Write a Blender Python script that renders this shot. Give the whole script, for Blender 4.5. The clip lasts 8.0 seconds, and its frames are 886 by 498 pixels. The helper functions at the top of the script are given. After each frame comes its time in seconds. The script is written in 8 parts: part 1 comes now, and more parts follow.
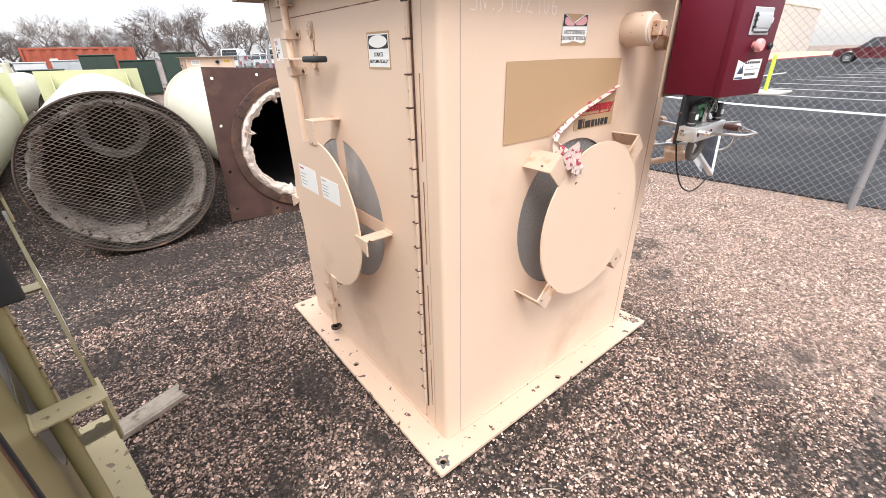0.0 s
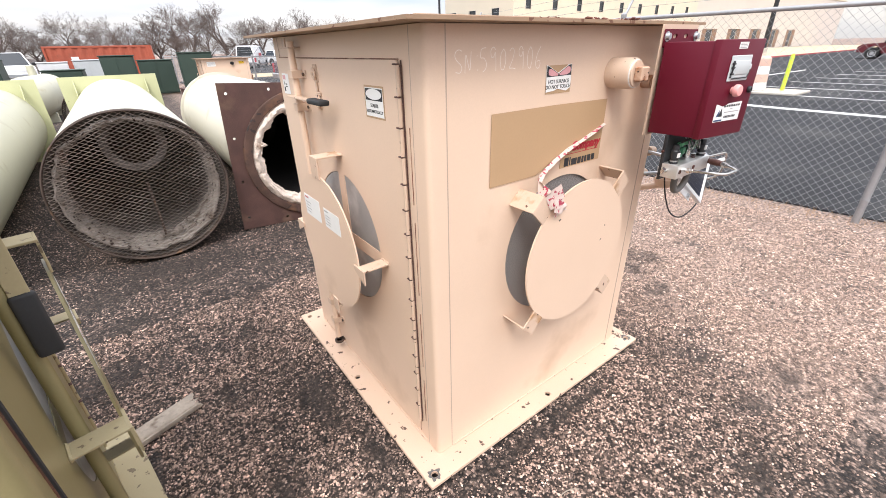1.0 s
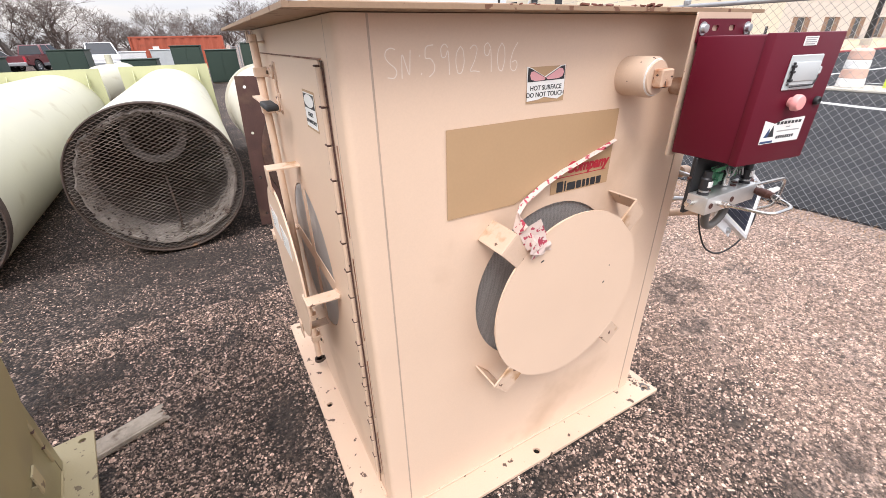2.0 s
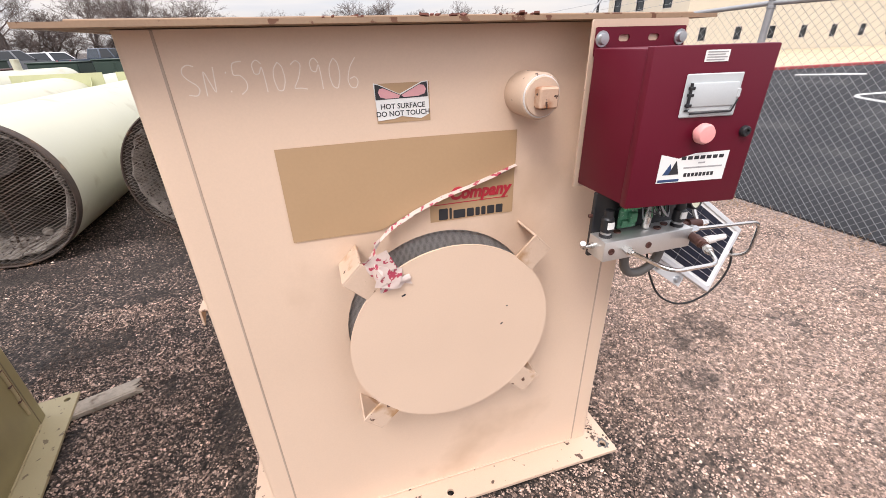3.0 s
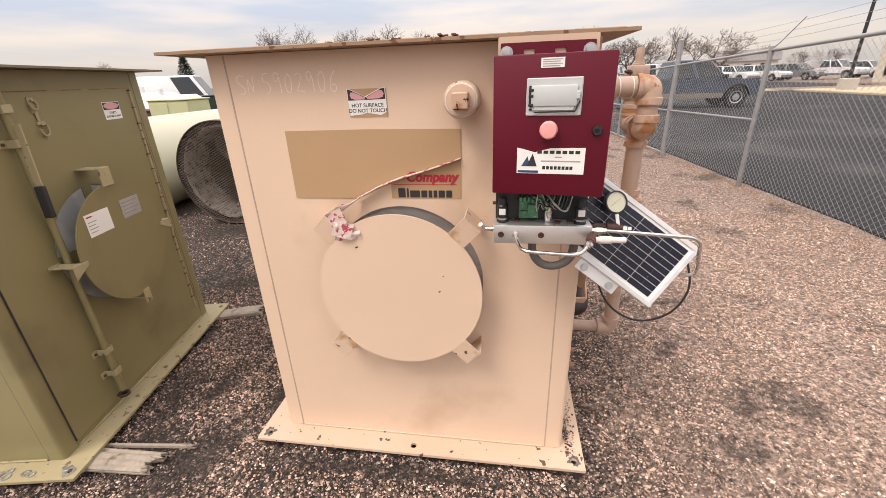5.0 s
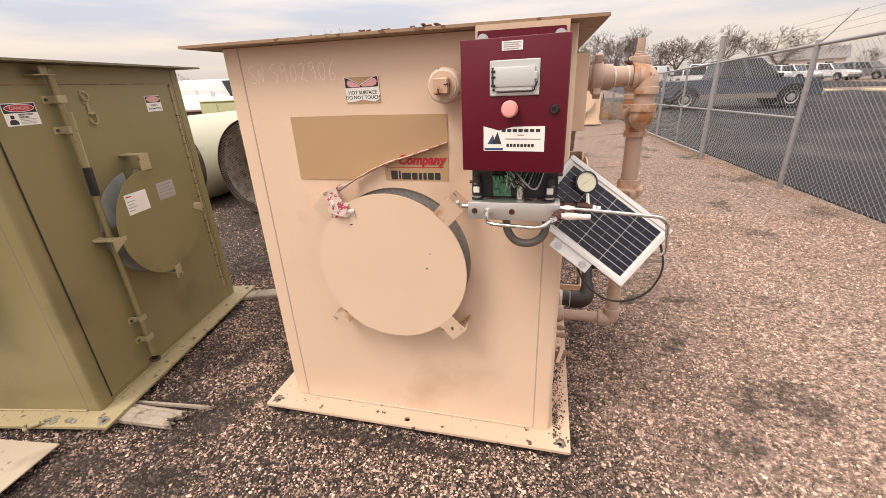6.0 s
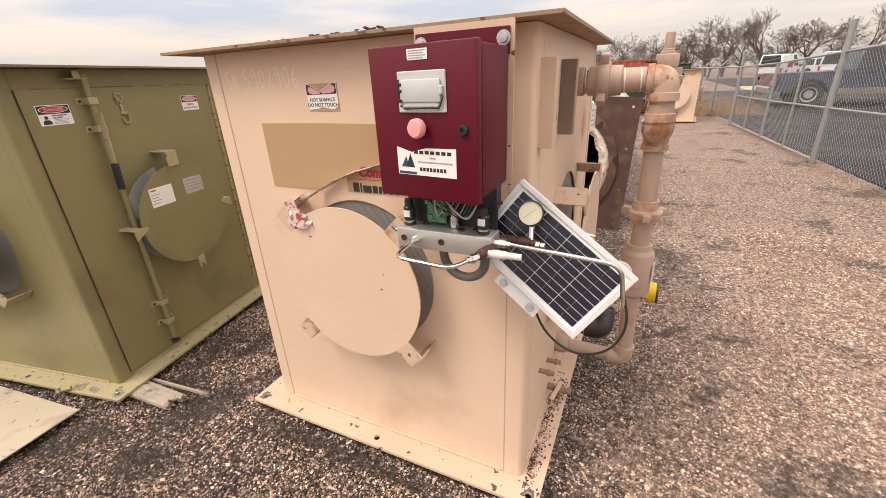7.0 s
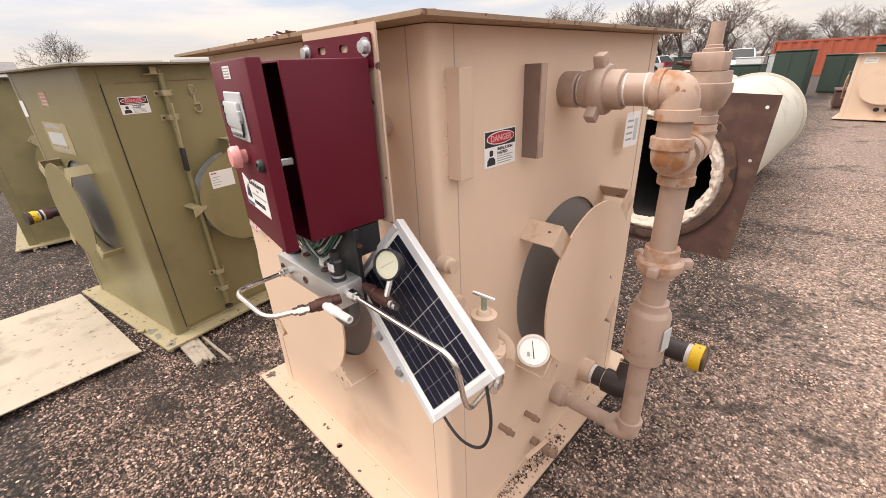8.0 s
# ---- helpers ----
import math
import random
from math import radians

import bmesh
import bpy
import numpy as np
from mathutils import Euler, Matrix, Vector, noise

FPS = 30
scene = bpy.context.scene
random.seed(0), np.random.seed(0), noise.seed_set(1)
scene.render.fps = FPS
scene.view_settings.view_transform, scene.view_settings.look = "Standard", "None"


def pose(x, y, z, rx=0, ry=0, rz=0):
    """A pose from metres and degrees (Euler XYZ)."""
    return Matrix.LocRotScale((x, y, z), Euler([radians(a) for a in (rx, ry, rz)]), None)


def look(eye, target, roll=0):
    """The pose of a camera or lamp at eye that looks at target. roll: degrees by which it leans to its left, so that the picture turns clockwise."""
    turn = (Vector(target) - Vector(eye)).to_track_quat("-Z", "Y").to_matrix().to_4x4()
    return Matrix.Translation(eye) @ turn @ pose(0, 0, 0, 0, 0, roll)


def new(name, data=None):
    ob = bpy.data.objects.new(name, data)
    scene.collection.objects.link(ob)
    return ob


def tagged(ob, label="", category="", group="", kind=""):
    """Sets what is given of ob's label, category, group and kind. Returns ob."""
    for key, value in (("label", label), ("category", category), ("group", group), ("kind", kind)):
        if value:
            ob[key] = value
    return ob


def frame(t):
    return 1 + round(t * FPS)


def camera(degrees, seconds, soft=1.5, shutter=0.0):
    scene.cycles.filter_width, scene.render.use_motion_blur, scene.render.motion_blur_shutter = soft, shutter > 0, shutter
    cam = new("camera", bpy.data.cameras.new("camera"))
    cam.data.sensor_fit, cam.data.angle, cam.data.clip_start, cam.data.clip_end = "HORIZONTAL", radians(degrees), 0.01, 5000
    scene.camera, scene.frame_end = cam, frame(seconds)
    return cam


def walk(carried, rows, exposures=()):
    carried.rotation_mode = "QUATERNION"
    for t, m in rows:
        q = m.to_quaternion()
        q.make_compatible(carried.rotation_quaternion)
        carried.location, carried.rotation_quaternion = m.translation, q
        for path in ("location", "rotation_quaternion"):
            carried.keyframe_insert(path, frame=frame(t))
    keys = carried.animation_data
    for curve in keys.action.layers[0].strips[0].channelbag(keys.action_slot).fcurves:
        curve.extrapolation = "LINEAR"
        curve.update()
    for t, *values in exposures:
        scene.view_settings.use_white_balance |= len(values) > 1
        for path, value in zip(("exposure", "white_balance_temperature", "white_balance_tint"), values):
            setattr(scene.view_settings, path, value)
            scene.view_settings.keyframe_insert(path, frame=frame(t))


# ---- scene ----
cam = camera(94.9, 8.0, 0.65)
PATH = [
    (0, (-0.622, -0.816, 1.428), (0.491, 0.599, 0.558), -1.2),
    (0.5, (-0.614, -0.853, 1.533), (0.48, 0.564, 0.642), -1.3),
    (1, (-0.587, -0.889, 1.589), (0.477, 0.553, 0.7), -1.4),
    (1.2, (-0.55, -0.885, 1.581), (0.49, 0.573, 0.691), -1.5),
    (2.3, (-0.002, -0.792, 1.6), (0.753, 0.812, 0.675), -1.4),
    (2.5, (0.116, -0.825, 1.598), (0.797, 0.813, 0.676), -1.5),
    (3, (0.411, -0.939, 1.61), (0.911, 0.771, 0.702), -1.7),
    (3.5, (0.684, -0.946, 1.581), (0.96, 0.835, 0.714), -1.9),
    (4, (0.86, -1.011, 1.608), (0.888, 0.804, 0.769), -2.4),
    (4.5, (1.012, -1.147, 1.579), (0.841, 0.678, 0.779), -2.3),
    (5.8, (1.178, -1.404, 1.506), (0.741, 0.396, 0.752), -2.5),
    (6, (1.257, -1.363, 1.497), (0.784, 0.427, 0.741), -2.6),
    (6.5, (1.456, -1.276, 1.54), (0.838, 0.466, 0.776), -2.8),
    (7, (1.599, -1.072, 1.525), (0.777, 0.579, 0.752), -2.8),
    (7.5, (1.747, -0.821, 1.559), (0.686, 0.678, 0.766), -2.7),
    (8, (1.97, -0.559, 1.565), (0.668, 0.722, 0.75), -2.7),
]
EXPOSURES = [(0.0, 1.38, 6150, 11), (2.5, 1.18, 6200, 14), (4.5, 0.96, 6650, 15), (6.5, 0.95, 7300, 16), (8.0, 1.08, 6850, 14)]
walk(cam, [(t, look(eye, target, roll)) for t, eye, target, roll in PATH], EXPOSURES)


# ---- world and sun ----
world = bpy.data.worlds.new("world")
scene.world = world
world.use_nodes = True
wn, wl = world.node_tree.nodes, world.node_tree.links
wn.clear()
SUN_DIR = Vector((-0.38, -0.44, 0.80)).normalized()
w_sky = wn.new("ShaderNodeTexSky")
w_sky.sky_type, w_sky.sun_disc = "NISHITA", False
w_sky.sun_elevation = math.asin(SUN_DIR.z)
w_sky.sun_rotation = math.atan2(SUN_DIR.x, SUN_DIR.y)
w_co = wn.new("ShaderNodeTexCoord")
w_map = wn.new("ShaderNodeMapping")
w_map.inputs["Scale"].default_value = (1.0, 1.0, 7.0)
w_noise = wn.new("ShaderNodeTexNoise")
w_noise.inputs["Scale"].default_value, w_noise.inputs["Detail"].default_value = 2.0, 5
w_ramp = wn.new("ShaderNodeValToRGB")
w_ramp.color_ramp.elements[0].position, w_ramp.color_ramp.elements[0].color = 0.38, (0.60, 0.68, 0.80, 1)
w_ramp.color_ramp.elements[1].position, w_ramp.color_ramp.elements[1].color = 0.58, (0.98, 0.91, 0.84, 1)
w_sep = wn.new("ShaderNodeSeparateXYZ")
w_low = wn.new("ShaderNodeMapRange")
w_low.inputs["From Min"].default_value, w_low.inputs["From Max"].default_value = 0.0, 0.13
w_low.inputs["To Min"].default_value, w_low.inputs["To Max"].default_value = 0.70, 0.0
w_warm = wn.new("ShaderNodeMixRGB")
w_warm.inputs["Color2"].default_value = (0.92, 0.85, 0.76, 1)
w_bg1, w_bg2 = wn.new("ShaderNodeBackground"), wn.new("ShaderNodeBackground")
w_bg1.inputs["Strength"].default_value, w_bg2.inputs["Strength"].default_value = 0.05, 0.46
w_mix, w_out = wn.new("ShaderNodeMixShader"), wn.new("ShaderNodeOutputWorld")
w_mix.inputs["Fac"].default_value = 0.88
wl.new(w_co.outputs["Generated"], w_map.inputs["Vector"])
wl.new(w_map.outputs["Vector"], w_noise.inputs["Vector"])
wl.new(w_noise.outputs["Fac"], w_ramp.inputs["Fac"])
wl.new(w_co.outputs["Generated"], w_sep.inputs["Vector"])
wl.new(w_sep.outputs["Z"], w_low.inputs["Value"])
wl.new(w_low.outputs["Result"], w_warm.inputs["Fac"])
wl.new(w_ramp.outputs["Color"], w_warm.inputs["Color1"])
w_up = wn.new("ShaderNodeMapRange")
w_up.inputs["From Min"].default_value, w_up.inputs["From Max"].default_value = 0.0, 1.0
w_up.inputs["To Min"].default_value, w_up.inputs["To Max"].default_value = 0.42, 1.62
wl.new(w_sep.outputs["Z"], w_up.inputs["Value"])
wl.new(w_up.outputs["Result"], w_bg2.inputs["Strength"])
wl.new(w_warm.outputs["Color"], w_bg2.inputs["Color"])
wl.new(w_sky.outputs["Color"], w_bg1.inputs["Color"])
wl.new(w_bg1.outputs["Background"], w_mix.inputs[1])
wl.new(w_bg2.outputs["Background"], w_mix.inputs[2])
wl.new(w_mix.outputs["Shader"], w_out.inputs["Surface"])

sun = new("sun", bpy.data.lights.new("sun", "SUN"))
sun.data.energy, sun.data.angle, sun.data.color = 1.20, radians(24), (1.0, 0.93, 0.84)
sun.matrix_world = look((0, 0, 30), Vector((0, 0, 30)) - SUN_DIR)


# ---- materials ----
def material(name, colour, rough=0.6, metal=0.0, vary=0.10, scale=6.0, fine=90.0, bump=0.15, depth=0.002,
             spots=None, spot_scale=30.0, spot_at=0.72, stain=None, stain_at=0.62, stain_scale=3.0, coat=0.0):
    """A surface with large and fine variation, chips (spots) and stains."""
    m = bpy.data.materials.new(name)
    m.use_nodes = True
    n, l = m.node_tree.nodes, m.node_tree.links
    b = n["Principled BSDF"]
    co = n.new("ShaderNodeTexCoord")
    big, small = n.new("ShaderNodeTexNoise"), n.new("ShaderNodeTexNoise")
    big.inputs["Scale"].default_value, big.inputs["Detail"].default_value = scale, 6
    small.inputs["Scale"].default_value, small.inputs["Detail"].default_value = fine, 4
    for t in (big, small):
        l.new(co.outputs["Object"], t.inputs["Vector"])
    ramp = n.new("ShaderNodeValToRGB")
    ramp.color_ramp.elements[0].position, ramp.color_ramp.elements[1].position = 0.3, 0.7
    ramp.color_ramp.elements[0].color = (*[c * (1 - vary) for c in colour], 1)
    ramp.color_ramp.elements[1].color = (*[min(1, c * (1 + vary)) for c in colour], 1)
    mix = n.new("ShaderNodeMath")
    mix.operation = "MULTIPLY_ADD"
    mix.inputs[1].default_value = 0.35
    l.new(small.outputs["Fac"], mix.inputs[0])
    part_big = n.new("ShaderNodeMath")
    part_big.operation = "MULTIPLY"
    part_big.inputs[1].default_value = 0.65
    l.new(big.outputs["Fac"], part_big.inputs[0])
    l.new(part_big.outputs[0], mix.inputs[2])
    l.new(mix.outputs[0], ramp.inputs["Fac"])
    last = ramp.outputs["Color"]
    rough_socket = None
    for tint, at, sc, edge in ((stain, stain_at, stain_scale, 0.14), (spots, spot_at, spot_scale, 0.02)):
        if tint:
            t = n.new("ShaderNodeTexNoise")
            t.inputs["Scale"].default_value, t.inputs["Detail"].default_value = sc, 5
            l.new(co.outputs["Object"], t.inputs["Vector"])
            r = n.new("ShaderNodeMapRange")
            r.inputs["From Min"].default_value, r.inputs["From Max"].default_value = at, at + edge
            l.new(t.outputs["Fac"], r.inputs["Value"])
            c = n.new("ShaderNodeMixRGB")
            c.inputs["Color2"].default_value = (*tint, 1)
            l.new(r.outputs["Result"], c.inputs["Fac"])
            l.new(last, c.inputs["Color1"])
            last = c.outputs["Color"]
    l.new(last, b.inputs["Base Color"])
    rr = n.new("ShaderNodeMapRange")
    rr.inputs["To Min"].default_value, rr.inputs["To Max"].default_value = max(0.02, rough - 0.1), min(1, rough + 0.1)
    l.new(big.outputs["Fac"], rr.inputs["Value"])
    l.new(rr.outputs["Result"], b.inputs["Roughness"])
    b.inputs["Metallic"].default_value = metal
    b.inputs["Coat Weight"].default_value = coat
    if bump:
        bp = n.new("ShaderNodeBump")
        bp.inputs["Strength"].default_value, bp.inputs["Distance"].default_value = bump, depth
        l.new(small.outputs["Fac"], bp.inputs["Height"])
        l.new(bp.outputs["Normal"], b.inputs["Normal"])
    return m


TAN = material("tan_paint", (0.705, 0.523, 0.388), 0.5, vary=0.05, scale=2.0, fine=220, bump=0.06, stain=(0.58, 0.41, 0.285), stain_at=0.60, stain_scale=2.2)
TAN_CHIPPED = material("tan_paint_chipped", (0.60, 0.44, 0.325), 0.55, vary=0.06, scale=3, fine=180, spots=(0.10, 0.06, 0.045), spot_scale=34, spot_at=0.655, bump=0.1)
TAN_DUSTY = material("tan_paint_dusty", (0.60, 0.44, 0.325), 0.6, vary=0.07, scale=4, fine=160, stain=(0.42, 0.31, 0.23), stain_at=0.56, stain_scale=5, bump=0.1)
TAN_RUSTY = material("tan_paint_rusty", (0.47, 0.330, 0.25), 0.6, vary=0.10, scale=9, fine=160, spots=(0.26, 0.11, 0.05), spot_scale=40, spot_at=0.66, stain=(0.33, 0.150, 0.065), stain_at=0.48, stain_scale=14, bump=0.2)
TAN_PIPE = material("dusty_pink_tan_pipe_paint", (0.405, 0.288, 0.226), 0.5, vary=0.08, scale=7, fine=160, stain=(0.32, 0.222, 0.165), stain_at=0.54, stain_scale=11, spots=(0.25, 0.12, 0.06), spot_scale=30, spot_at=0.70, bump=0.15)
BRASS = material("tarnished_brass", (0.27, 0.175, 0.12), 0.6, 0.15, vary=0.2, scale=30, fine=160, bump=0.1)
RUST_PLUG = material("rust_stained_plug", (0.54, 0.36, 0.25), 0.65, vary=0.12, scale=14, fine=160, stain=(0.33, 0.13, 0.05), stain_at=0.50, stain_scale=16, spots=(0.06, 0.03, 0.02), spot_scale=42, spot_at=0.60, bump=0.3)
TAN_STRAP = material("tan_strap_paint", (0.60, 0.44, 0.325), 0.55, vary=0.07, scale=5, fine=170, stain=(0.40, 0.225, 0.11), stain_at=0.57, stain_scale=13, spots=(0.12, 0.06, 0.04), spot_scale=36, spot_at=0.66, bump=0.12)
TAN_EDGE = material("tan_lid_paint", (0.30, 0.195, 0.12), 0.6, vary=0.14, scale=6, fine=140, spots=(0.14, 0.06, 0.03), spot_scale=26, spot_at=0.62, bump=0.2)
OLIVE = material("olive_paint", (0.238, 0.202, 0.096), 0.36, vary=0.06, scale=2.2, fine=200, bump=0.07, stain=(0.188, 0.158, 0.078), stain_at=0.56, stain_scale=2.5)
OLIVE_PALE = material("pale_olive_paint", (0.365, 0.305, 0.175), 0.6, vary=0.08, scale=5, fine=160, spots=(0.16, 0.12, 0.07), spot_scale=34, spot_at=0.635, bump=0.1)
OLIVE_DARK = material("dark_olive_lid_paint", (0.17, 0.14, 0.09), 0.6, vary=0.12, scale=6, fine=120, spots=(0.10, 0.05, 0.03), spot_scale=22, spot_at=0.66, bump=0.15)
BURGUNDY = material("burgundy_powder_coat", (0.108, 0.003, 0.015), 0.50, vary=0.05, scale=5, fine=420, bump=0.10, depth=0.0008)
SCREEN = bpy.data.materials.new("woven_steel_screen")
STEEL = material("galvanised_steel", (0.52, 0.53, 0.54), 0.36, 0.85, vary=0.12, scale=14, fine=80, bump=0.08)
BRIGHT = material("stainless_tubing", (0.66, 0.64, 0.61), 0.24, 1.0, vary=0.06, scale=20, fine=200, bump=0.03)
ALU = material("milled_aluminium", (0.66, 0.65, 0.63), 0.42, 0.8, vary=0.07, scale=9, fine=300, bump=0.08)
FENCE_STEEL = material("dull_galvanised_fence_pipe", (0.34, 0.34, 0.345), 0.5, 0.6, vary=0.12, scale=14, fine=80, bump=0.05)
WIRE = material("weathered_fence_wire", (0.34, 0.34, 0.34), 0.5, 0.3, vary=0.12, scale=14, fine=80, bump=0.0)
FRAME_ALU = material("white_anodised_aluminium", (0.74, 0.74, 0.74), 0.36, 0.35, vary=0.04, scale=9, fine=300, bump=0.03)
BLACK = material("black_plastic", (0.018, 0.018, 0.02), 0.42, vary=0.2, scale=20, fine=200, bump=0.06)
RUBBER = material("black_rubber", (0.022, 0.022, 0.023), 0.7, vary=0.2, scale=20, fine=200, bump=0.1)
BLACKPIPE = material("black_coated_pipe", (0.034, 0.024, 0.022), 0.46, vary=0.15, scale=16, fine=160, bump=0.15)
CONDUIT = material("grey_conduit", (0.11, 0.103, 0.096), 0.55, vary=0.1, scale=30, fine=200, bump=0.1)
BROWNFIT = material("brown_brass_fitting", (0.085, 0.035, 0.026), 0.5, 0.3, vary=0.2, scale=40, fine=160, bump=0.2)
WHITE = material("white_label", (0.80, 0.79, 0.76), 0.5, vary=0.03, scale=20, fine=200, bump=0.03)
TAPE = material("white_thread_tape", (0.66, 0.62, 0.58), 0.7, vary=0.25, scale=60, fine=300, bump=0.3)
INK = material("black_ink", (0.025, 0.025, 0.028), 0.55, vary=0.1, scale=30, fine=200, bump=0.0)
INK_SOFT = material("grey_print", (0.35, 0.34, 0.33), 0.6, vary=0.1, scale=30, fine=200, bump=0.0)
RED_INK = material("red_ink", (0.42, 0.02, 0.035), 0.5, vary=0.08, scale=30, fine=200, bump=0.0)
PINK_INK = material("faded_pink_ink", (0.66, 0.33, 0.34), 0.5, vary=0.08, scale=30, fine=200, bump=0.0)
BLUE_INK = material("navy_ink", (0.03, 0.06, 0.14), 0.5, vary=0.08, scale=30, fine=200, bump=0.0)
CHALK = material("white_paint_marker", (0.84, 0.73, 0.64), 0.8, vary=0.08, scale=60, fine=300, bump=0.0)
PAPER = material("brown_masking_paper", (0.44, 0.285, 0.155), 0.62, vary=0.05, scale=5, fine=120, bump=0.08)
GREYPLASTIC = material("pale_grey_plastic", (0.50, 0.52, 0.52), 0.45, vary=0.05, scale=10, fine=300, bump=0.05)
PINKPLASTIC = material("faded_pink_button", (0.82, 0.36, 0.34), 0.4, vary=0.08, scale=30, fine=200, bump=0.05)
DIAL = material("cream_dial", (0.72, 0.70, 0.52), 0.4, vary=0.03, scale=20, fine=200, bump=0.0)
PCB = material("green_circuit_board", (0.07, 0.22, 0.12), 0.5, vary=0.3, scale=90, fine=300, bump=0.2, spots=(0.5, 0.5, 0.45), spot_scale=160, spot_at=0.64)
CELL = material("dark_blue_silicon", (0.007, 0.009, 0.022), 0.30, vary=0.3, scale=8, fine=200, bump=0.0, coat=0.12)
YELLOW = material("yellow_paint", (0.72, 0.46, 0.015), 0.45, vary=0.08, scale=20, fine=200, spots=(0.07, 0.04, 0.02), spot_scale=45, spot_at=0.62, bump=0.1)
CREAM = material("cream_green_stack_paint", (0.50, 0.485, 0.375), 0.5, vary=0.06, scale=1.6, fine=140, stain=(0.40, 0.365, 0.26), stain_at=0.60, stain_scale=3.5, bump=0.06)
CREAM_WHITE = material("cream_white_stack_paint", (0.54, 0.51, 0.425), 0.5, vary=0.05, scale=1.6, fine=140, stain=(0.44, 0.38, 0.29), stain_at=0.60, stain_scale=3.0, bump=0.06)
YELLOWGREEN = material("yellow_green_flange_paint", (0.52, 0.525, 0.30), 0.55, vary=0.08, scale=3, fine=140, spots=(0.2, 0.13, 0.06), spot_scale=24, spot_at=0.72, bump=0.1)
DULL_LEG = material("dull_brown_steel", (0.20, 0.135, 0.110), 0.7, vary=0.15, scale=8, fine=120, stain=(0.12, 0.075, 0.058), stain_at=0.55, stain_scale=6, bump=0.2)
RUST = material("brown_rust", (0.085, 0.042, 0.034), 0.8, vary=0.3, scale=7, fine=110, stain=(0.13, 0.075, 0.05), stain_at=0.55, stain_scale=5, bump=0.5, depth=0.003)
RUSTRIM = material("rusted_sooty_rim", (0.060, 0.040, 0.030), 0.8, vary=0.4, scale=9, fine=90, stain=(0.20, 0.11, 0.055), stain_at=0.60, stain_scale=8, bump=0.5, depth=0.003)
LINING = material("sooty_grey_bore", (0.13, 0.114, 0.103), 0.95, vary=0.5, scale=4, fine=60, stain=(0.022, 0.019, 0.018), stain_at=0.52, stain_scale=2.4, bump=0.6, depth=0.01)
DARKIN = material("blackened_lining", (0.035, 0.031, 0.030), 0.95, vary=0.3, scale=5, fine=60, bump=0.6, depth=0.01)
INSULATION = material("white_ceramic_wool", (0.68, 0.575, 0.49), 0.95, vary=0.18, scale=14, fine=70, stain=(0.30, 0.20, 0.14), stain_at=0.62, stain_scale=12, bump=0.9, depth=0.006)
EXPANDED = material("rusty_expanded_metal", (0.33, 0.28, 0.24), 0.6, 0.2, vary=0.35, scale=8, fine=120, stain=(0.52, 0.47, 0.42), stain_at=0.52, stain_scale=4, bump=0.2)
SEAM = material("brown_seam_bead", (0.45, 0.335, 0.258), 0.6, vary=0.15, scale=8, fine=160, stain=(0.50, 0.37, 0.28), stain_at=0.52, stain_scale=5, bump=0.2)
PEACH = material("faded_peach_plastic", (0.66, 0.43, 0.34), 0.5, vary=0.08, scale=8, fine=120, bump=0.05)
TIMBER = material("weathered_grey_timber", (0.35, 0.295, 0.235), 0.85, vary=0.3, scale=8, fine=70, stain=(0.12, 0.085, 0.06), stain_at=0.58, stain_scale=14, bump=0.6, depth=0.004)
ASPHALT = material("dark_asphalt", (0.030, 0.031, 0.034), 0.92, vary=0.22, scale=0.5, fine=60, stain=(0.060, 0.060, 0.060), stain_at=0.52, stain_scale=0.55, bump=0.5, depth=0.004)
ROADPAINT = material("white_road_paint", (0.72, 0.71, 0.68), 0.7, vary=0.10, scale=8, fine=90, bump=0.2)
CONCRETE = material("pale_concrete", (0.46, 0.42, 0.36), 0.85, vary=0.12, scale=2, fine=60, bump=0.3)
STUCCO = material("cream_stucco", (0.62, 0.555, 0.44), 0.85, vary=0.04, scale=0.5, fine=18, bump=0.2)
STUCCO_PALE = material("pale_stucco", (0.58, 0.52, 0.46), 0.85, vary=0.04, scale=0.5, fine=18, bump=0.2)
BRICK = material("brown_stone_cladding", (0.24, 0.15, 0.10), 0.85, vary=0.4, scale=3, fine=12, bump=0.5)
GLASS = material("dark_window_glass", (0.03, 0.035, 0.04), 0.08, vary=0.1, scale=1, fine=10, bump=0.0)
ROOFTILE = material("grey_roof_shingle", (0.20, 0.185, 0.18), 0.85, vary=0.15, scale=2, fine=30, bump=0.3)
ORANGE = material("orange_container_paint", (0.36, 0.082, 0.042), 0.6, vary=0.12, scale=1.2, fine=40, stain=(0.25, 0.07, 0.04), stain_at=0.6, stain_scale=1.6, bump=0.1)
DARKGREEN = material("dark_green_paint", (0.030, 0.052, 0.038), 0.55, vary=0.12, scale=1.5, fine=50, bump=0.1)
CARWHITE = material("white_car_paint", (0.72, 0.72, 0.72), 0.3, vary=0.02, scale=2, fine=60, bump=0.0, coat=0.4)
CARGREY = material("grey_car_paint", (0.16, 0.165, 0.175), 0.3, vary=0.03, scale=2, fine=60, bump=0.0, coat=0.4)
CARBLUE = material("slate_blue_car_paint", (0.050, 0.066, 0.092), 0.3, vary=0.04, scale=2, fine=60, bump=0.0, coat=0.5)
CARBEIGE = material("muddy_beige_car_paint", (0.19, 0.165, 0.135), 0.45, vary=0.08, scale=2, fine=60, bump=0.0, coat=0.2)
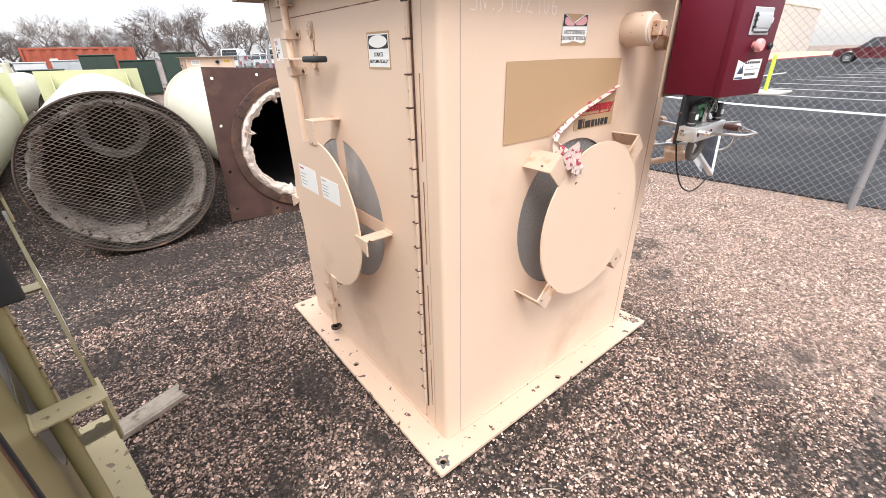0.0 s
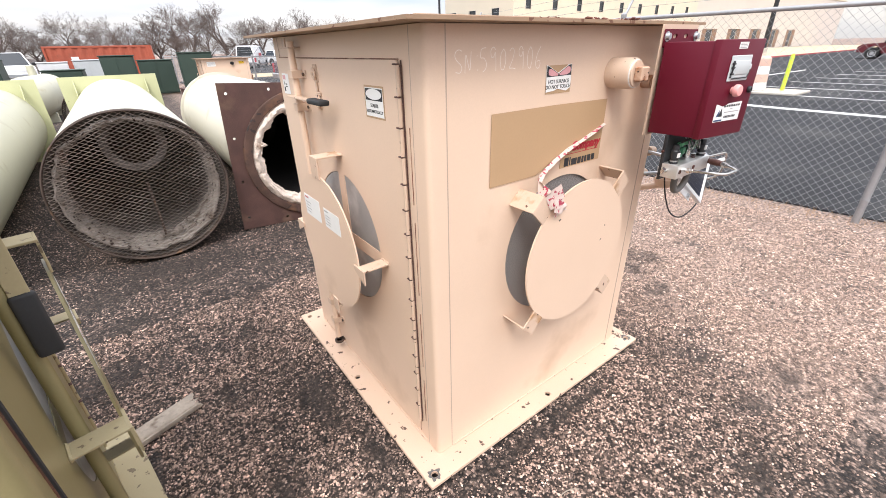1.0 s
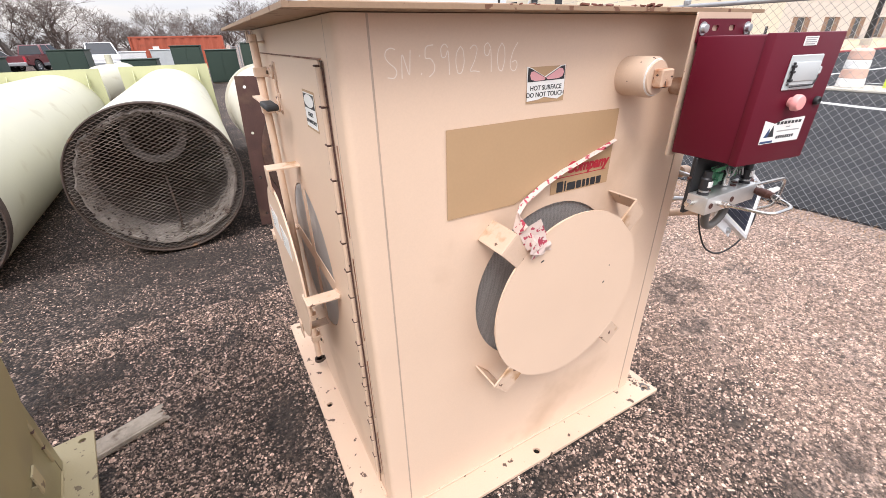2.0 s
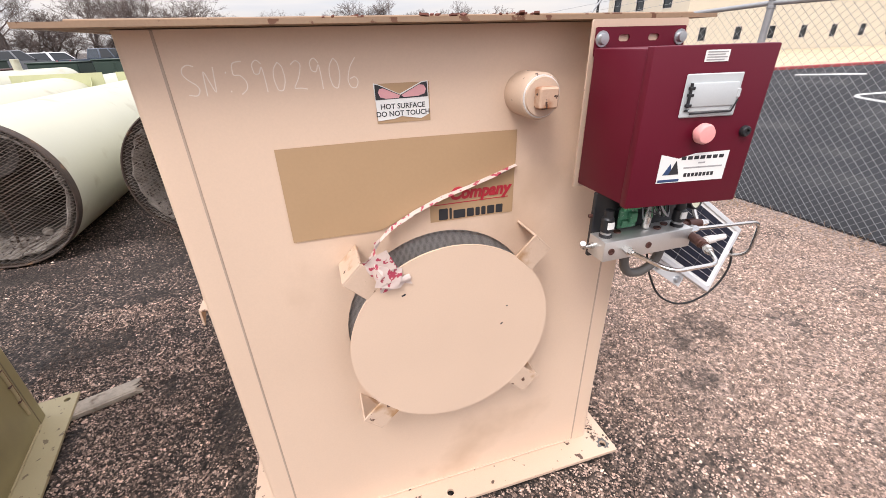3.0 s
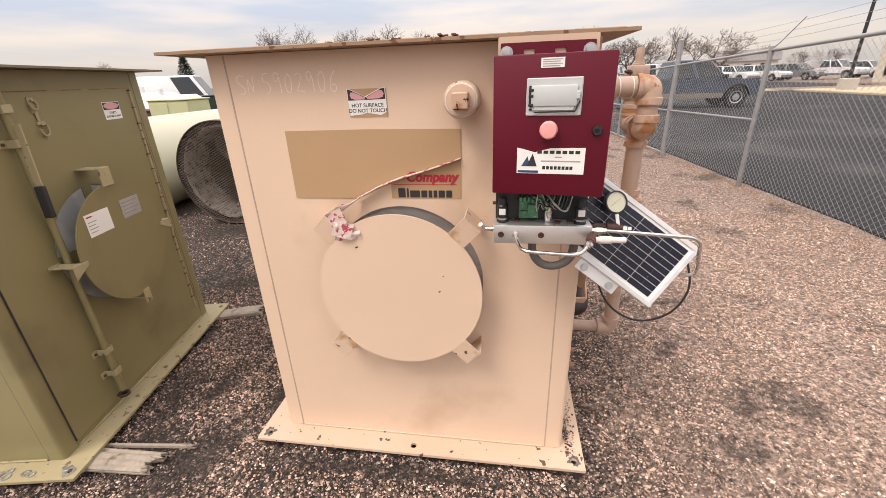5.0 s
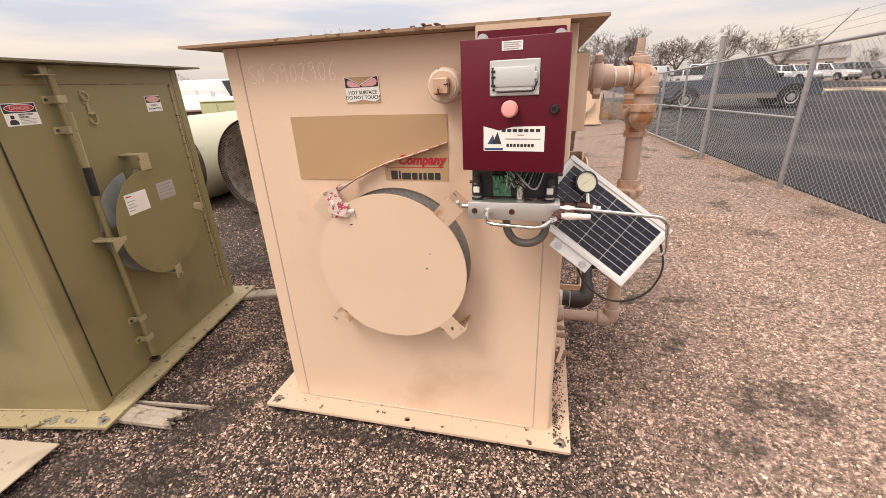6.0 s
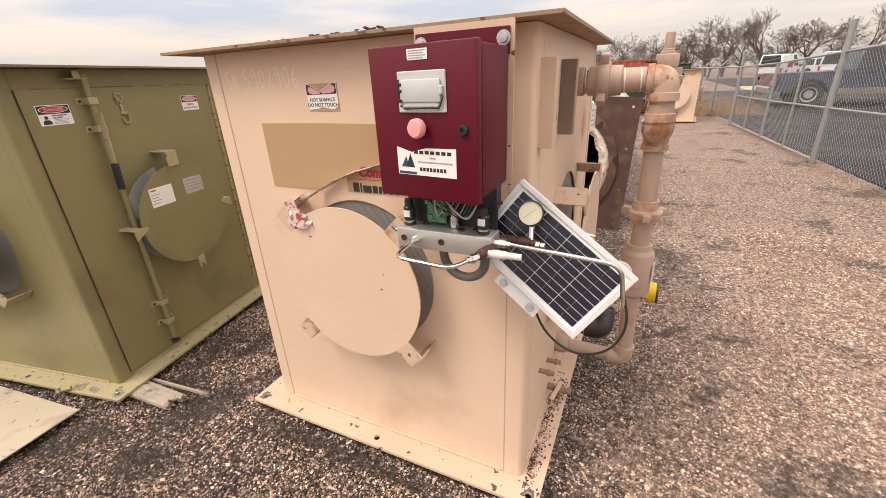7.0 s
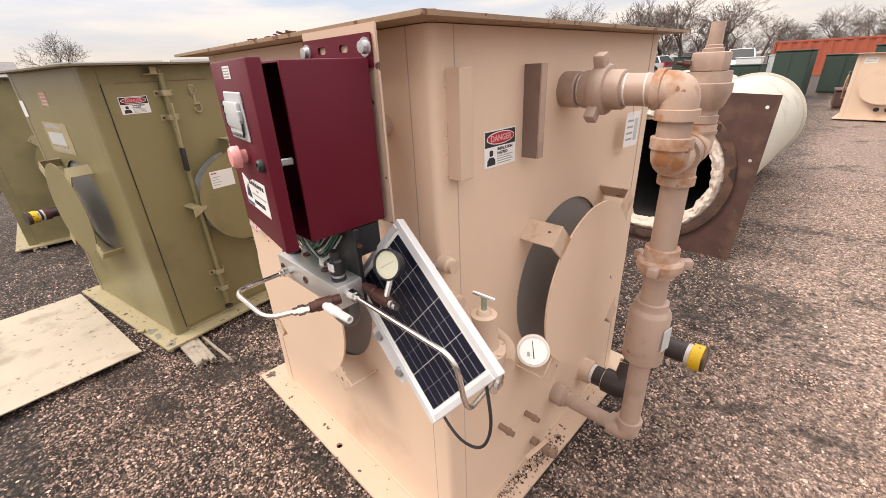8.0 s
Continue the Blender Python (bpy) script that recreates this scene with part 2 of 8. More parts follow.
CARRED = material("dark_red_car_paint", (0.105, 0.012, 0.018), 0.3, vary=0.04, scale=2, fine=60, bump=0.0, coat=0.5)
TYRE = material("tyre_rubber", (0.02, 0.02, 0.02), 0.8, vary=0.2, scale=10, fine=60, bump=0.2)
LIME = material("lime_yellow_sleeve", (0.55, 0.68, 0.05), 0.5, vary=0.05, scale=4, fine=60, bump=0.05)
BARK = material("grey_brown_bark", (0.10, 0.078, 0.068), 0.9, vary=0.3, scale=3, fine=20, bump=0.4)
TWIG = material("brown_twigs", (0.115, 0.085, 0.072), 0.9, vary=0.25, scale=2, fine=12, bump=0.0)
NEEDLE = material("dark_fir_needles", (0.022, 0.035, 0.022), 0.9, vary=0.4, scale=3, fine=20, bump=0.0)
DRYWEED = material("brown_dry_weeds", (0.34, 0.205, 0.105), 0.9, vary=0.25, scale=1.2, fine=30, bump=0.0)
DRYGRASS = material("dry_straw_grass", (0.50, 0.40, 0.26), 0.9, vary=0.25, scale=1.2, fine=30, bump=0.4)
RUST_LINE = material("rusty_joint", (0.20, 0.095, 0.06), 0.8, vary=0.4, scale=12, fine=90, stain=(0.42, 0.29, 0.20), stain_at=0.50, stain_scale=9, bump=0.2)
SCREEN_SHEEN = material("screen_painted_sheen", (0.40, 0.40, 0.395), 0.42, 0.35, vary=0.16, scale=7, fine=260, stain=(0.60, 0.59, 0.57), stain_at=0.50, stain_scale=5, bump=0.15)
ASHWOOL = material("ashy_wool", (0.34, 0.30, 0.265), 0.95, vary=0.3, scale=14, fine=70, stain=(0.12, 0.085, 0.065), stain_at=0.54, stain_scale=9, spots=(0.05, 0.035, 0.03), spot_scale=30, spot_at=0.60, bump=0.7, depth=0.006)
COLLAR = material("orange_brown_rust_scale", (0.085, 0.046, 0.034), 0.85, vary=0.4, scale=9, fine=100, stain=(0.16, 0.080, 0.045), stain_at=0.52, stain_scale=6, spots=(0.035, 0.025, 0.022), spot_scale=14, spot_at=0.60, bump=0.6, depth=0.004)
FLAKE = material("red_brown_rust_flakes", (0.14, 0.050, 0.035), 0.85, vary=0.4, scale=30, fine=90, bump=0.3)

ASPHALT.node_tree.nodes["Principled BSDF"].inputs["Specular IOR Level"].default_value = 0.15
BURGUNDY.node_tree.nodes["Principled BSDF"].inputs["Specular IOR Level"].default_value = 0.3


def weave(m):
    """Fine dark woven wire: a small square relief over dark grey steel."""
    m.use_nodes = True
    n, l = m.node_tree.nodes, m.node_tree.links
    b = n["Principled BSDF"]
    b.inputs["Metallic"].default_value, b.inputs["Roughness"].default_value = 0.5, 0.5
    co = n.new("ShaderNodeTexCoord")
    sep = n.new("ShaderNodeSeparateXYZ")
    l.new(co.outputs["Object"], sep.inputs["Vector"])
    waves = []
    for a, c in (("X", "Y"), ("Z", None)):
        s = sep.outputs[a]
        if c:
            add = n.new("ShaderNodeMath")
            l.new(s, add.inputs[0])
            l.new(sep.outputs[c], add.inputs[1])
            s = add.outputs[0]
        mul, sn = n.new("ShaderNodeMath"), n.new("ShaderNodeMath")
        mul.operation, sn.operation = "MULTIPLY", "SINE"
        mul.inputs[1].default_value = 2 * math.pi / 0.0035
        l.new(s, mul.inputs[0])
        l.new(mul.outputs[0], sn.inputs[0])
        waves.append(sn.outputs[0])
    top = n.new("ShaderNodeMath")
    top.operation = "MAXIMUM"
    l.new(waves[0], top.inputs[0])
    l.new(waves[1], top.inputs[1])
    ramp = n.new("ShaderNodeValToRGB")
    ramp.color_ramp.elements[0].position, ramp.color_ramp.elements[0].color = 0.1, (0.17, 0.17, 0.17, 1)
    ramp.color_ramp.elements[1].position, ramp.color_ramp.elements[1].color = 0.9, (0.46, 0.46, 0.455, 1)
    l.new(top.outputs[0], ramp.inputs["Fac"])
    l.new(ramp.outputs["Color"], b.inputs["Base Color"])


weave(SCREEN)


def gravel_material(name, island=False):
    """Brown, grey and pinkish stones of about a centimetre over dark soil, darkest in the gaps; "sand" and the mask of
    scuffs and painted shade go by place.
    """
    m = bpy.data.materials.new(name)
    m.use_nodes = True
    n, l = m.node_tree.nodes, m.node_tree.links
    b = n["Principled BSDF"]
    b.inputs["Roughness"].default_value = 0.9
    co = n.new("ShaderNodeTexCoord")
    sand, damp_shade = n.new("ShaderNodeAttribute"), n.new("ShaderNodeAttribute")
    sand.attribute_name, damp_shade.attribute_name = "sand", "damp_shade"

    def texture(scale, detail, lo, hi, a, c, rough=0.55):
        t, r = n.new("ShaderNodeTexNoise"), n.new("ShaderNodeMapRange")
        t.inputs["Scale"].default_value, t.inputs["Detail"].default_value, t.inputs["Roughness"].default_value = scale, detail, rough
        for key, v in (("From Min", lo), ("From Max", hi), ("To Min", a), ("To Max", c)):
            r.inputs[key].default_value = v
        l.new(co.outputs["Object"], t.inputs["Vector"])
        l.new(t.outputs["Fac"], r.inputs["Value"])
        return r.outputs["Result"]

    def math_node(op, a, c):
        k = n.new("ShaderNodeMath")
        k.operation, k.use_clamp = op, op != "MULTIPLY_ADD"
        for i, v in enumerate((a, c)):
            if isinstance(v, float):
                k.inputs[i].default_value = v
            else:
                l.new(v, k.inputs[i])
        return k.outputs[0]

    def mixed(fac, a, c, kind="MIX"):
        k = n.new("ShaderNodeMixRGB")
        k.blend_type = kind
        for i, v in enumerate((fac, a, c)):
            if isinstance(v, float):
                k.inputs[i].default_value = v
            elif isinstance(v, tuple):
                k.inputs[i].default_value = (*v, 1)
            else:
                l.new(v, k.inputs[i])
        return k.outputs["Color"]

    stone = n.new("ShaderNodeValToRGB")
    cr = stone.color_ramp
    cr.elements[0].position, cr.elements[0].color = 0.0, (0.020, 0.015, 0.012, 1)
    cr.elements[1].position, cr.elements[1].color = 1.0, (0.80, 0.60, 0.485, 1)
    for p, c in ((0.34, (0.074, 0.052, 0.041, 1)), (0.64, (0.265, 0.184, 0.145, 1)), (0.88, (0.53, 0.375, 0.298, 1))):
        cr.elements.new(p).color = c
    shade = texture(1.6, 12, 0.36, 0.64, 0.76, 1.40, 0.7)
    clump = texture(30, 5, 0.36, 0.62, 0.66, 1.34, 0.6)
    tone = n.new("ShaderNodeMapRange")
    tone.inputs["To Min"].default_value, tone.inputs["To Max"].default_value = 0.92, 1.02
    l.new(sand.outputs["Fac"], tone.inputs["Value"])
    def broken(mask, scale, lo, hi, depth):
        """A mask whose edge is broken up into clods and grains."""
        r = n.new("ShaderNodeMapRange")
        r.inputs["From Min"].default_value, r.inputs["From Max"].default_value = lo, hi
        k = n.new("ShaderNodeMath")
        k.operation = "ADD"
        l.new(mask, k.inputs[0])
        l.new(texture(scale, 8, 0.25, 0.75, -depth, depth, 0.75), k.inputs[1])
        l.new(k.outputs[0], r.inputs["Value"])
        return r.outputs["Result"]

    # dark mask: scuffs and damp, with shade between the units painted in
    wet_shade = broken(damp_shade.outputs["Fac"], 13, 0.40, 0.95, 0.95)
    if island:
        geo = n.new("ShaderNodeNewGeometry")
        l.new(geo.outputs["Random Per Island"], stone.inputs["Fac"])
        col = mixed(1.0, stone.outputs["Color"], shade, "MULTIPLY")
        col = mixed(math_node("MULTIPLY", sand.outputs["Fac"], 0.28), col, (0.49, 0.35, 0.275))
        col = mixed(math_node("MULTIPLY", wet_shade, 0.78), col, (0.045, 0.033, 0.027))
        col = mixed(1.0, col, tone.outputs["Result"], "MULTIPLY")
        col = mixed(1.0, col, clump, "MULTIPLY")
        l.new(col, b.inputs["Base Color"])
        return m
    warp = n.new("ShaderNodeVectorMath")
    wob = n.new("ShaderNodeTexNoise")
    wob.inputs["Scale"].default_value = 60
    warp.operation = "MULTIPLY_ADD"
    warp.inputs[1].default_value = (0.012, 0.012, 0.012)
    l.new(co.outputs["Object"], wob.inputs["Vector"])
    l.new(wob.outputs["Color"], warp.inputs[0])
    l.new(co.outputs["Object"], warp.inputs[2])
    cells = n.new("ShaderNodeTexVoronoi")
    cells.inputs["Scale"].default_value = 72
    l.new(warp.outputs[0], cells.inputs["Vector"])
    sep = n.new("ShaderNodeSeparateColor")
    l.new(cells.outputs["Color"], sep.inputs["Color"])
    l.new(sep.outputs[0], stone.inputs["Fac"])
    # bed goes darker in the gaps between its cells
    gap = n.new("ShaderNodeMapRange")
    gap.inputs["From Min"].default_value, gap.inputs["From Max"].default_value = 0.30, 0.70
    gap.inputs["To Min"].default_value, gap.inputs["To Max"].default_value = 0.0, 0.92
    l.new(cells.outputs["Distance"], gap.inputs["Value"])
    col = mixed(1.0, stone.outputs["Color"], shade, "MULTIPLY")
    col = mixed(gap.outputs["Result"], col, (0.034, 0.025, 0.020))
    # trodden pinkish sand with specks, where the yard is worn
    grain = mixed(texture(60, 8, 0.36, 0.50, 0.0, 1.0, 0.75), (0.060, 0.042, 0.033), (0.52, 0.375, 0.30))
    clods = texture(7.0, 12, 0.54, 0.62, 0.0, 0.75, 0.75)
    grain = mixed(clods, grain, (0.17, 0.125, 0.095))
    col = mixed(math_node("MULTIPLY", broken(sand.outputs["Fac"], 11, 0.36, 0.70, 0.75), 0.58), col, grain)
    # dark earth where it was stirred up or lies damp, plus the painted shade
    stir_shade = math_node("ADD", wet_shade, broken(texture(1.7, 4, 0.40, 0.70, 0.0, 1.0), 20, 0.62, 0.85, 0.6))
    col = mixed(math_node("MULTIPLY", stir_shade, 0.88), col, mixed(texture(70, 4, 0.35, 0.65, 0.0, 1.0), (0.045, 0.033, 0.027), (0.13, 0.096, 0.076)))
    col = mixed(1.0, col, texture(34, 8, 0.38, 0.60, 0.30, 1.46, 0.78), "MULTIPLY")
    # whole bed darker than the loose stones, most where sand is absent
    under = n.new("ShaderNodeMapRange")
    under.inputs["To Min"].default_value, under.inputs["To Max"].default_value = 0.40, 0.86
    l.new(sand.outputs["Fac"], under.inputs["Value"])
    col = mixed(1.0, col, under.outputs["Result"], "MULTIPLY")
    col = mixed(1.0, col, clump, "MULTIPLY")
    l.new(col, b.inputs["Base Color"])
    bp = n.new("ShaderNodeBump")
    bp.invert = True
    bp.inputs["Strength"].default_value, bp.inputs["Distance"].default_value = 0.9, 0.008
    l.new(cells.outputs["Distance"], bp.inputs["Height"])
    l.new(bp.outputs["Normal"], b.inputs["Normal"])
    return m


GRAVEL = gravel_material("gravel_bed")
PEBBLE = gravel_material("loose_stones", True)


# ---- mesh helpers ----
def thing(name, label, category, group="", kind="", m=None):
    ob = tagged(new(name), label, category, group, kind)
    ob.empty_display_size = 0.1
    if m is not None:
        ob.matrix_world = m
    return ob


def mesh_of(name, bm, smooth=35):
    me = bpy.data.meshes.new(name)
    bmesh.ops.recalc_face_normals(bm, faces=bm.faces)
    if smooth:
        lim = radians(smooth)
        for f in bm.faces:
            f.smooth = True
        for e in bm.edges:
            e.smooth = len(e.link_faces) == 2 and e.calc_face_angle(0) < lim
    bm.to_mesh(me)
    bm.free()
    return me


def part(name, bm, mat, parent=None, label="", smooth=35):
    ob = new(name, mesh_of(name, bm, smooth))
    ob.data.materials.append(mat)
    if parent is not None:
        ob.parent = parent
    if label:
        ob["label"] = label
    return ob


def solo(name, bm, mat, label, category, group="", kind="", m=None, smooth=35):
    ob = tagged(part(name, bm, mat, None, "", smooth), label, category, group, kind)
    if m is not None:
        ob.matrix_world = m
    return ob


def box(bm, lo, hi, bevel=0.0, m=None, segs=1):
    lo, hi = Vector(lo), Vector(hi)
    t = Matrix.Translation((lo + hi) / 2) @ Matrix.Diagonal((*(hi - lo), 1))
    made = bmesh.ops.create_cube(bm, size=1, matrix=t)["verts"]
    if bevel:
        edges = list({e for v in made for e in v.link_edges})
        got = bmesh.ops.bevel(bm, geom=edges, offset=bevel, segments=segs, profile=0.5, affect="EDGES")
        made = list({v for f in got["faces"] for v in f.verts} | {v for v in made if v.is_valid})
    if m is not None:
        bmesh.ops.transform(bm, matrix=m, verts=made)
    return bm


def axis_frame(p0, p1):
    d = (Vector(p1) - Vector(p0))
    q = d.to_track_quat("Z", "Y").to_matrix().to_4x4()
    return Matrix.Translation(p0) @ q, d.length


def lathe(bm, p0, p1, profile, segs=24, m=None):
    """Turns a profile of (distance along from p0, radius) round the axis p0 to p1. Closed with caps."""
    f, _ = axis_frame(p0, p1)
    if m is not None:
        f = m @ f
    rings = []
    for z, r in profile:
        if r <= 1e-6:
            rings.append([bm.verts.new(f @ Vector((0, 0, z)))])
        else:
            rings.append([bm.verts.new(f @ Vector((r * math.cos(2 * math.pi * k / segs), r * math.sin(2 * math.pi * k / segs), z))) for k in range(segs)])
    for a, b in zip(rings, rings[1:]):
        for k in range(segs):
            k2 = (k + 1) % segs
            if len(a) == 1 and len(b) == 1:
                continue
            if len(a) == 1:
                bm.faces.new((a[0], b[k], b[k2]))
            elif len(b) == 1:
                bm.faces.new((a[k], a[k2], b[0]))
            else:
                bm.faces.new((a[k], a[k2], b[k2], b[k]))
    for ring in (rings[0], rings[-1]):
        if len(ring) > 2:
            bm.faces.new(ring)
    return bm


def cyl(bm, p0, p1, r, segs=20, bevel=0.0, m=None):
    d = (Vector(p1) - Vector(p0)).length
    if bevel:
        return lathe(bm, p0, p1, [(0, r - bevel), (bevel, r), (d - bevel, r), (d, r - bevel)], segs, m)
    return lathe(bm, p0, p1, [(0, r), (d, r)], segs, m)


def pipe(bm, pts, r, segs=12, bend=0.0, steps=5, m=None):
    """A round tube through the points, its corners rounded by the radius bend."""
    pts = [Vector(p) for p in pts]
    if bend and len(pts) > 2:
        out = [pts[0]]
        for a, b, c in zip(pts, pts[1:], pts[2:]):
            k = min(bend, (a - b).length * 0.49, (c - b).length * 0.49)
            p, q = b + (a - b).normalized() * k, b + (c - b).normalized() * k
            out += [p.lerp(b, s).lerp(b.lerp(q, s), s) for s in [i / steps for i in range(steps + 1)]]
        pts = out + [pts[-1]]
    up, rings = None, []
    for i, p in enumerate(pts):
        d = (pts[min(i + 1, len(pts) - 1)] - pts[max(i - 1, 0)]).normalized()
        if up is None:
            up = d.orthogonal().normalized()
        up = (up - d * up.dot(d)).normalized()
        side = d.cross(up)
        ring = [p + r * (math.cos(a) * up + math.sin(a) * side) for a in [2 * math.pi * k / segs for k in range(segs)]]
        rings.append([bm.verts.new(m @ v if m is not None else v) for v in ring])
    for a, b in zip(rings, rings[1:]):
        for k in range(segs):
            bm.faces.new((a[k], a[(k + 1) % segs], b[(k + 1) % segs], b[k]))
    bm.faces.new(rings[0])
    bm.faces.new(rings[-1])
    return bm


def sheet(bm, outer, holes, thick, m):
    """A flat plate in the plane of m (x, y), its top at z = 0 and its underside at -thick, with holes cut through."""
    loops = []
    for loop in (outer, *holes):
        vs = [bm.verts.new((x, y, 0)) for x, y in loop]
        loops.append([bm.edges.new((vs[i], vs[(i + 1) % len(vs)])) for i in range(len(vs))])
    edges = [e for loop in loops for e in loop]
    made = bmesh.ops.triangle_fill(bm, use_beauty=True, use_dissolve=False, edges=edges, normal=(0, 0, 1))
    faces = [g for g in made["geom"] if isinstance(g, bmesh.types.BMFace)]
    verts = list({v for f in faces for v in f.verts})
    got = bmesh.ops.extrude_face_region(bm, geom=faces)
    moved = [g for g in got["geom"] if isinstance(g, bmesh.types.BMVert)]
    bmesh.ops.translate(bm, vec=(0, 0, -thick), verts=moved)
    bmesh.ops.transform(bm, matrix=m, verts=verts + moved)
    return bm


def ring(r, segs=40, cx=0.0, cy=0.0, start=0.0, sweep=360.0):
    full = sweep >= 360
    k = segs if full else segs + 1
    return [(cx + r * math.cos(radians(start + sweep * i / segs)), cy + r * math.sin(radians(start + sweep * i / segs))) for i in range(k)]


def rect(x0, y0, x1, y1, r=0.0, segs=4):
    if not r:
        return [(x0, y0), (x1, y0), (x1, y1), (x0, y1)]
    return (ring(r, segs, x1 - r, y0 + r, -90, 90) + ring(r, segs, x1 - r, y1 - r, 0, 90)
            + ring(r, segs, x0 + r, y1 - r, 90, 90) + ring(r, segs, x0 + r, y0 + r, 180, 90))


def basis(o, u, v):
    """The pose whose x runs along u and y along v, from o."""
    u, v = Vector(u).normalized(), Vector(v).normalized()
    n = u.cross(v)
    return Matrix(((u.x, v.x, n.x, o[0]), (u.y, v.y, n.y, o[1]), (u.z, v.z, n.z, o[2]), (0, 0, 0, 1)))


def letters(name, text, size, m, mat, parent, align="LEFT", shear=0.0, thick=0.0006, bold=0.0, stretch=1.0):
    """Words in the built-in font, as a thin mesh."""
    cu = bpy.data.curves.new(name, "FONT")
    cu.body, cu.size, cu.align_x, cu.shear, cu.extrude, cu.offset = text, size, align, shear, thick, bold
    cu.resolution_u = 3
    tmp = bpy.data.objects.new(name, cu)
    scene.collection.objects.link(tmp)
    bpy.context.view_layer.update()
    me = bpy.data.meshes.new_from_object(tmp.evaluated_get(bpy.context.evaluated_depsgraph_get()))
    bpy.data.objects.remove(tmp)
    me.transform(m @ Matrix.Diagonal((stretch, 1, 1, 1)))
    ob = new(name, me)
    ob.data.materials.clear()
    ob.data.materials.append(mat)
    ob.parent = parent
    return ob


def plate(name, pts, mat, parent, m, thick=0.0015, z=0.0, label="", holes=()):
    return part(name, sheet(bmesh.new(), pts, holes, thick, m @ pose(0, 0, z)), mat, parent, label)

# ---- yard ----


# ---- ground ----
# scuffs, footprints, damp and shade painted round the units: x, y, half length, half width, turn
DAMP_SHADE = [(1.80, -0.68, 0.17, 0.09, 20), (1.49, -0.64, 0.16, 0.06, -20), (1.05, -0.80, 0.20, 0.10, 10), (2.07, -0.96, 0.15, 0.08, 0),
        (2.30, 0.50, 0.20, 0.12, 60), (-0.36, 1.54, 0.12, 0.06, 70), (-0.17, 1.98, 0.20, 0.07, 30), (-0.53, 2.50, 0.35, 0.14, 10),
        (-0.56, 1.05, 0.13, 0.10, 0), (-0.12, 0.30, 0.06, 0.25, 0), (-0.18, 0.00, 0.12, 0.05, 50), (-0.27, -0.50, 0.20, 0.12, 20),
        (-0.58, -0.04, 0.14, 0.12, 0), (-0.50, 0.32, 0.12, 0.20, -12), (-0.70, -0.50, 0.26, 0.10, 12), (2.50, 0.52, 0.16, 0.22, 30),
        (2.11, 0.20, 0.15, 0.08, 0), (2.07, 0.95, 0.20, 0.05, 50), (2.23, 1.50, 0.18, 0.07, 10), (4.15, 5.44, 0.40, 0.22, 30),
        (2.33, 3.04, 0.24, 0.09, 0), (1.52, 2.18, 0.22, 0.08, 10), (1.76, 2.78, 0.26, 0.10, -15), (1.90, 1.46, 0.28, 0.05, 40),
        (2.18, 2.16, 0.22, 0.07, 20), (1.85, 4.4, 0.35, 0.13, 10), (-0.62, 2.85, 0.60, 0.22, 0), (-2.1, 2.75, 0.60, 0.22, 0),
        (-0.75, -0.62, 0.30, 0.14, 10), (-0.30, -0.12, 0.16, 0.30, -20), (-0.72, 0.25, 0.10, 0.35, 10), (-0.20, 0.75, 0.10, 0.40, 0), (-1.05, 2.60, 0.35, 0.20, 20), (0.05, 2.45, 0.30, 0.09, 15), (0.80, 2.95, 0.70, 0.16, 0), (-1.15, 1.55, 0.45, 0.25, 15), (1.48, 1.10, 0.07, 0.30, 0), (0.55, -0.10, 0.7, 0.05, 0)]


def damp_shade_at(x, y):
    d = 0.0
    for cx, cy, a, c, turn in DAMP_SHADE:
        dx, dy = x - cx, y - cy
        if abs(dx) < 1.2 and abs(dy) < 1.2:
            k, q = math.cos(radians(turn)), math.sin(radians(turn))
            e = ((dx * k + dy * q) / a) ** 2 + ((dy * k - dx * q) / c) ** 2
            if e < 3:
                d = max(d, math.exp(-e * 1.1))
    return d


def sand_at(x, y):
    v = (x + 0.5 * noise.noise((x * 1.3, y * 1.3, 3)) - 0.85 + 0.35 * max(0.0, -y - 0.2) + 0.35 * min(2.0, max(0.0, y - 2.6))) / 1.8
    v = min(1.0, max(0.0, v))
    return v * v * (3 - 2 * v) * (1.0 if y < 2 else max(0.80, 1.0 - 0.10 * (y - 2)))


def ground_height(x, y, d=None):
    near = max(0.0, 1 - max(abs(x - 0.5), abs(y - 1)) / 9)
    if not near:
        return 0.0
    d = damp_shade_at(x, y) if d is None else d
    return near * (0.018 * noise.noise((x * 0.8, y * 0.8, 0)) + 0.014 * noise.noise((x * 2.6, y * 2.6, 5)) + 0.014 * noise.noise((x * 6, y * 6, 9)) - 0.012 * d)


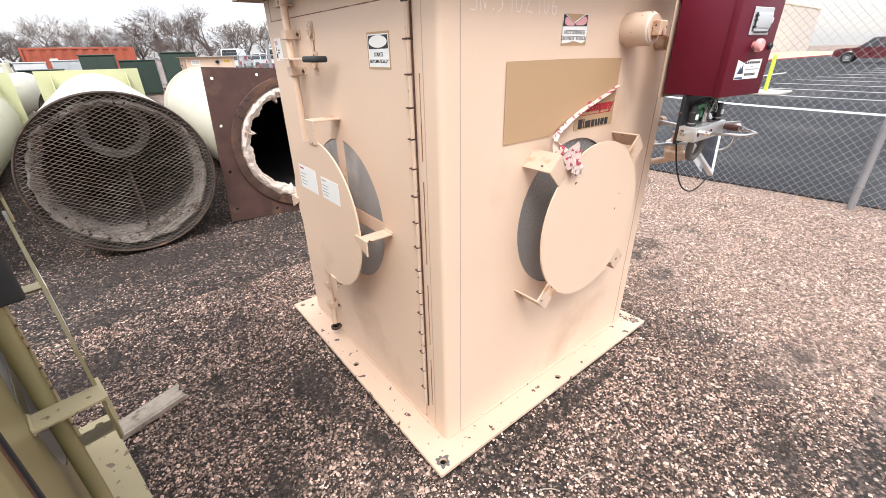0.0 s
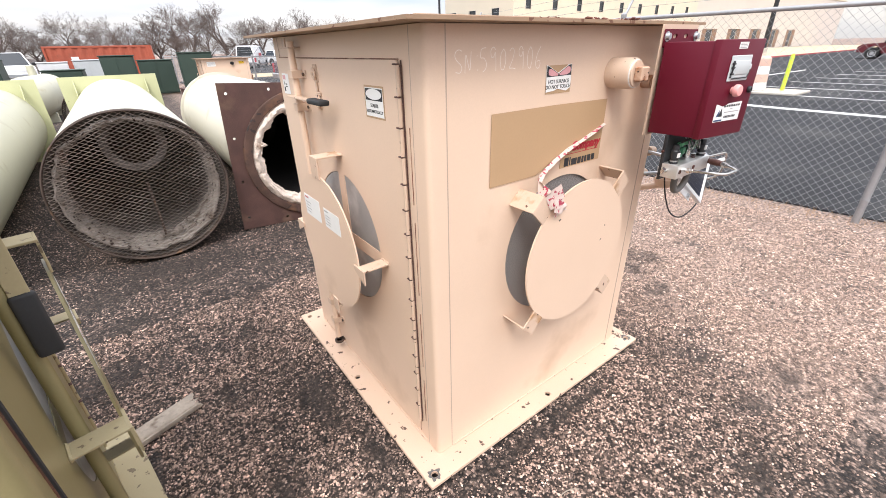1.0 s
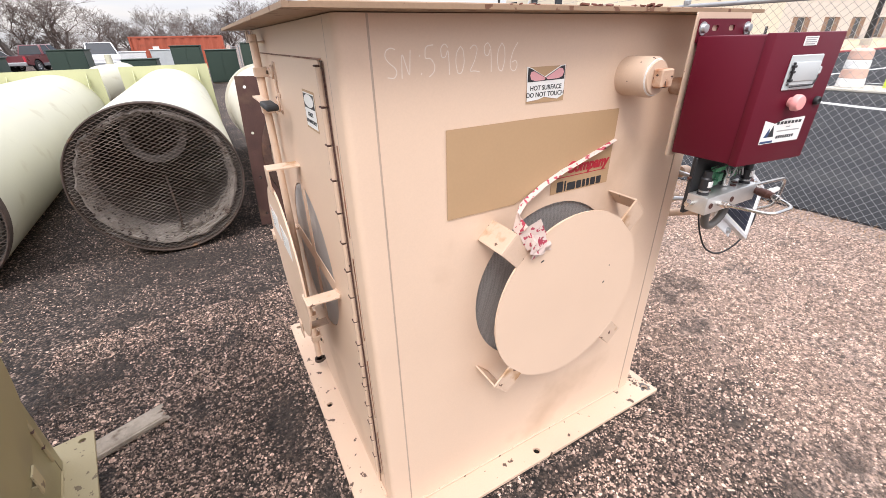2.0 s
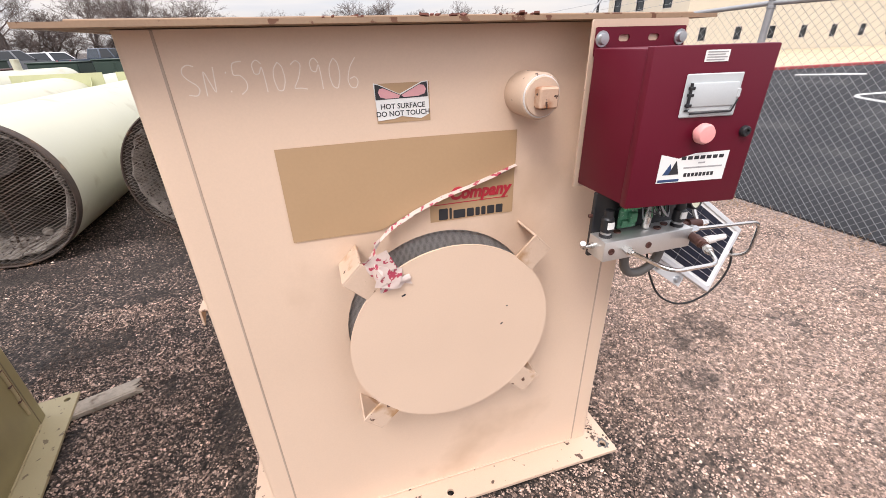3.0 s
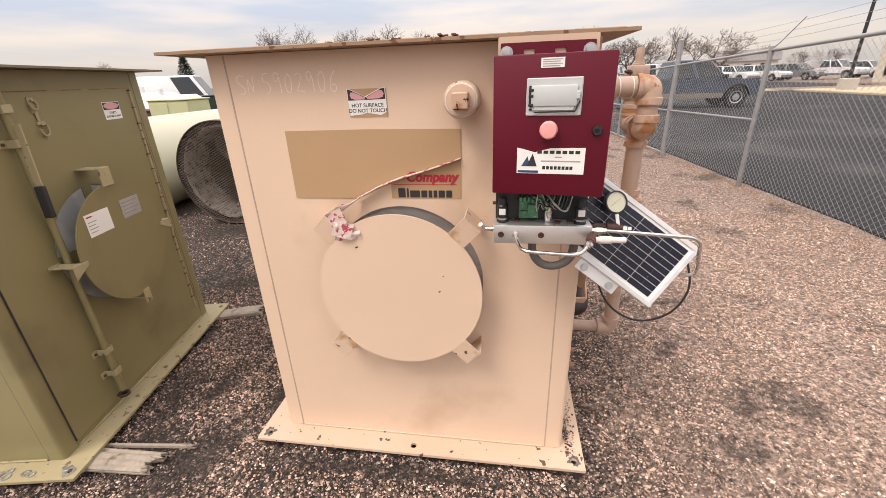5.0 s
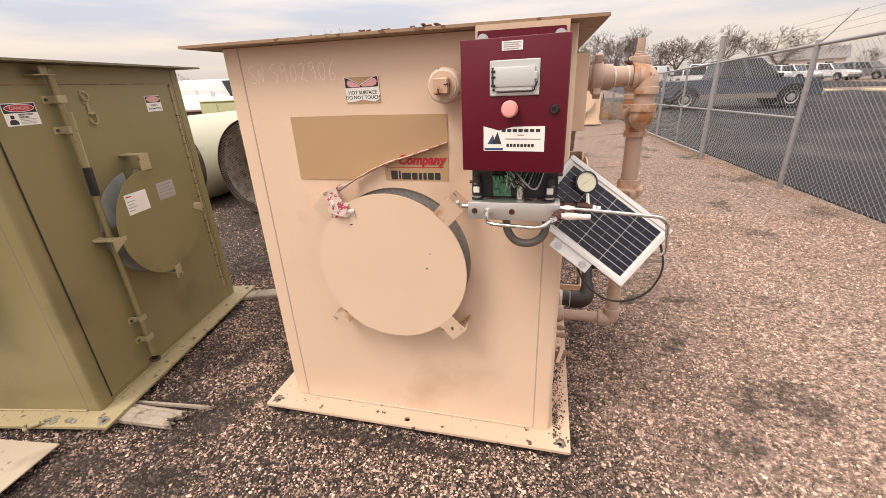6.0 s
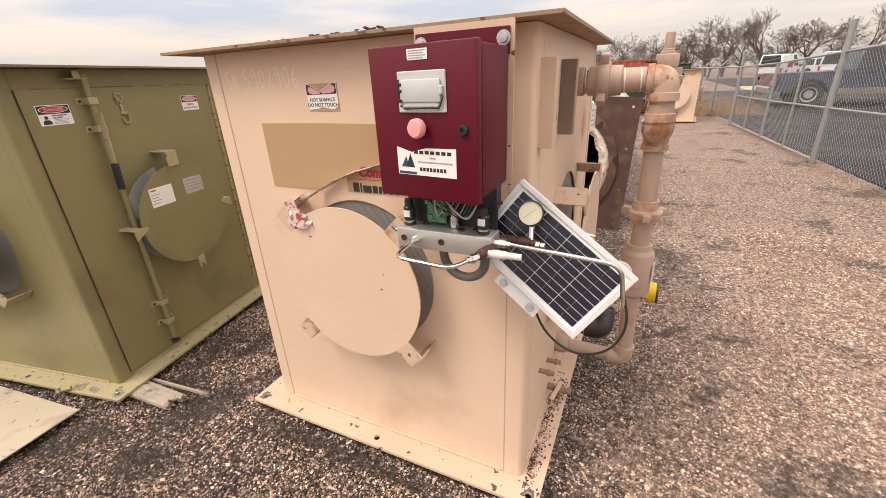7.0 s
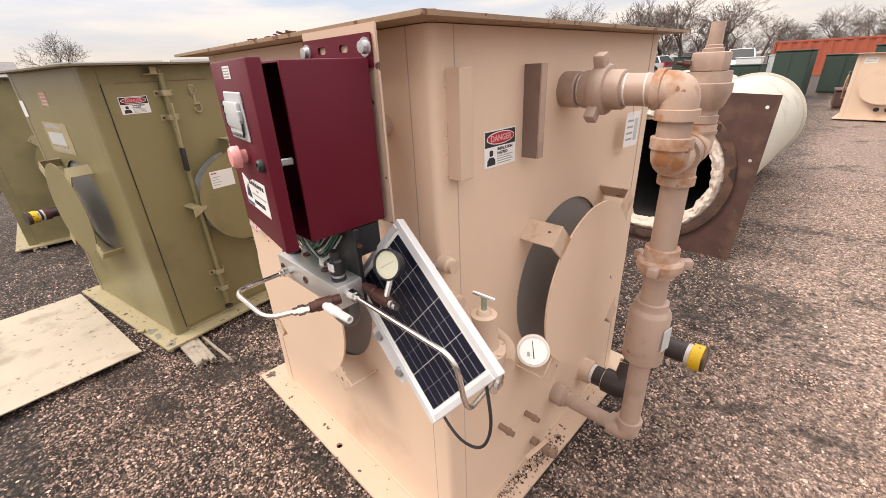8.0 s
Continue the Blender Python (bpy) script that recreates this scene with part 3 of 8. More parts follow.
def build_ground():
    far = [9, 12, 16, 22, 30, 45, 70, 110, 200, 400, 900]
    near = [round(-6.5 + 0.06 * k, 3) for k in range(235)]
    line = [-v for v in reversed(far)] + near + far
    places = [(x, y) for y in line for x in line]
    damp_shade = [damp_shade_at(x, y) for x, y in places]
    verts = [(x, y, ground_height(x, y, d)) for (x, y), d in zip(places, damp_shade)]
    k = len(line)
    faces = [(j * k + i, j * k + i + 1, (j + 1) * k + i + 1, (j + 1) * k + i) for j in range(k - 1) for i in range(k - 1)]
    me = bpy.data.meshes.new("ground")
    me.from_pydata(verts, [], faces)
    me.polygons.foreach_set("use_smooth", [True] * len(faces))
    me.attributes.new("damp_shade", "FLOAT", "POINT").data.foreach_set("value", damp_shade)
    me.attributes.new("sand", "FLOAT", "POINT").data.foreach_set("value", [sand_at(x, y) for x, y in places])
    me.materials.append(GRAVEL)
    tagged(new("ground", me), "brown gravel yard with pinkish sand, dark earthy scuffs and painted shade", "ground", kind="structure")


build_ground()

FENCE_X = 4.5
KERBRED = material("faded_red_kerb_paint", (0.34, 0.06, 0.06), 0.7, vary=0.2, scale=2, fine=40, bump=0.2)
bm = sheet(bmesh.new(), [(10.8, -80), (120, -80), (120, 31), (2.52, 31)], (), 0.3, pose(0, 0, 0.020))
solo("road", bm, ASPHALT, "dark grey asphalt car park beyond the chain-link fence", "car park", kind="structure")
bm = box(bmesh.new(), (7, 31.0, -0.3), (19, 36, 0.05), 0.02)
solo("verge", bm, DRYGRASS, "strip of dry straw-coloured grass beside the asphalt", "grass verge", kind="structure")
bm = box(bmesh.new(), (7, 36.0, -0.3), (28.5, 60, 0.03), 0.02)
solo("road", bm, ASPHALT, "far asphalt lot with parked vehicles in a row", "car park", kind="structure")
bm = box(bmesh.new(), (19.2, 14.4, -0.2), (125, 29.9, 0.13), 0.03)
solo("verge", bm, DRYGRASS, "broad dry straw-coloured lawn in front of the offices", "lawn", kind="structure")
bm = box(bmesh.new(), (19.2, 14.18, -0.2), (125, 14.396, 0.15), 0.03)
solo("kerb", bm, KERBRED, "concrete kerb painted red along the lawn", "kerb", kind="structure")
for k in range(1, 13):
    x = 13.2 + 2.75 * k
    bm = box(bmesh.new(), (x, -3.6, 0.0), (x + 0.11, 5.2 - 0.12 * k, 0.024))
    solo("parking_line", bm, ROADPAINT, "white painted parking bay line on asphalt", "road marking", "parking lines", "structure")
bm = pipe(bmesh.new(), [(30.0, 6.6, 0.018), (16.1, 6.91, 0.018), (14.2, 7.0, 0.018), (13.6, 5.9, 0.018), (12.6, 3.2, 0.018), (12.2, -3.6, 0.018)], 0.042, 6, 0.9)
solo("parking_line", bm, ROADPAINT, "curved white painted line on asphalt", "road marking", "parking lines", "structure")


bm = pipe(bmesh.new(), [(19.2, 11.93, 0.018), (21.4, 10.8, 0.018)], 0.055, 6)
solo("parking_line", bm, ROADPAINT, "short white painted line on asphalt", "road marking", "parking lines", "structure")


# ---- loose stones ----
def build_stones(count):
    rng = np.random.default_rng(4)
    pick = rng.random(count)
    xy = np.empty((count, 2))
    for lo, hi, x0, x1, y0, y1 in ((0.0, 0.53, -1.3, 2.5, -0.95, 2.0), (0.53, 0.75, 2.5, 4.4, -1.3, 3.6), (0.75, 1.0, -3.2, 4.4, -1.4, 6.8)):
        at = (pick >= lo) & (pick < hi)
        xy[at] = np.stack([rng.uniform(x0, x1, at.sum()), rng.uniform(y0, y1, at.sum())], 1)
    near = pick < 0.53
    inside = ((xy[:, 0] > -0.03) & (xy[:, 0] < 1.41) & (xy[:, 1] > -0.03) & (xy[:, 1] < 1.41))
    inside |= (np.abs(xy[:, 0] + 1.5) < 0.62) & (np.abs(xy[:, 1] - 0.25) < 0.62)
    xy, near = xy[~inside], near[~inside]
    sand = np.array([sand_at(x, y) for x, y in xy])
    damp_shade = np.array([damp_shade_at(x, y) for x, y in xy])
    heap = np.array([noise.noise((x * 2.2, y * 2.2, 7)) + 0.6 * noise.noise((x * 6.5, y * 6.5, 2)) for x, y in xy])
    keep = rng.random(len(xy)) < np.clip(0.72 + 0.75 * heap, 0.16, 1.0) * (1 - 0.30 * sand) * (1 - 0.55 * damp_shade)
    xy, near, sand, damp_shade = xy[keep], near[keep], sand[keep], damp_shade[keep]
    count = len(xy)
    size = (rng.gamma(3.0, 0.00080, count) + 0.0020) * np.where(near, 1.0, 1.12)
    octa = np.array([(1, 0, 0), (0, 1, 0), (-1, 0, 0), (0, -1, 0), (0, 0, 1), (0, 0, -1)], float)
    tri = np.array([(0, 1, 4), (1, 2, 4), (2, 3, 4), (3, 0, 4), (1, 0, 5), (2, 1, 5), (3, 2, 5), (0, 3, 5)])
    ang = rng.uniform(0, math.tau, count)
    shape = octa[None] * rng.uniform(0.65, 1.35, (count, 6, 1)) * np.stack([rng.uniform(0.8, 1.5, count), rng.uniform(0.8, 1.2, count), rng.uniform(0.6, 0.95, count)], 1)[:, None]
    tilt = rng.uniform(-0.5, 0.5, count)
    sx = shape[..., 0] * np.cos(tilt)[:, None] + shape[..., 2] * np.sin(tilt)[:, None]
    sz = shape[..., 2] * np.cos(tilt)[:, None] - shape[..., 0] * np.sin(tilt)[:, None]
    c, s = np.cos(ang)[:, None], np.sin(ang)[:, None]
    pts = np.stack([sx * c - shape[..., 1] * s, sx * s + shape[..., 1] * c, sz], -1) * size[:, None, None]
    z = np.array([ground_height(x, y, d) for (x, y), d in zip(xy, damp_shade)])
    pts += np.concatenate([xy, (z + size * 0.25)[:, None]], 1)[:, None]
    faces = (tri[None] + 6 * np.arange(count)[:, None, None]).reshape(-1, 3)
    me = bpy.data.meshes.new("gravel")
    me.from_pydata(pts.reshape(-1, 3).tolist(), [], faces.tolist())
    me.attributes.new("damp_shade", "FLOAT", "POINT").data.foreach_set("value", np.repeat(damp_shade, 6))
    me.attributes.new("sand", "FLOAT", "POINT").data.foreach_set("value", np.repeat(sand, 6))
    me.materials.append(PEBBLE)
    tagged(new("gravel", me), "loose brown, grey and pinkish crushed stones on the yard", "gravel", kind="stuff")


build_stones(500000)


# ---- combustor units ----
HZ0, HZ1 = 0.052, 1.645
FACES = {
    "front": basis((0.6985, 0.06, 0), (1, 0, 0), (0, 0, 1)),
    "right": basis((1.33, 0.6875, 0), (0, 1, 0), (0, 0, 1)),
    "left": basis((0.067, 0.6875, 0), (0, -1, 0), (0, 0, 1)),
    "rear": basis((0.6985, 1.315, 0), (-1, 0, 0), (0, 0, 1)),
}
HALF = {"front": 0.6315, "right": 0.6275, "left": 0.6275, "rear": 0.6315}
VENT = (0.0, 0.845)


def door_quadrants(w=0.028, r=0.288):
    """The four quarter-round openings of a vented door."""
    quads = []
    for q in range(4):
        a0 = math.degrees(math.asin(w / r))
        arc = ring(r, 14, 0, 0, 90 * q + a0, 90 - 2 * a0)
        c, s = math.cos(radians(90 * q)), math.sin(radians(90 * q))
        quads.append([(x + VENT[0], y + VENT[1]) for x, y in [(w * c - w * s, w * s + w * c)] + arc])
    return quads


def vent(unit, face, turn, mats, gap=0.11):
    """A round screened opening behind a round cover plate; four bent straps, or level angle brackets on the door side."""
    f = FACES[face] @ pose(VENT[0], VENT[1], 0)
    plate("vent_screen", ring(0.297, 48), SCREEN, unit, f, 0.004, -0.012, "dark woven steel screen")
    cover = sheet(bmesh.new(), ring(0.296, 64), (), 0.006, f @ pose(0, 0, gap))
    part("vent_cover", cover, mats[0], unit)
    if face == "left":
        # flush screens in a paler colour: the grazing sky sheen is painted in
        for quad in door_quadrants(0.031, 0.285):
            plate("vent_screen", quad, SCREEN_SHEEN, unit, FACES[face], 0.0012, 0.0044, "door screen with a pale grazing sheen painted in")
        for level, v0, v1, w in ((0.365, 0.285, 0.371, 0.036), (-0.322, -0.352, -0.280, 0.024)):
            bm = box(bmesh.new(), (-w, level, 0.006), (w, level + 0.006, gap + 0.0005), 0.001, f)
            box(bm, (-w, v0, gap + 0.0003), (w, v1, gap + 0.006), 0.001, f)
            part("vent_strap", bm, mats[1], unit)
        for sgn in (1, -1):
            a, b = sorted((sgn * 0.294, sgn * 0.350))
            c, d = sorted((sgn * 0.270, sgn * 0.350))
            bm = box(bmesh.new(), (a, 0.0, 0.006), (b, 0.006, gap + 0.0005), 0.001, f)
            sheet(bm, [(c, 0.006), (d, 0.006), (d, -0.012 if sgn < 0 else -0.052), (c, -0.052 if sgn < 0 else -0.012)], (), 0.006, f @ pose(0, 0, gap + 0.0065))
            part("vent_strap", bm, mats[1], unit)
            part("weld_bead", box(bmesh.new(), (a, -0.006, 0.005), (b, 0.012, 0.012), 0.003, f), mats[1], unit)
        return
    for k in range(4):
        r = f @ pose(0, 0, 0, 0, 0, turn + 90 * k)
        bm = box(bmesh.new(), (0.368, -0.036, -0.001), (0.374, 0.036, gap), 0.001, r)
        box(bm, (0.292, -0.036, gap - 0.006), (0.3685, 0.036, gap + 0.0005), 0.001, r)
        part("vent_strap", bm, mats[1], unit)


def combustor(label, mats, m, group="combustor units", lever_up=True, strip=False):
    """A square sheet-metal burner housing on a bolted base plate, with a lid, a hinged door and a vent on each side."""
    body, chip, lid_mat = mats
    unit = thing("combustor_unit", label, "gas combustor", group, m=m)
    holes = [ring(0.014, 14, x, y) for x in (0, 0.6875, 1.375) for y in (0, 0.6875, 1.375) if (x, y) != (0.6875, 0.6875)]
    part("base_plate", sheet(bmesh.new(), rect(-0.042, -0.042, 1.417, 1.417, 0.004, 2), holes, 0.013, pose(0, 0, 0.05)), chip, unit, "chipped painted steel base plate with bolt holes")
    for sx, sy in ((1, 1), (-1, 1), (1, -1), (-1, -1)):
        leg, t, r = 0.068, 0.006, 0.018
        prof = [(leg, 0)] + [(r - r * math.sin(a), r - r * math.cos(a)) for a in [math.pi / 2 * k / 5 for k in range(6)]] + [(0, leg), (t, leg), (t, t), (leg, t)]
        c = pose(0.067 if sx > 0 else 1.33, 0.06 if sy > 0 else 1.315, HZ1) @ Matrix.Diagonal((sx, sy, 1, 1))
        part("corner_post", sheet(bmesh.new(), prof, (), HZ1 - HZ0, c), body, unit)
    for name, f in FACES.items():
        h = HALF[name] - 0.0690
        part("side_panel", sheet(bmesh.new(), rect(-h, HZ0, h, HZ1), [ring(0.292, 48, *VENT)], 0.005, f @ pose(0, 0, -0.0016)), body, unit)
        # seam beads, darker than the panels beside them
        for sgn in (-1, 1):
            e = sgn * (HALF[name] - 0.0685)
            part("seam_bead", box(bmesh.new(), (e - 0.0058, HZ0, -0.006), (e + 0.0058, HZ1, -0.0002), 0.0022, f), SEAM if body is TAN else lid_mat, unit)
        bm = box(bmesh.new(), (-h + 0.01, HZ0 - 0.001, -0.004), (h - 0.01, HZ0 + 0.007, 0.004), 0.002, f)
        part("weld_bead", bm, chip, unit)
        vent(unit, name, 0 if name == "left" else 45, (body, TAN_STRAP if body is TAN else chip))
    # lid
    bm = bmesh.new()
    sheet(bm, rect(-0.035, -0.027, 1.405, 1.402), (), 0.009, pose(0, 0, 1.656))
    part("lid", bm, lid_mat, unit, "flat steel lid with rusty edges")
    for a, b in (((0.02, 0.02), (1.38, 0.035)), ((0.02, 1.34), (1.38, 1.355))):
        bm = box(bmesh.new(), (a[0], a[1], 1.6555), (b[0], b[1], 1.662), 0.002)
        part("lid_rib", bm, lid_mat, unit)
    # door with four screened quadrants
    f = FACES["left"]
    door = part("door", sheet(bmesh.new(), rect(-0.555, 0.085, 0.500, 1.560, 0.006, 2), door_quadrants(), 0.004, f @ pose(0, 0, 0.006)), body, unit, "flat hinged steel door with vent cut-outs")
    # strips added as the shade line of the door gap, tinted rusty brown
    for lo, hi in (((-0.559, 1.5605), (0.50, 1.5640)), ((-0.5595, 0.082), (-0.5555, 1.5600)), ((-0.55, 0.0805), (0.50, 0.0845))):
        part("door_gap_shade", box(bmesh.new(), (lo[0], lo[1], -0.003), (hi[0], hi[1], 0.0030), 0.0, f), RUST_LINE, unit)
    if strip:
        for u0, u1, v0, v1 in ((-0.5595, -0.5555, 0.085, 1.560),):
            part("weather_strip", box(bmesh.new(), (u0, v0, -0.002), (u1, v1, 0.0085), 0.002, f), RUBBER, door, "frayed dark door seal")
    # hinge knuckles down the front edge of the door
    z = 0.16
    k = 0
    while z < 1.55:
        bm = cyl(bmesh.new(), (0.507, z, 0.008), (0.507, z + 0.082, 0.008), 0.0075, 10, 0.001, f)
        part("hinge_knuckle", bm, chip, door)
        # dark block put in for the shaded gap between knuckles
        bm = box(bmesh.new(), (0.490, z + 0.0825, 0.0055), (0.512, z + 0.0865, 0.016), 0.001, f)
        part("hinge_gap", bm, RUST, door)
        z += 0.087
        k += 1
    # thin dark strip stands in for the shadow line along the hinge
    bm = box(bmesh.new(), (0.5145, 0.15, 0.0), (0.5175, 1.56, 0.0035), 0.0, f)
    part("hinge_shadow_line", bm, RUST, door)
    for z0, z1 in ((0.17, 0.40), (0.47, 0.72), (0.80, 1.08), (1.14, 1.38)):
        bm = box(bmesh.new(), (0.5392, z0, -0.002), (0.5408, z1, 0.0012), 0.0005, f)
        part("stitch_seam", bm, RUST_LINE, unit)
    # latch rod and its guides
    rod_u, rod_n = -0.2775, 0.036
    bm = cyl(bmesh.new(), (rod_u, 0.13, rod_n), (rod_u, 1.625, rod_n), 0.0145, 16, 0.002, f)
    latch = part("latch_rod", bm, body, unit, "long painted vertical latch rod")
    for z0 in (1.485, 1.355, 0.36, 0.235):
        bm = box(bmesh.new(), (rod_u - 0.050, z0, 0.006), (rod_u - 0.0185, z0 + 0.032, 0.0105), 0.001, f)
        box(bm, (rod_u + 0.0185, z0, 0.006), (rod_u + 0.050, z0 + 0.032, 0.0105), 0.001, f)
        box(bm, (rod_u - 0.0225, z0, 0.0103), (rod_u - 0.0180, z0 + 0.032, 0.0515), 0.001, f)
        box(bm, (rod_u + 0.0180, z0, 0.0103), (rod_u + 0.0225, z0 + 0.032, 0.0515), 0.001, f)
        box(bm, (rod_u - 0.0225, z0, 0.0512), (rod_u + 0.0225, z0 + 0.032, 0.0552), 0.0015, f)
        part("rod_guide", bm, chip, latch)
        for du in (-0.036, 0.036):
            bm = cyl(bmesh.new(), (rod_u + du, z0 + 0.016, 0.010), (rod_u + du, z0 + 0.016, 0.017), 0.007, 6, 0.001, f)
            part("bolt", bm, RUSTRIM, latch)
    bm = box(bmesh.new(), (rod_u - 0.085, 1.598, 0.0), (rod_u + 0.015, 1.603, 0.052), 0.001, f)
    box(bm, (rod_u - 0.052, 1.6035, 0.046), (rod_u - 0.018, 1.636, 0.052), 0.001, f)
    part("rod_keeper", bm, chip, latch)
    bm = lathe(bmesh.new(), f @ Vector((rod_u, 0.098, rod_n)), f @ Vector((rod_u, 1.0, rod_n)), [(0, 0.017), (0, 0.025), (0.012, 0.025), (0.012, 0.017), (0, 0.017)], 16)
    box(bm, (rod_u - 0.014, 0.098, -0.001), (rod_u + 0.014, 0.110, 0.020), 0.001, f)
    part("rod_keeper", bm, RUSTRIM, latch)
    g = f @ pose(rod_u, 1.415, 0.062, 0, 0, 0 if lever_up else -93)
    bm = box(bmesh.new(), (-0.03, -0.0035, -0.016), (0.25, 0.0035, 0.014), 0.001, g)
    lever = part("lever", bm, chip, latch)
    bm = box(bmesh.new(), (0.215, -0.010, -0.020), (0.350, 0.010, 0.020), 0.007, g, 3)
    part("lever_grip", bm, RUBBER, latch, "black rubber lever grip")
    # hasp plate, staple ring and hook on the door
    bm = box(bmesh.new(), (-0.134, 1.475, 0.006), (-0.098, 1.540, 0.010), 0.004, f)
    box(bm, (-0.122, 1.440, 0.008), (-0.108, 1.480, 0.014), 0.002, f)
    hasp = part("hasp", bm, chip, door)
    for cx, cz, r in ((-0.118, 1.508, 0.016), (-0.110, 1.405, 0.020)):
        bm = pipe(bmesh.new(), [(cx + r * math.sin(a), cz + r * 1.2 * math.cos(a), 0.017) for a in [math.tau * k / 14 - 0.4 for k in range(13)]], 0.0045, 6, m=f)
        part("hasp_ring", bm, chip, hasp)
    bm = box(bmesh.new(), (-0.128, 1.425, 0.006), (-0.088, 1.440, 0.012), 0.002, f)
    box(bm, (-0.120, 1.372, 0.006), (-0.098, 1.384, 0.012), 0.002, f)
    part("hasp_plate", bm, chip, hasp)
    return unit


MAIN = combustor("tan-painted square steel combustor housing on bolted base plate", (TAN, TAN_CHIPPED, TAN_EDGE), pose(0, 0, 0))
OL2 = pose(-1.557, 0.247, 0, 0, 0, 190.6) @ pose(-0.6875, -0.6875, 0)
UNIT2 = combustor("olive-green square steel combustor housing on timber blocks", (OLIVE, OLIVE_PALE, OLIVE_DARK), OL2, lever_up=False, strip=True)
OL3 = pose(-4.50, -0.20, 0, 0, 0, -2) @ pose(-0.6875, -0.6875, 0)
combustor("olive-green steel combustor housing with yellow-capped pipe", (OLIVE, OLIVE_PALE, OLIVE_DARK), OL3)
UNIT4 = combustor("pale tan combustor housing with round vent cover, far off", (TAN, TAN_CHIPPED, TAN_EDGE), pose(1.50, 13.3, 0, 0, 0, -3) @ Matrix.Diagonal((1, 1, 0.87, 1)))


# ---- stack tubes lying on the gravel ----
def stack_tube(label, at, heading, r, length, paint, mesh_end=True, flange_at=None):
    m = pose(at[0], at[1], r + 0.015, 0, 0, heading)
    t = thing("stack_tube", label, "steel stack", "stack tubes", m=m)
    def shell(a, b, ro, ri, mat, name, lab=""):
        return part(name, lathe(bmesh.new(), (0, 0, 0), (0, 1, 0), [(a, ri), (a, ro), (b, ro), (b, ri), (a, ri)], 64), mat, t, lab)
    bm = lathe(bmesh.new(), (0, 0, 0), (0, 1, 0), [(0.055, r - 0.01), (0.055, r), (length, r), (length, r - 0.01)], 72)
    bm.faces.ensure_lookup_table()
    for f in [f for f in bm.faces if len(f.verts) > 4]:
        bm.faces.remove(f)
    part("shell", bm, paint, t)
    if mesh_end:
        bm = lathe(bmesh.new(), (0, 0, 0), (0, 1, 0), [(0.05, r - 0.012), (-0.002, r - 0.011), (-0.008, r - 0.004), (-0.003, r + 0.004), (0.075, r + 0.004), (0.078, r + 0.001)], 72)
        for f in [f for f in bm.faces if len(f.verts) > 4]:
            bm.faces.remove(f)
        part("rim", bm, RUSTRIM, t, "rusty sooty end ring")
        bm = lathe(bmesh.new(), (0, 0, 0), (0, 1, 0), [(0.05, r - 0.013), (0.12, r - 0.055), (0.35, r - 0.085), (0.9, r - 0.09), (1.5, r - 0.10), (length * 0.8, r - 0.12)], 56)
        for f in [f for f in bm.faces if len(f.verts) > 4 and f.calc_center_median().y < 0.5]:
            bm.faces.remove(f)
        part("lining", bm, LINING, t, "sooty grey inner lining")
        bm = lathe(bmesh.new(), (0, 0, 0), (0, 1, 0), [(0.075, r - 0.050), (0.042, r - 0.056), (0.034, r - 0.070), (0.050, r - 0.084), (0.10, r - 0.100), (0.30, r - 0.115), (0.42, r - 0.10)], 96)
        for f in [f for f in bm.faces if len(f.verts) > 4]:
            bm.faces.remove(f)
        for v in bm.verts:
            v.co += Vector((v.co.x, 0, v.co.z)) * (0.045 * noise.noise((v.co.x * 7, v.co.y * 5, v.co.z * 7)) + 0.03 * noise.noise((v.co.x * 25, v.co.y * 15, v.co.z * 25)))
        part("lining_ring", bm, ASHWOOL, t, "pale ashy wool ring behind the grille")
        bm = lathe(bmesh.new(), (0.03, 0.22, 0.33), (0.03, 1.22, 0.33), [(0, 0.165), (-0.01, 0.18), (0, 0.225), (0.30, 0.225), (0.30, 0.165), (0, 0.165)], 32)
        part("inner_collar", bm, LINING, t, "ashy collar hanging inside the bore")
        bm = pipe(bmesh.new(), [(0.03, 0.10, 0.02), (0.035, 0.11, -0.30), (0.03, 0.08, -r + 0.16)], 0.010, 8)
        part("inner_rod", bm, RUSTRIM, t)
        rg = random.Random(int(at[0] * 100))
        for k in range(7):
            a = -math.pi / 2 + rg.gauss(0.1, 0.4)
            q = r - 0.16
            bm = bmesh.new()
            bmesh.ops.create_icosphere(bm, subdivisions=1, radius=rg.uniform(0.02, 0.045), matrix=pose(q * math.cos(a), rg.uniform(0.06, 0.25), q * math.sin(a), rg.uniform(0, 90), rg.uniform(0, 90), 0) @ Matrix.Diagonal((1, 1, 0.5, 1)))
            part("ash_lump", bm, ASHWOOL, t, "", 0)
        # expanded metal: two crossing families of flattened strands
        bm = bmesh.new()
        rr = r - 0.008
        pitch, slope = 0.029, radians(27)
        for sgn in (1, -1):
            d = Vector((math.cos(slope), 0, sgn * math.sin(slope)))
            nrm = Vector((-d.z, 0, d.x))
            step = pitch * math.cos(slope)
            for k in range(-int(rr / step), int(rr / step) + 1):
                o = k * step
                half = math.sqrt(max(rr * rr - o * o, 0))
                if half < 0.03:
                    continue
                a, b = nrm * o - d * half, nrm * o + d * half
                y = 0.010 + 0.002 * sgn
                w = nrm * 0.0025
                vs = [bm.verts.new(p + Vector((0, y + dy, 0))) for p, dy in ((a - w, 0), (a + w, -0.003), (b + w, -0.003), (b - w, 0))]
                bm.faces.new(vs)
                vs2 = [bm.verts.new(p + Vector((0, y + dy, 0))) for p, dy in ((a - w, 0), (b - w, 0), (b - w, 0.003), (a - w, 0.003))]
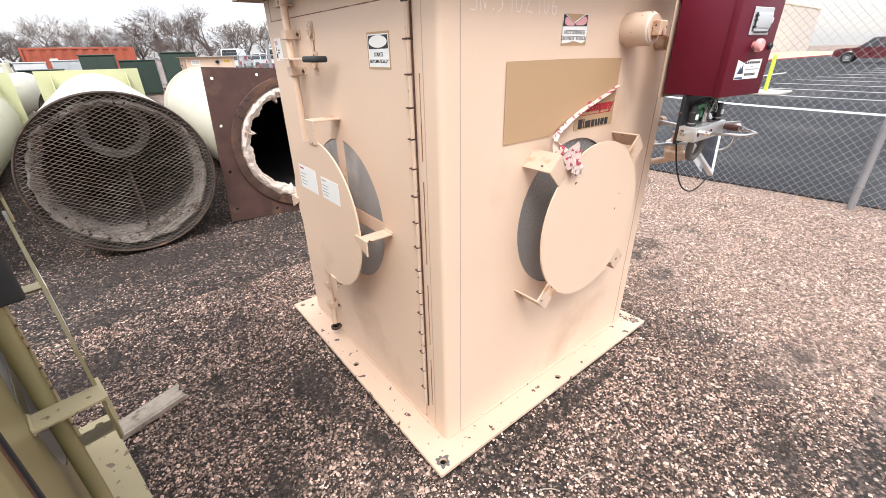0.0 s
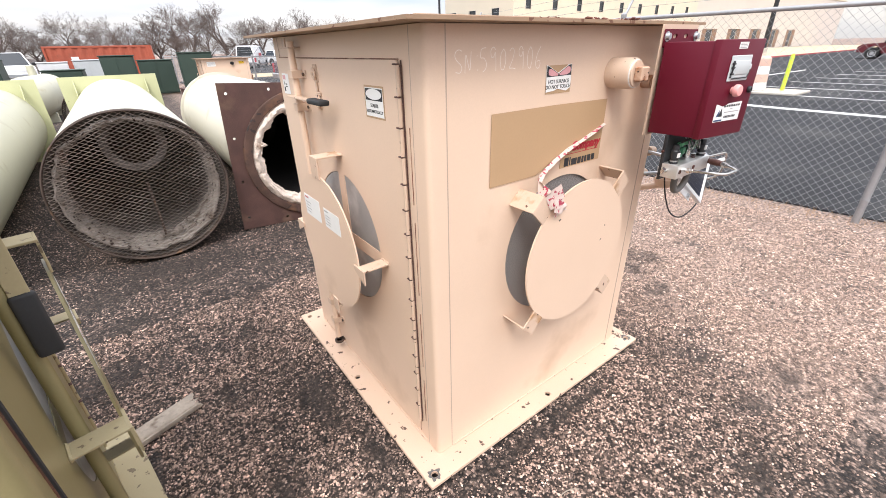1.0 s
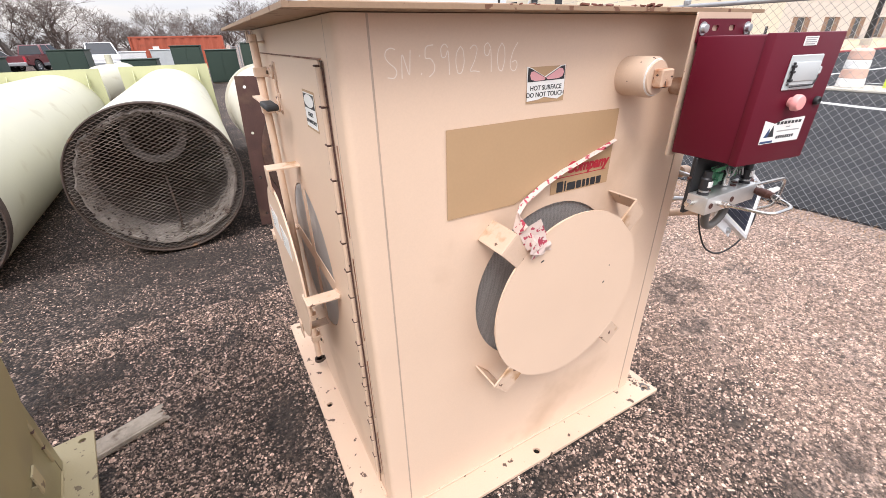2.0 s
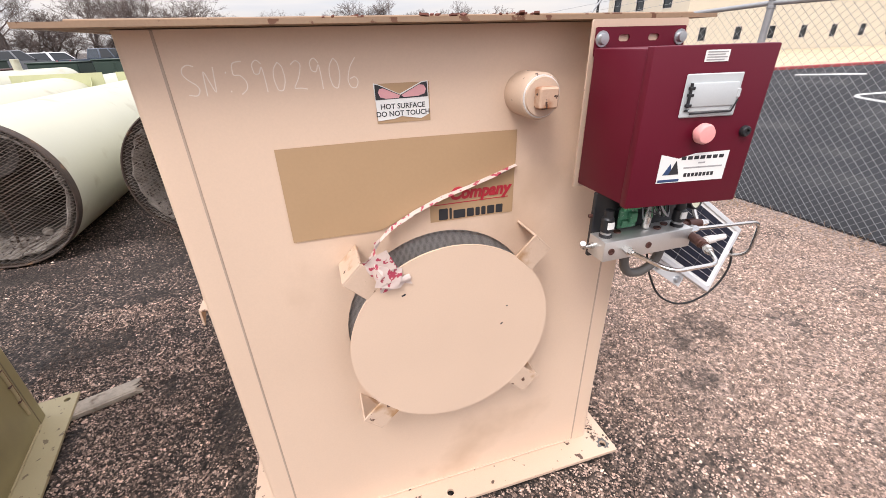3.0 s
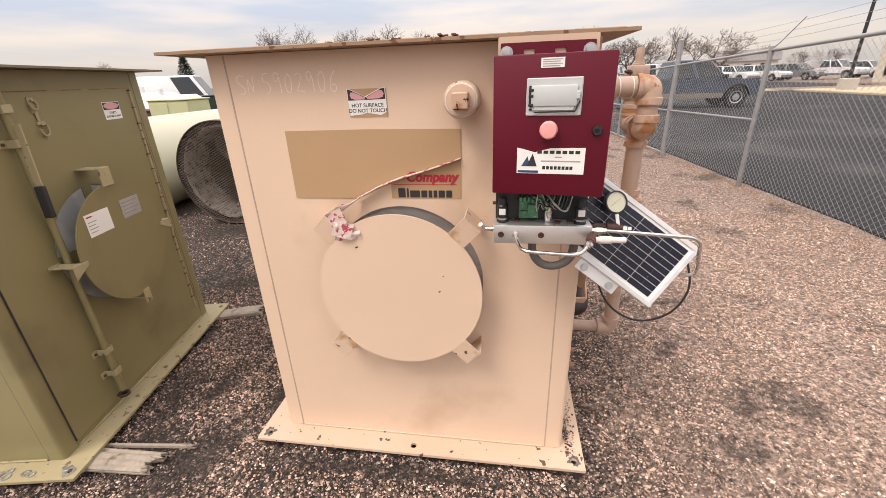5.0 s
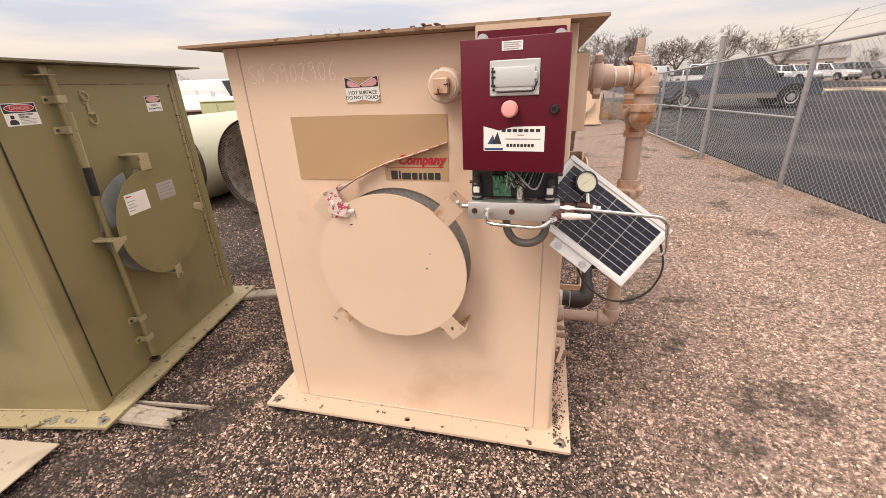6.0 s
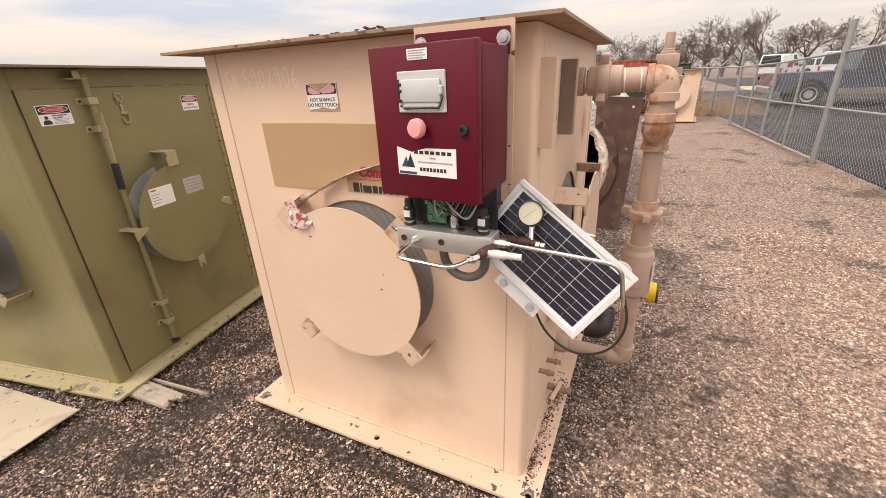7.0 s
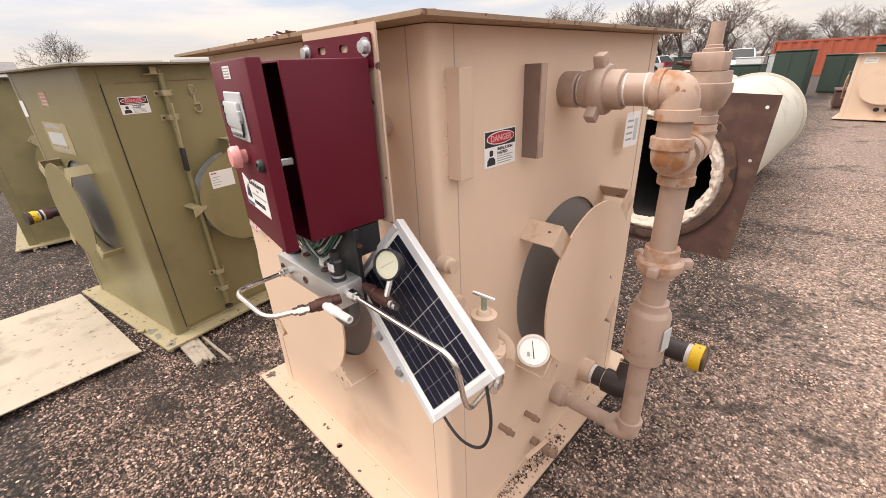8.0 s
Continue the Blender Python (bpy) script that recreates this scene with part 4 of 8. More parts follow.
                bm.faces.new(vs2)
        part("expanded_mesh", bm, EXPANDED, t, "rusty expanded-metal grille", 0)
    if flange_at:
        bm = sheet(bmesh.new(), rect(-0.69, -0.60, 0.69, 0.66), [ring(r - 0.02, 48)], 0.012, pose(0, flange_at, 0, 90))
        fl = part("flange", bm, YELLOWGREEN, t, "square yellow-green bolted flange plate")
        for x in (-0.5, 0.5):
            bm = sheet(bmesh.new(), [(0, 0), (0.16, 0), (0, 0.22)], (), 0.008, pose(x, flange_at - 0.013, r * 0.62, 0, 0, 0) @ pose(0, 0, 0, 90, 0, -90))
            part("gusset", bm, YELLOWGREEN, fl)
    return t


stack_tube("cream-painted steel stack lying on gravel, grilled sooty end", (-0.62, 3.08), 0, 0.605, 5.75, CREAM, True, 5.6)
stack_tube("cream-painted steel stack with grilled end beside another", (-2.17, 2.98), 1, 0.60, 5.75, CREAM, True, 5.6)
stack_tube("pale cream steel stack lying farther back", (-3.75, 3.05), 1.5, 0.60, 5.75, CREAM, True, 5.6)
for x, y, h in ((-0.95, 9.6, -3), (-2.6, 9.8, 2), (-4.3, 9.7, 2)):
    stack_tube("cream-painted steel stack behind the front row", (x, y), h, 0.55, 3.0, CREAM, True, None)


def insulated_duct():
    """A rusty square flange with a ragged wool-lined bore and a cream shell behind it."""
    m = pose(0.79, 3.21, 0.66, 0, 2.8, 0)
    t = thing("insulated_duct", "cream steel duct with rusty square flange and torn white insulation", "steel duct", m=m)
    holes = [ring(0.565, 56)] + [ring(0.013, 10, x, y) for x in (-0.66, 0.66) for y in (-0.55, -0.2, 0.2, 0.58)] + [ring(0.013, 10, x, y) for x in (-0.3, 0.3) for y in (0.61, -0.61)]
    part("flange", sheet(bmesh.new(), rect(-0.725, -0.665, 0.725, 0.665, 0.004, 2), holes, 0.014, pose(0, 0, 0, 90)), RUST, t, "rusty brown square flange plate with bolt holes")
    bm = lathe(bmesh.new(), (0, 0, 0), (0, 1, 0), [(-0.004, 0.612), (-0.020, 0.606), (-0.026, 0.575), (-0.022, 0.535), (0.10, 0.528), (0.10, 0.600)], 72)
    for f in [f for f in bm.faces if len(f.verts) > 4]:
        bm.faces.remove(f)
    for v in bm.verts:
        v.co.y += 0.008 * noise.noise((v.co.x * 9, 1.0, v.co.z * 9))
    part("collar", bm, COLLAR, t, "rusty welded collar")
    rng = random.Random(8)
    bm = bmesh.new()
    segs, rows = 240, 9
    lumps = []
    for k in range(segs):
        a = math.tau * k / segs
        c, s = math.cos(a), math.sin(a)
        v = 0.098 + 0.028 * noise.noise((c * 4, s * 4, 1)) + 0.014 * noise.noise((c * 12, s * 12, 2)) + 0.005 * noise.noise((c * 40, s * 40, 3)) + rng.uniform(-0.0015, 0.0015)
        tear = noise.noise((c * 9, s * 9, 6))
        lumps.append(v + (0.05 * (tear - 0.45) / 0.3 if tear > 0.45 else 0.0))
    grid = []
    for j in range(rows):
        w = j / (rows - 1)
        row = []
        for k in range(segs):
            a = math.tau * k / segs
            rad = 0.532 - w * lumps[k]
            y = -0.030 * math.sin(math.pi * min(1, w * 1.3)) + 0.014 * noise.noise((math.cos(a) * 9, math.sin(a) * 9, w * 4)) + 0.012 * noise.noise((math.cos(a) * 30, math.sin(a) * 30, w * 9)) + (0.05 if w > 0.9 else 0)
            row.append(bm.verts.new((rad * math.cos(a), y, rad * math.sin(a))))
        grid.append(row)
    for j in range(rows - 1):
        for k in range(segs):
            bm.faces.new((grid[j][k], grid[j][(k + 1) % segs], grid[j + 1][(k + 1) % segs], grid[j + 1][k]))
    part("insulation", bm, INSULATION, t, "torn white ceramic-wool insulation")
    bm = lathe(bmesh.new(), (0, 0, 0), (0, 1, 0), [(0.02, 0.49), (0.5, 0.50), (1.5, 0.50), (2.7, 0.48)], 48)
    for f in [f for f in bm.faces if len(f.verts) > 4 and f.calc_center_median().y < 0.5]:
        bm.faces.remove(f)
    part("lining", bm, DARKIN, t, "blackened inner lining")
    bm = lathe(bmesh.new(), (0, 0, 0), (0, 1, 0), [(0.0, 0.60), (0.0, 0.61), (3.9, 0.61), (3.9, 0.60)], 64)
    for f in [f for f in bm.faces if len(f.verts) > 4 and f.calc_center_median().y < 0.5]:
        bm.faces.remove(f)
    part("shell", bm, CREAM_WHITE, t)
    bm = lathe(bmesh.new(), (0, 0, 0), (0, 1, 0), [(3.86, 0.61), (3.86, 0.645), (3.91, 0.645), (3.91, 0.61)], 64)
    part("end_ring", bm, CREAM_WHITE, t)
    return t


insulated_duct()


# ---- chain-link fence ----
FENCE = pose(4.47, 2.24, 0, 0, 0, 4.4) @ pose(-FENCE_X, -2.24, 0)


def chain_fence():
    """Line posts, a pair of taller gate posts with two framed leaves between them, then line posts again."""
    f = thing("fence", "galvanised chain-link fence with rails and barbed wire", "fence", m=FENCE)
    posts = [2.24 + 2.62 * k for k in range(-6, 2)] + [7.36, 12.75] + [12.75 + 2.62 * k for k in range(1, 8)]
    gates = (7.36, 12.75)
    H = 1.86
    def fall(bm):
        """The fence grows lower beyond the second post."""
        for v in bm.verts:
            v.co.z *= 1 - 0.0235 * min(9.0, max(0.0, v.co.y - 2.24))
        return bm
    for y in posts:
        tall = y in gates
        top = H + (0.42 if tall else 0.0)
        r = 0.042 if tall else 0.03
        bm = cyl(bmesh.new(), (FENCE_X, y, -0.05), (FENCE_X, y, top), r, 16)
        lathe(bm, (FENCE_X, y, top), (FENCE_X, y, top + 0.05), [(0, r + 0.004), (0.03, r + 0.004), (0.045, 0.02), (0.05, 0.0)], 16)
        p = part("post", fall(bm), FENCE_STEEL, f)
        for z in (0.22, 0.75, 1.28) + ((0.98, 1.80) if tall else (1.795,)):
            part("tie_band", fall(lathe(bmesh.new(), (FENCE_X, y, z), (FENCE_X, y, 9), [(0, r + 0.001), (0.002, r + 0.005), (0.022, r + 0.005), (0.024, r + 0.001)], 14)), FENCE_STEEL, p)
        if not tall:
            bm = pipe(bmesh.new(), [(FENCE_X, y, H), (FENCE_X + 0.06, y, H + 0.06), (FENCE_X + 0.30, y, H + 0.36)], 0.014, 8)
            part("barbed_wire_arm", fall(bm), FENCE_STEEL, p)
    def bar(name, a, b, r):
        part(name, fall(cyl(bmesh.new(), (FENCE_X, *a), (FENCE_X, *b), r, 12)), FENCE_STEEL, f)
    for a, b in zip(posts, posts[1:]):
        gate = (a, b) == gates
        leaves = [(a + 0.06, (a + b) / 2 - 0.03), ((a + b) / 2 + 0.03, b - 0.06)] if gate else [(a, b)]
        for c, d in leaves:
            bar("top_rail", (c, H - 0.02), (d, H - 0.02), 0.021)
            if gate:
                bar("mid_rail", (c, 0.96), (d, 0.96), 0.019)
                bar("bottom_rail", (c, 0.07), (d, 0.07), 0.019)
                for y in (c, (c + d) / 2, d):
                    bar("gate_stile", (y, 0.05), (y, H), 0.022)
            elif 4 < a < 7:
                bar("mid_rail", (c, 0.96), (d, 0.96), 0.019)
        bm = bmesh.new()
        z0, z1, pitch, r = 0.03, H - 0.01, 0.074, 0.0016
        for sgn in (1, -1):
            x = FENCE_X + 0.036 + 0.002 * sgn
            c = a - (z1 - z0) if sgn > 0 else a
            while c < (b if sgn > 0 else b + (z1 - z0)):
                if sgn > 0:
                    ya, yb = max(a, c), min(b, c + (z1 - z0))
                    pa, pb = (x, ya, z0 + ya - c), (x, yb, z0 + yb - c)
                else:
                    ya, yb = min(b, c), max(a, c - (z1 - z0))
                    pa, pb = (x, ya, z0 + c - ya), (x, yb, z0 + c - yb)
                if abs(ya - yb) > 0.01:
                    pipe(bm, [pa, pb], r, 4)
                c += pitch
        part("chain_link_mesh", fall(bm), WIRE, f)
    part("gate_latch", box(bmesh.new(), (FENCE_X - 0.05, 10.01, 1.06), (FENCE_X + 0.03, 10.10, 1.16), 0.01), FENCE_STEEL, f)
    for k, (dx, dz) in enumerate(((0.12, 0.13), (0.20, 0.23), (0.285, 0.34))):
        bm = bmesh.new()
        span = posts[-1] - posts[0]
        pipe(bm, [(FENCE_X + dx, posts[0] + span * j / 27, H + dz - (0.02 if j % 2 else 0)) for j in range(28)], 0.0022, 4)
        y = posts[0]
        while y < posts[-1]:
            pipe(bm, [(FENCE_X + dx - 0.012, y, H + dz - 0.012), (FENCE_X + dx + 0.012, y + 0.01, H + dz + 0.012)], 0.0015, 3)
            y += 0.15
        part("barbed_wire", fall(bm), FENCE_STEEL, f)


chain_fence()


# ---- stickers and markings ----
def bars(name, parent, m, rows, mat, z=0.0018):
    """Lines of print too small to read, as plain bars: (u0, v0, u1, v1)."""
    bm = bmesh.new()
    for u0, v0, u1, v1 in rows:
        sheet(bm, rect(u0, v0, u1, v1), (), 0.0006, m @ pose(0, 0, z))
    return part(name, bm, mat, parent)


def oval(a, b, cx, cy, segs=28):
    return [(cx + a * math.cos(math.tau * k / segs), cy + b * math.sin(math.tau * k / segs)) for k in range(segs)]


def danger_sticker(unit, m, w=0.13, h=0.092):
    s = plate("warning_sticker", rect(0, 0, w, h, 0.003), WHITE, unit, m, 0.0010, 0.0012, "black, red and white warning sticker")
    plate("header", rect(0.003, 0.56 * h, w - 0.003, h - 0.003), INK, s, m, 0.0005, 0.0017)
    plate("oval_border", oval(w * 0.44, h * 0.175, w / 2, h * 0.775), WHITE, s, m, 0.0005, 0.0022)
    plate("oval", oval(w * 0.42, h * 0.150, w / 2, h * 0.775), RED_INK, s, m, 0.0005, 0.0027)
    letters("lettering", "DANGER", h * 0.23, m @ pose(w / 2, h * 0.70, 0.0030), PINK_INK, s, "CENTER", 0, 0.0003, 0.0006)
    letters("lettering", "INHALATION", h * 0.115, m @ pose(w * 0.40, h * 0.44, 0.0017), INK, s, "LEFT", 0, 0.0003, 0.0003)
    letters("lettering", "HAZARD", h * 0.115, m @ pose(w * 0.40, h * 0.325, 0.0017), INK, s, "LEFT", 0, 0.0003, 0.0003)
    bars("small_print", s, m, [(w * 0.40, h * (0.26 - 0.065 * k), w * (0.9 - 0.06 * (k % 2)), h * (0.285 - 0.065 * k)) for k in range(4)], INK_SOFT)
    bm = sheet(bmesh.new(), [(w * 0.08, h * 0.06), (w * 0.34, h * 0.06), (w * 0.33, h * 0.20), (w * 0.27, h * 0.28), (w * 0.15, h * 0.28), (w * 0.09, h * 0.20)], (), 0.0005, m @ pose(0, 0, 0.0017))
    sheet(bm, rect(w * 0.155, h * 0.31, w * 0.265, h * 0.47, 0.004), (), 0.0005, m @ pose(0, 0, 0.0017))
    part("symbol", bm, INK, s)
    return s


def starts_sticker(unit, m, w=0.115, h=0.088, faded=True):
    if faded:
        plate("sticker_residue", rect(-0.006, -0.006, w + 0.006, h + 0.006), PAPER, unit, m, 0.0006, 0.0008, "brown glue residue")
    s = plate("warning_sticker", rect(0, 0, w, h), WHITE, unit, m, 0.0010, 0.0014, "faded black and white warning sticker")
    plate("header", rect(0.003, 0.56 * h, w - 0.003, h - 0.003), INK, s, m, 0.0005, 0.0019)
    plate("oval", oval(w * 0.44, h * 0.185, w / 2, h * 0.775), WHITE if faded else PINK_INK, s, m, 0.0005, 0.0024)
    letters("lettering", "STARTS", h * 0.17, m @ pose(w / 2, h * 0.33, 0.0019), INK, s, "CENTER", 0, 0.0003, 0.0002)
    letters("lettering", "AUTOMATICALLY", h * 0.15, m @ pose(w / 2, h * 0.13, 0.0019), INK, s, "CENTER", 0, 0.0003, 0.0002)
    return s


def paper_tag(unit, m, w, h, mat=WHITE, red=True):
    s = plate("inventory_label", rect(0, 0, w, h), mat, unit, m, 0.0008, 0.0012, "white printed inventory label")
    bars("print", s, m, [(w * 0.06, h * (0.62 - 0.15 * k), w * (0.42 - 0.08 * (k % 2)), h * (0.66 - 0.15 * k)) for k in range(4)], INK_SOFT, 0.0016)
    bars("print", s, m, [(w * 0.06, h * 0.84, w * 0.30, h * 0.90)], RED_INK if red else INK_SOFT, 0.0016)
    return s


GLYPHS = {
    "S": [[(0.85, 0.92), (0.55, 1.0), (0.2, 0.9), (0.1, 0.7), (0.35, 0.55), (0.75, 0.4), (0.9, 0.2), (0.7, 0.02), (0.2, 0.08)]],
    "N": [[(0.05, 0.0), (0.12, 0.75), (0.6, 0.02), (0.72, 0.8)]],
    ":": [[(0.2, 0.68), (0.24, 0.72)], [(0.3, 0.08), (0.34, 0.12)]],
    "5": [[(0.75, 1.0), (0.15, 0.93), (0.12, 0.55), (0.5, 0.6), (0.85, 0.4), (0.8, 0.12), (0.4, 0.0)]],
    "9": [[(0.7, 0.85), (0.45, 1.0), (0.12, 0.85), (0.2, 0.58), (0.5, 0.55), (0.7, 0.85), (0.78, 0.4), (0.8, 0.0)]],
    "0": [[(0.5, 1.0), (0.2, 0.8), (0.12, 0.4), (0.3, 0.05), (0.6, 0.03), (0.85, 0.4), (0.75, 0.85), (0.5, 1.0)]],
    "2": [[(0.12, 0.85), (0.45, 1.0), (0.75, 0.85), (0.55, 0.45), (0.1, 0.05), (0.5, 0.08), (0.95, 0.02)]],
    "6": [[(0.75, 1.0), (0.35, 0.7), (0.12, 0.3), (0.3, 0.02), (0.65, 0.02), (0.85, 0.22), (0.65, 0.42), (0.3, 0.3)]],
}


def handwriting(name, text, m, height, step, mat, parent, r=0.0011):
    bm = bmesh.new()
    u = 0.0
    rng = random.Random(3)
    for ch in text:
        if ch in GLYPHS:
            h = height * rng.uniform(0.92, 1.06)
            for stroke in GLYPHS[ch]:
                pts = [(u + x * step * 0.86, y * h + rng.uniform(-0.002, 0.002), 0.0006) for x, y in stroke]
                pipe(bm, pts, r, 5, 0.012, 4, m @ Matrix.Diagonal((1, 1, 0.2, 1)))
        u += step * (0.42 if ch == ":" else 1)
    return part(name, bm, mat, parent, "hand-drawn white serial number")


FRONT, RIGHT, LEFT = FACES["front"], FACES["right"], FACES["left"]


def at_front(x, z, n=0.0):
    return FRONT @ pose(x - 0.6985, z, n)


def at_right(y, z, n=0.0):
    return RIGHT @ pose(y - 0.6875, z, n)


def at_left(y, z, n=0.0):
    return LEFT @ pose(0.6875 - y, z, n)


handwriting("serial_number", "SN:5902906", at_front(0.165, 1.522, -0.0012), 0.064, 0.0385, CHALK, MAIN, 0.0012)

# torn hot-surface notice
m = at_front(0.548, 1.446, -0.0010)
W, H = 0.131, 0.084
plate("sticker_residue", rect(0.003, -0.006, W + 0.002, H - 0.002), PAPER, MAIN, m, 0.0006, 0.0008, "brown glue residue")
hot = plate("warning_sticker", [(0.005, 0.0), (0.045, 0.003), (0.062, 0.008), (0.085, 0.004), (0.11, 0.0), (W, 0.010), (W - 0.002, H), (0.112, H - 0.002), (0.060, 0.058), (0.014, H - 0.004), (0.0, H)], WHITE, MAIN, m, 0.0012, 0.0022, "torn white warning sticker with pink oval")
plate("header", [(0.003, 0.047), (W - 0.003, 0.049), (W - 0.004, H - 0.002), (0.115, H - 0.003), (0.062, 0.0560), (0.012, H - 0.005), (0.003, H - 0.003)], INK, hot, m, 0.0005, 0.0027)
plate("oval_half", [(0.010, 0.063), (0.014, 0.053), (0.028, 0.049), (0.058, 0.0495), (0.061, 0.0550), (0.022, 0.072), (0.013, 0.071)], PINK_INK, hot, m, 0.0005, 0.0032)
plate("oval_half", [(0.064, 0.0550), (0.070, 0.0505), (0.105, 0.0515), (0.120, 0.056), (0.124, 0.066), (0.119, 0.075), (0.108, 0.0765)], PINK_INK, hot, m, 0.0005, 0.0032)
letters("lettering", "HOT SURFACE", 0.0165, m @ pose(W / 2 + 0.001, 0.026, 0.0026), INK, hot, "CENTER", 0, 0.0003, 0.0002)
letters("lettering", "DO NOT TOUCH", 0.0165, m @ pose(W / 2 + 0.001, 0.0095, 0.0026), INK, hot, "CENTER", 0, 0.0003, 0.0002)

# brown masking paper and the sign under its peeled corner
m = at_front(0.31, 1.166, -0.0010)
sign = plate("sign", [(0.36, 0.0), (0.605, 0.0), (0.607, 0.20), (0.36, 0.20)], PAPER, MAIN, m, 0.0008, 0.0012, "partly uncovered brown sign with red and dark print")
plate("masking_paper", [(0.0, 0.0), (0.225, 0.0), (0.270, 0.020), (0.335, 0.050), (0.45, 0.088), (0.607, 0.137), (0.607, 0.232), (0.3, 0.236), (0.0, 0.235)], PAPER, MAIN, m, 0.0009, 0.0026, "brown masking paper with a torn lower edge")
letters("lettering", "Company", 0.0470, m @ pose(0.592, 0.0605, 0.0030), RED_INK, sign, "RIGHT", 0.22, 0.0003, 0.0021, 0.97)
bars("underline", sign, m, [(0.37, 0.0475, 0.590, 0.0500)], RED_INK, 0.0018)
u = 0.384
for w, h in ((0.026, 0.033), (0.007, 0.033), (0.035, 0.025), (0.021, 0.025), (0.013, 0.025), (0.013, 0.025), (0.022, 0.025), (0.021, 0.025)):
    holes = []
    plate("brand_bar", rect(u, 0.0035, u + w, 0.0035 + h, 0.003), INK, sign, m, 0.0006, 0.0018, "", holes)
    u += w + 0.0046


def peeled_strip():
    """The rolled strip of film that hangs from the paper's torn edge down to the strap."""
    rng = random.Random(5)
    pts = [(0.915, 1.304, 0.003), (0.86, 1.285, 0.008), (0.78, 1.260, 0.010), (0.70, 1.236, 0.012), (0.62, 1.205, 0.014), (0.555, 1.172, 0.016), (0.520, 1.150, 0.035), (0.495, 1.140, 0.070), (0.490, 1.122, 0.112), (0.505, 1.098, 0.124)]
    bm = bmesh.new()
    rows = []
    for i, (x, z, n) in enumerate(pts):
        w = 0.003 + 0.006 * (i / 9) + rng.uniform(0, 0.002) + (0.016 if i > 6 else 0)
        row = []
        for k in range(6):
            a = k / 5 - 0.5
            row.append(bm.verts.new(FRONT @ Vector((x - 0.6985 + a * w * 0.7 + rng.uniform(-0.002, 0.002), z + a * w * 1.6, n + 0.010 * math.cos(a * 5) + rng.uniform(-0.004, 0.004)))))
        rows.append(row)
    for a, b in zip(rows, rows[1:]):
        for k in range(5):
            bm.faces.new((a[k], a[k + 1], b[k + 1], b[k]))
    strip = part("peeled_film", bm, FILM, MAIN, "crumpled translucent film strip with red print")
    bm = bmesh.new()
    for cx, cz, n, w, h, t in ((0.505, 1.128, 0.118, 0.070, 0.055, 25), (0.524, 1.090, 0.124, 0.065, 0.055, -20), (0.540, 1.066, 0.122, 0.085, 0.026, 6)):
        f = FRONT @ pose(cx - 0.6985, cz, n, rng.uniform(-25, 25), rng.uniform(-25, 25), t)
        grid = [[bm.verts.new(f @ Vector(((i / 5 - 0.5) * w, (j / 4 - 0.5) * h, 0.006 * noise.noise((i * 0.9 + cx * 50, j * 0.9, 0)) * 2 + rng.uniform(-0.002, 0.002)))) for i in range(6)] for j in range(5)]
        for j in range(4):
            for i in range(5):
                bm.faces.new((grid[j][i], grid[j][i + 1], grid[j + 1][i + 1], grid[j + 1][i]))
    part("film_scrap", bm, FILM, MAIN, "crumpled film scraps with red print", 80)


FILM = material("crumpled_film", (0.66, 0.53, 0.47), 0.42, vary=0.06, scale=12, fine=120, spots=(0.40, 0.05, 0.085), spot_scale=58, spot_at=0.560, bump=0.2)
peeled_strip()

# stickers on door and right side of the tan unit
starts_sticker(MAIN, at_left(0.395, 1.392, 0.006))
s = plate("warning_sticker", rect(0, 0, 0.085, 0.088), WHITE, MAIN, at_left(1.235, 1.408, 0.006), 0.001, 0.0012, "small white notice half behind the latch rod")
bars("print", s, at_left(1.235, 1.408, 0.006), [(0.008, 0.062, 0.045, 0.080)], PINK_INK, 0.0017)
bars("print", s, at_left(1.235, 1.408, 0.006), [(0.010, 0.010, 0.026, 0.030), (0.016, 0.038, 0.022, 0.056), (0.034, 0.04, 0.056, 0.045), (0.034, 0.03, 0.056, 0.035)], INK, 0.0017)
paper_tag(MAIN, at_left(0.885, 0.925, 0.110), 0.172, 0.097)
paper_tag(MAIN, at_left(0.667, 0.928, 0.110), 0.150, 0.084, WHITE, False)
danger_sticker(MAIN, at_right(0.229, 1.326, -0.0010))
for x, z, n, ang, ln in ((0.56, 1.021, 0.110, 20, 0.012), (0.845, 0.86, 0.110, 40, 0.009), (0.86, 0.92, 0.110, 30, 0.004)):
    bm = box(bmesh.new(), (-ln / 2, -0.0022, 0), (ln / 2, 0.0022, 0.0008), 0, at_front(x, z, n) @ pose(0, 0, 0, 0, 0, ang))
    part("paint_chip", bm, INK, MAIN)
bm = box(bmesh.new(), (-0.012, -0.002, 0), (0.012, 0.002, 0.0008), 0, at_right(0.86, 0.80, 0.110) @ pose(0, 0, 0, 0, 0, -50))
part("paint_chip", bm, INK, MAIN)

# channels welded on the right side
bm = box(bmesh.new(), (0, 0, -0.002), (0.005, 0.234, 0.040), 0.001, at_right(0.100, 1.330, 0))
box(bm, (0.0002, 0, 0.0355), (0.042, 0.234, 0.0405), 0.0015, at_right(0.100, 1.330, 0))
box(bm, (0.037, 0, -0.002), (0.042, 0.234, 0.0352), 0.001, at_right(0.100, 1.330, 0))
part("channel", bm, TAN_DUSTY, MAIN, "welded tan steel channel")
for z in (1.335, 1.385, 1.425, 1.525):
    bm = box(bmesh.new(), (-0.006, 0, 0), (0.004, 0.035, 0.006), 0.003, at_right(0.100, z, -0.003))
    part("weld_bead", bm, TAN_CHIPPED, MAIN)
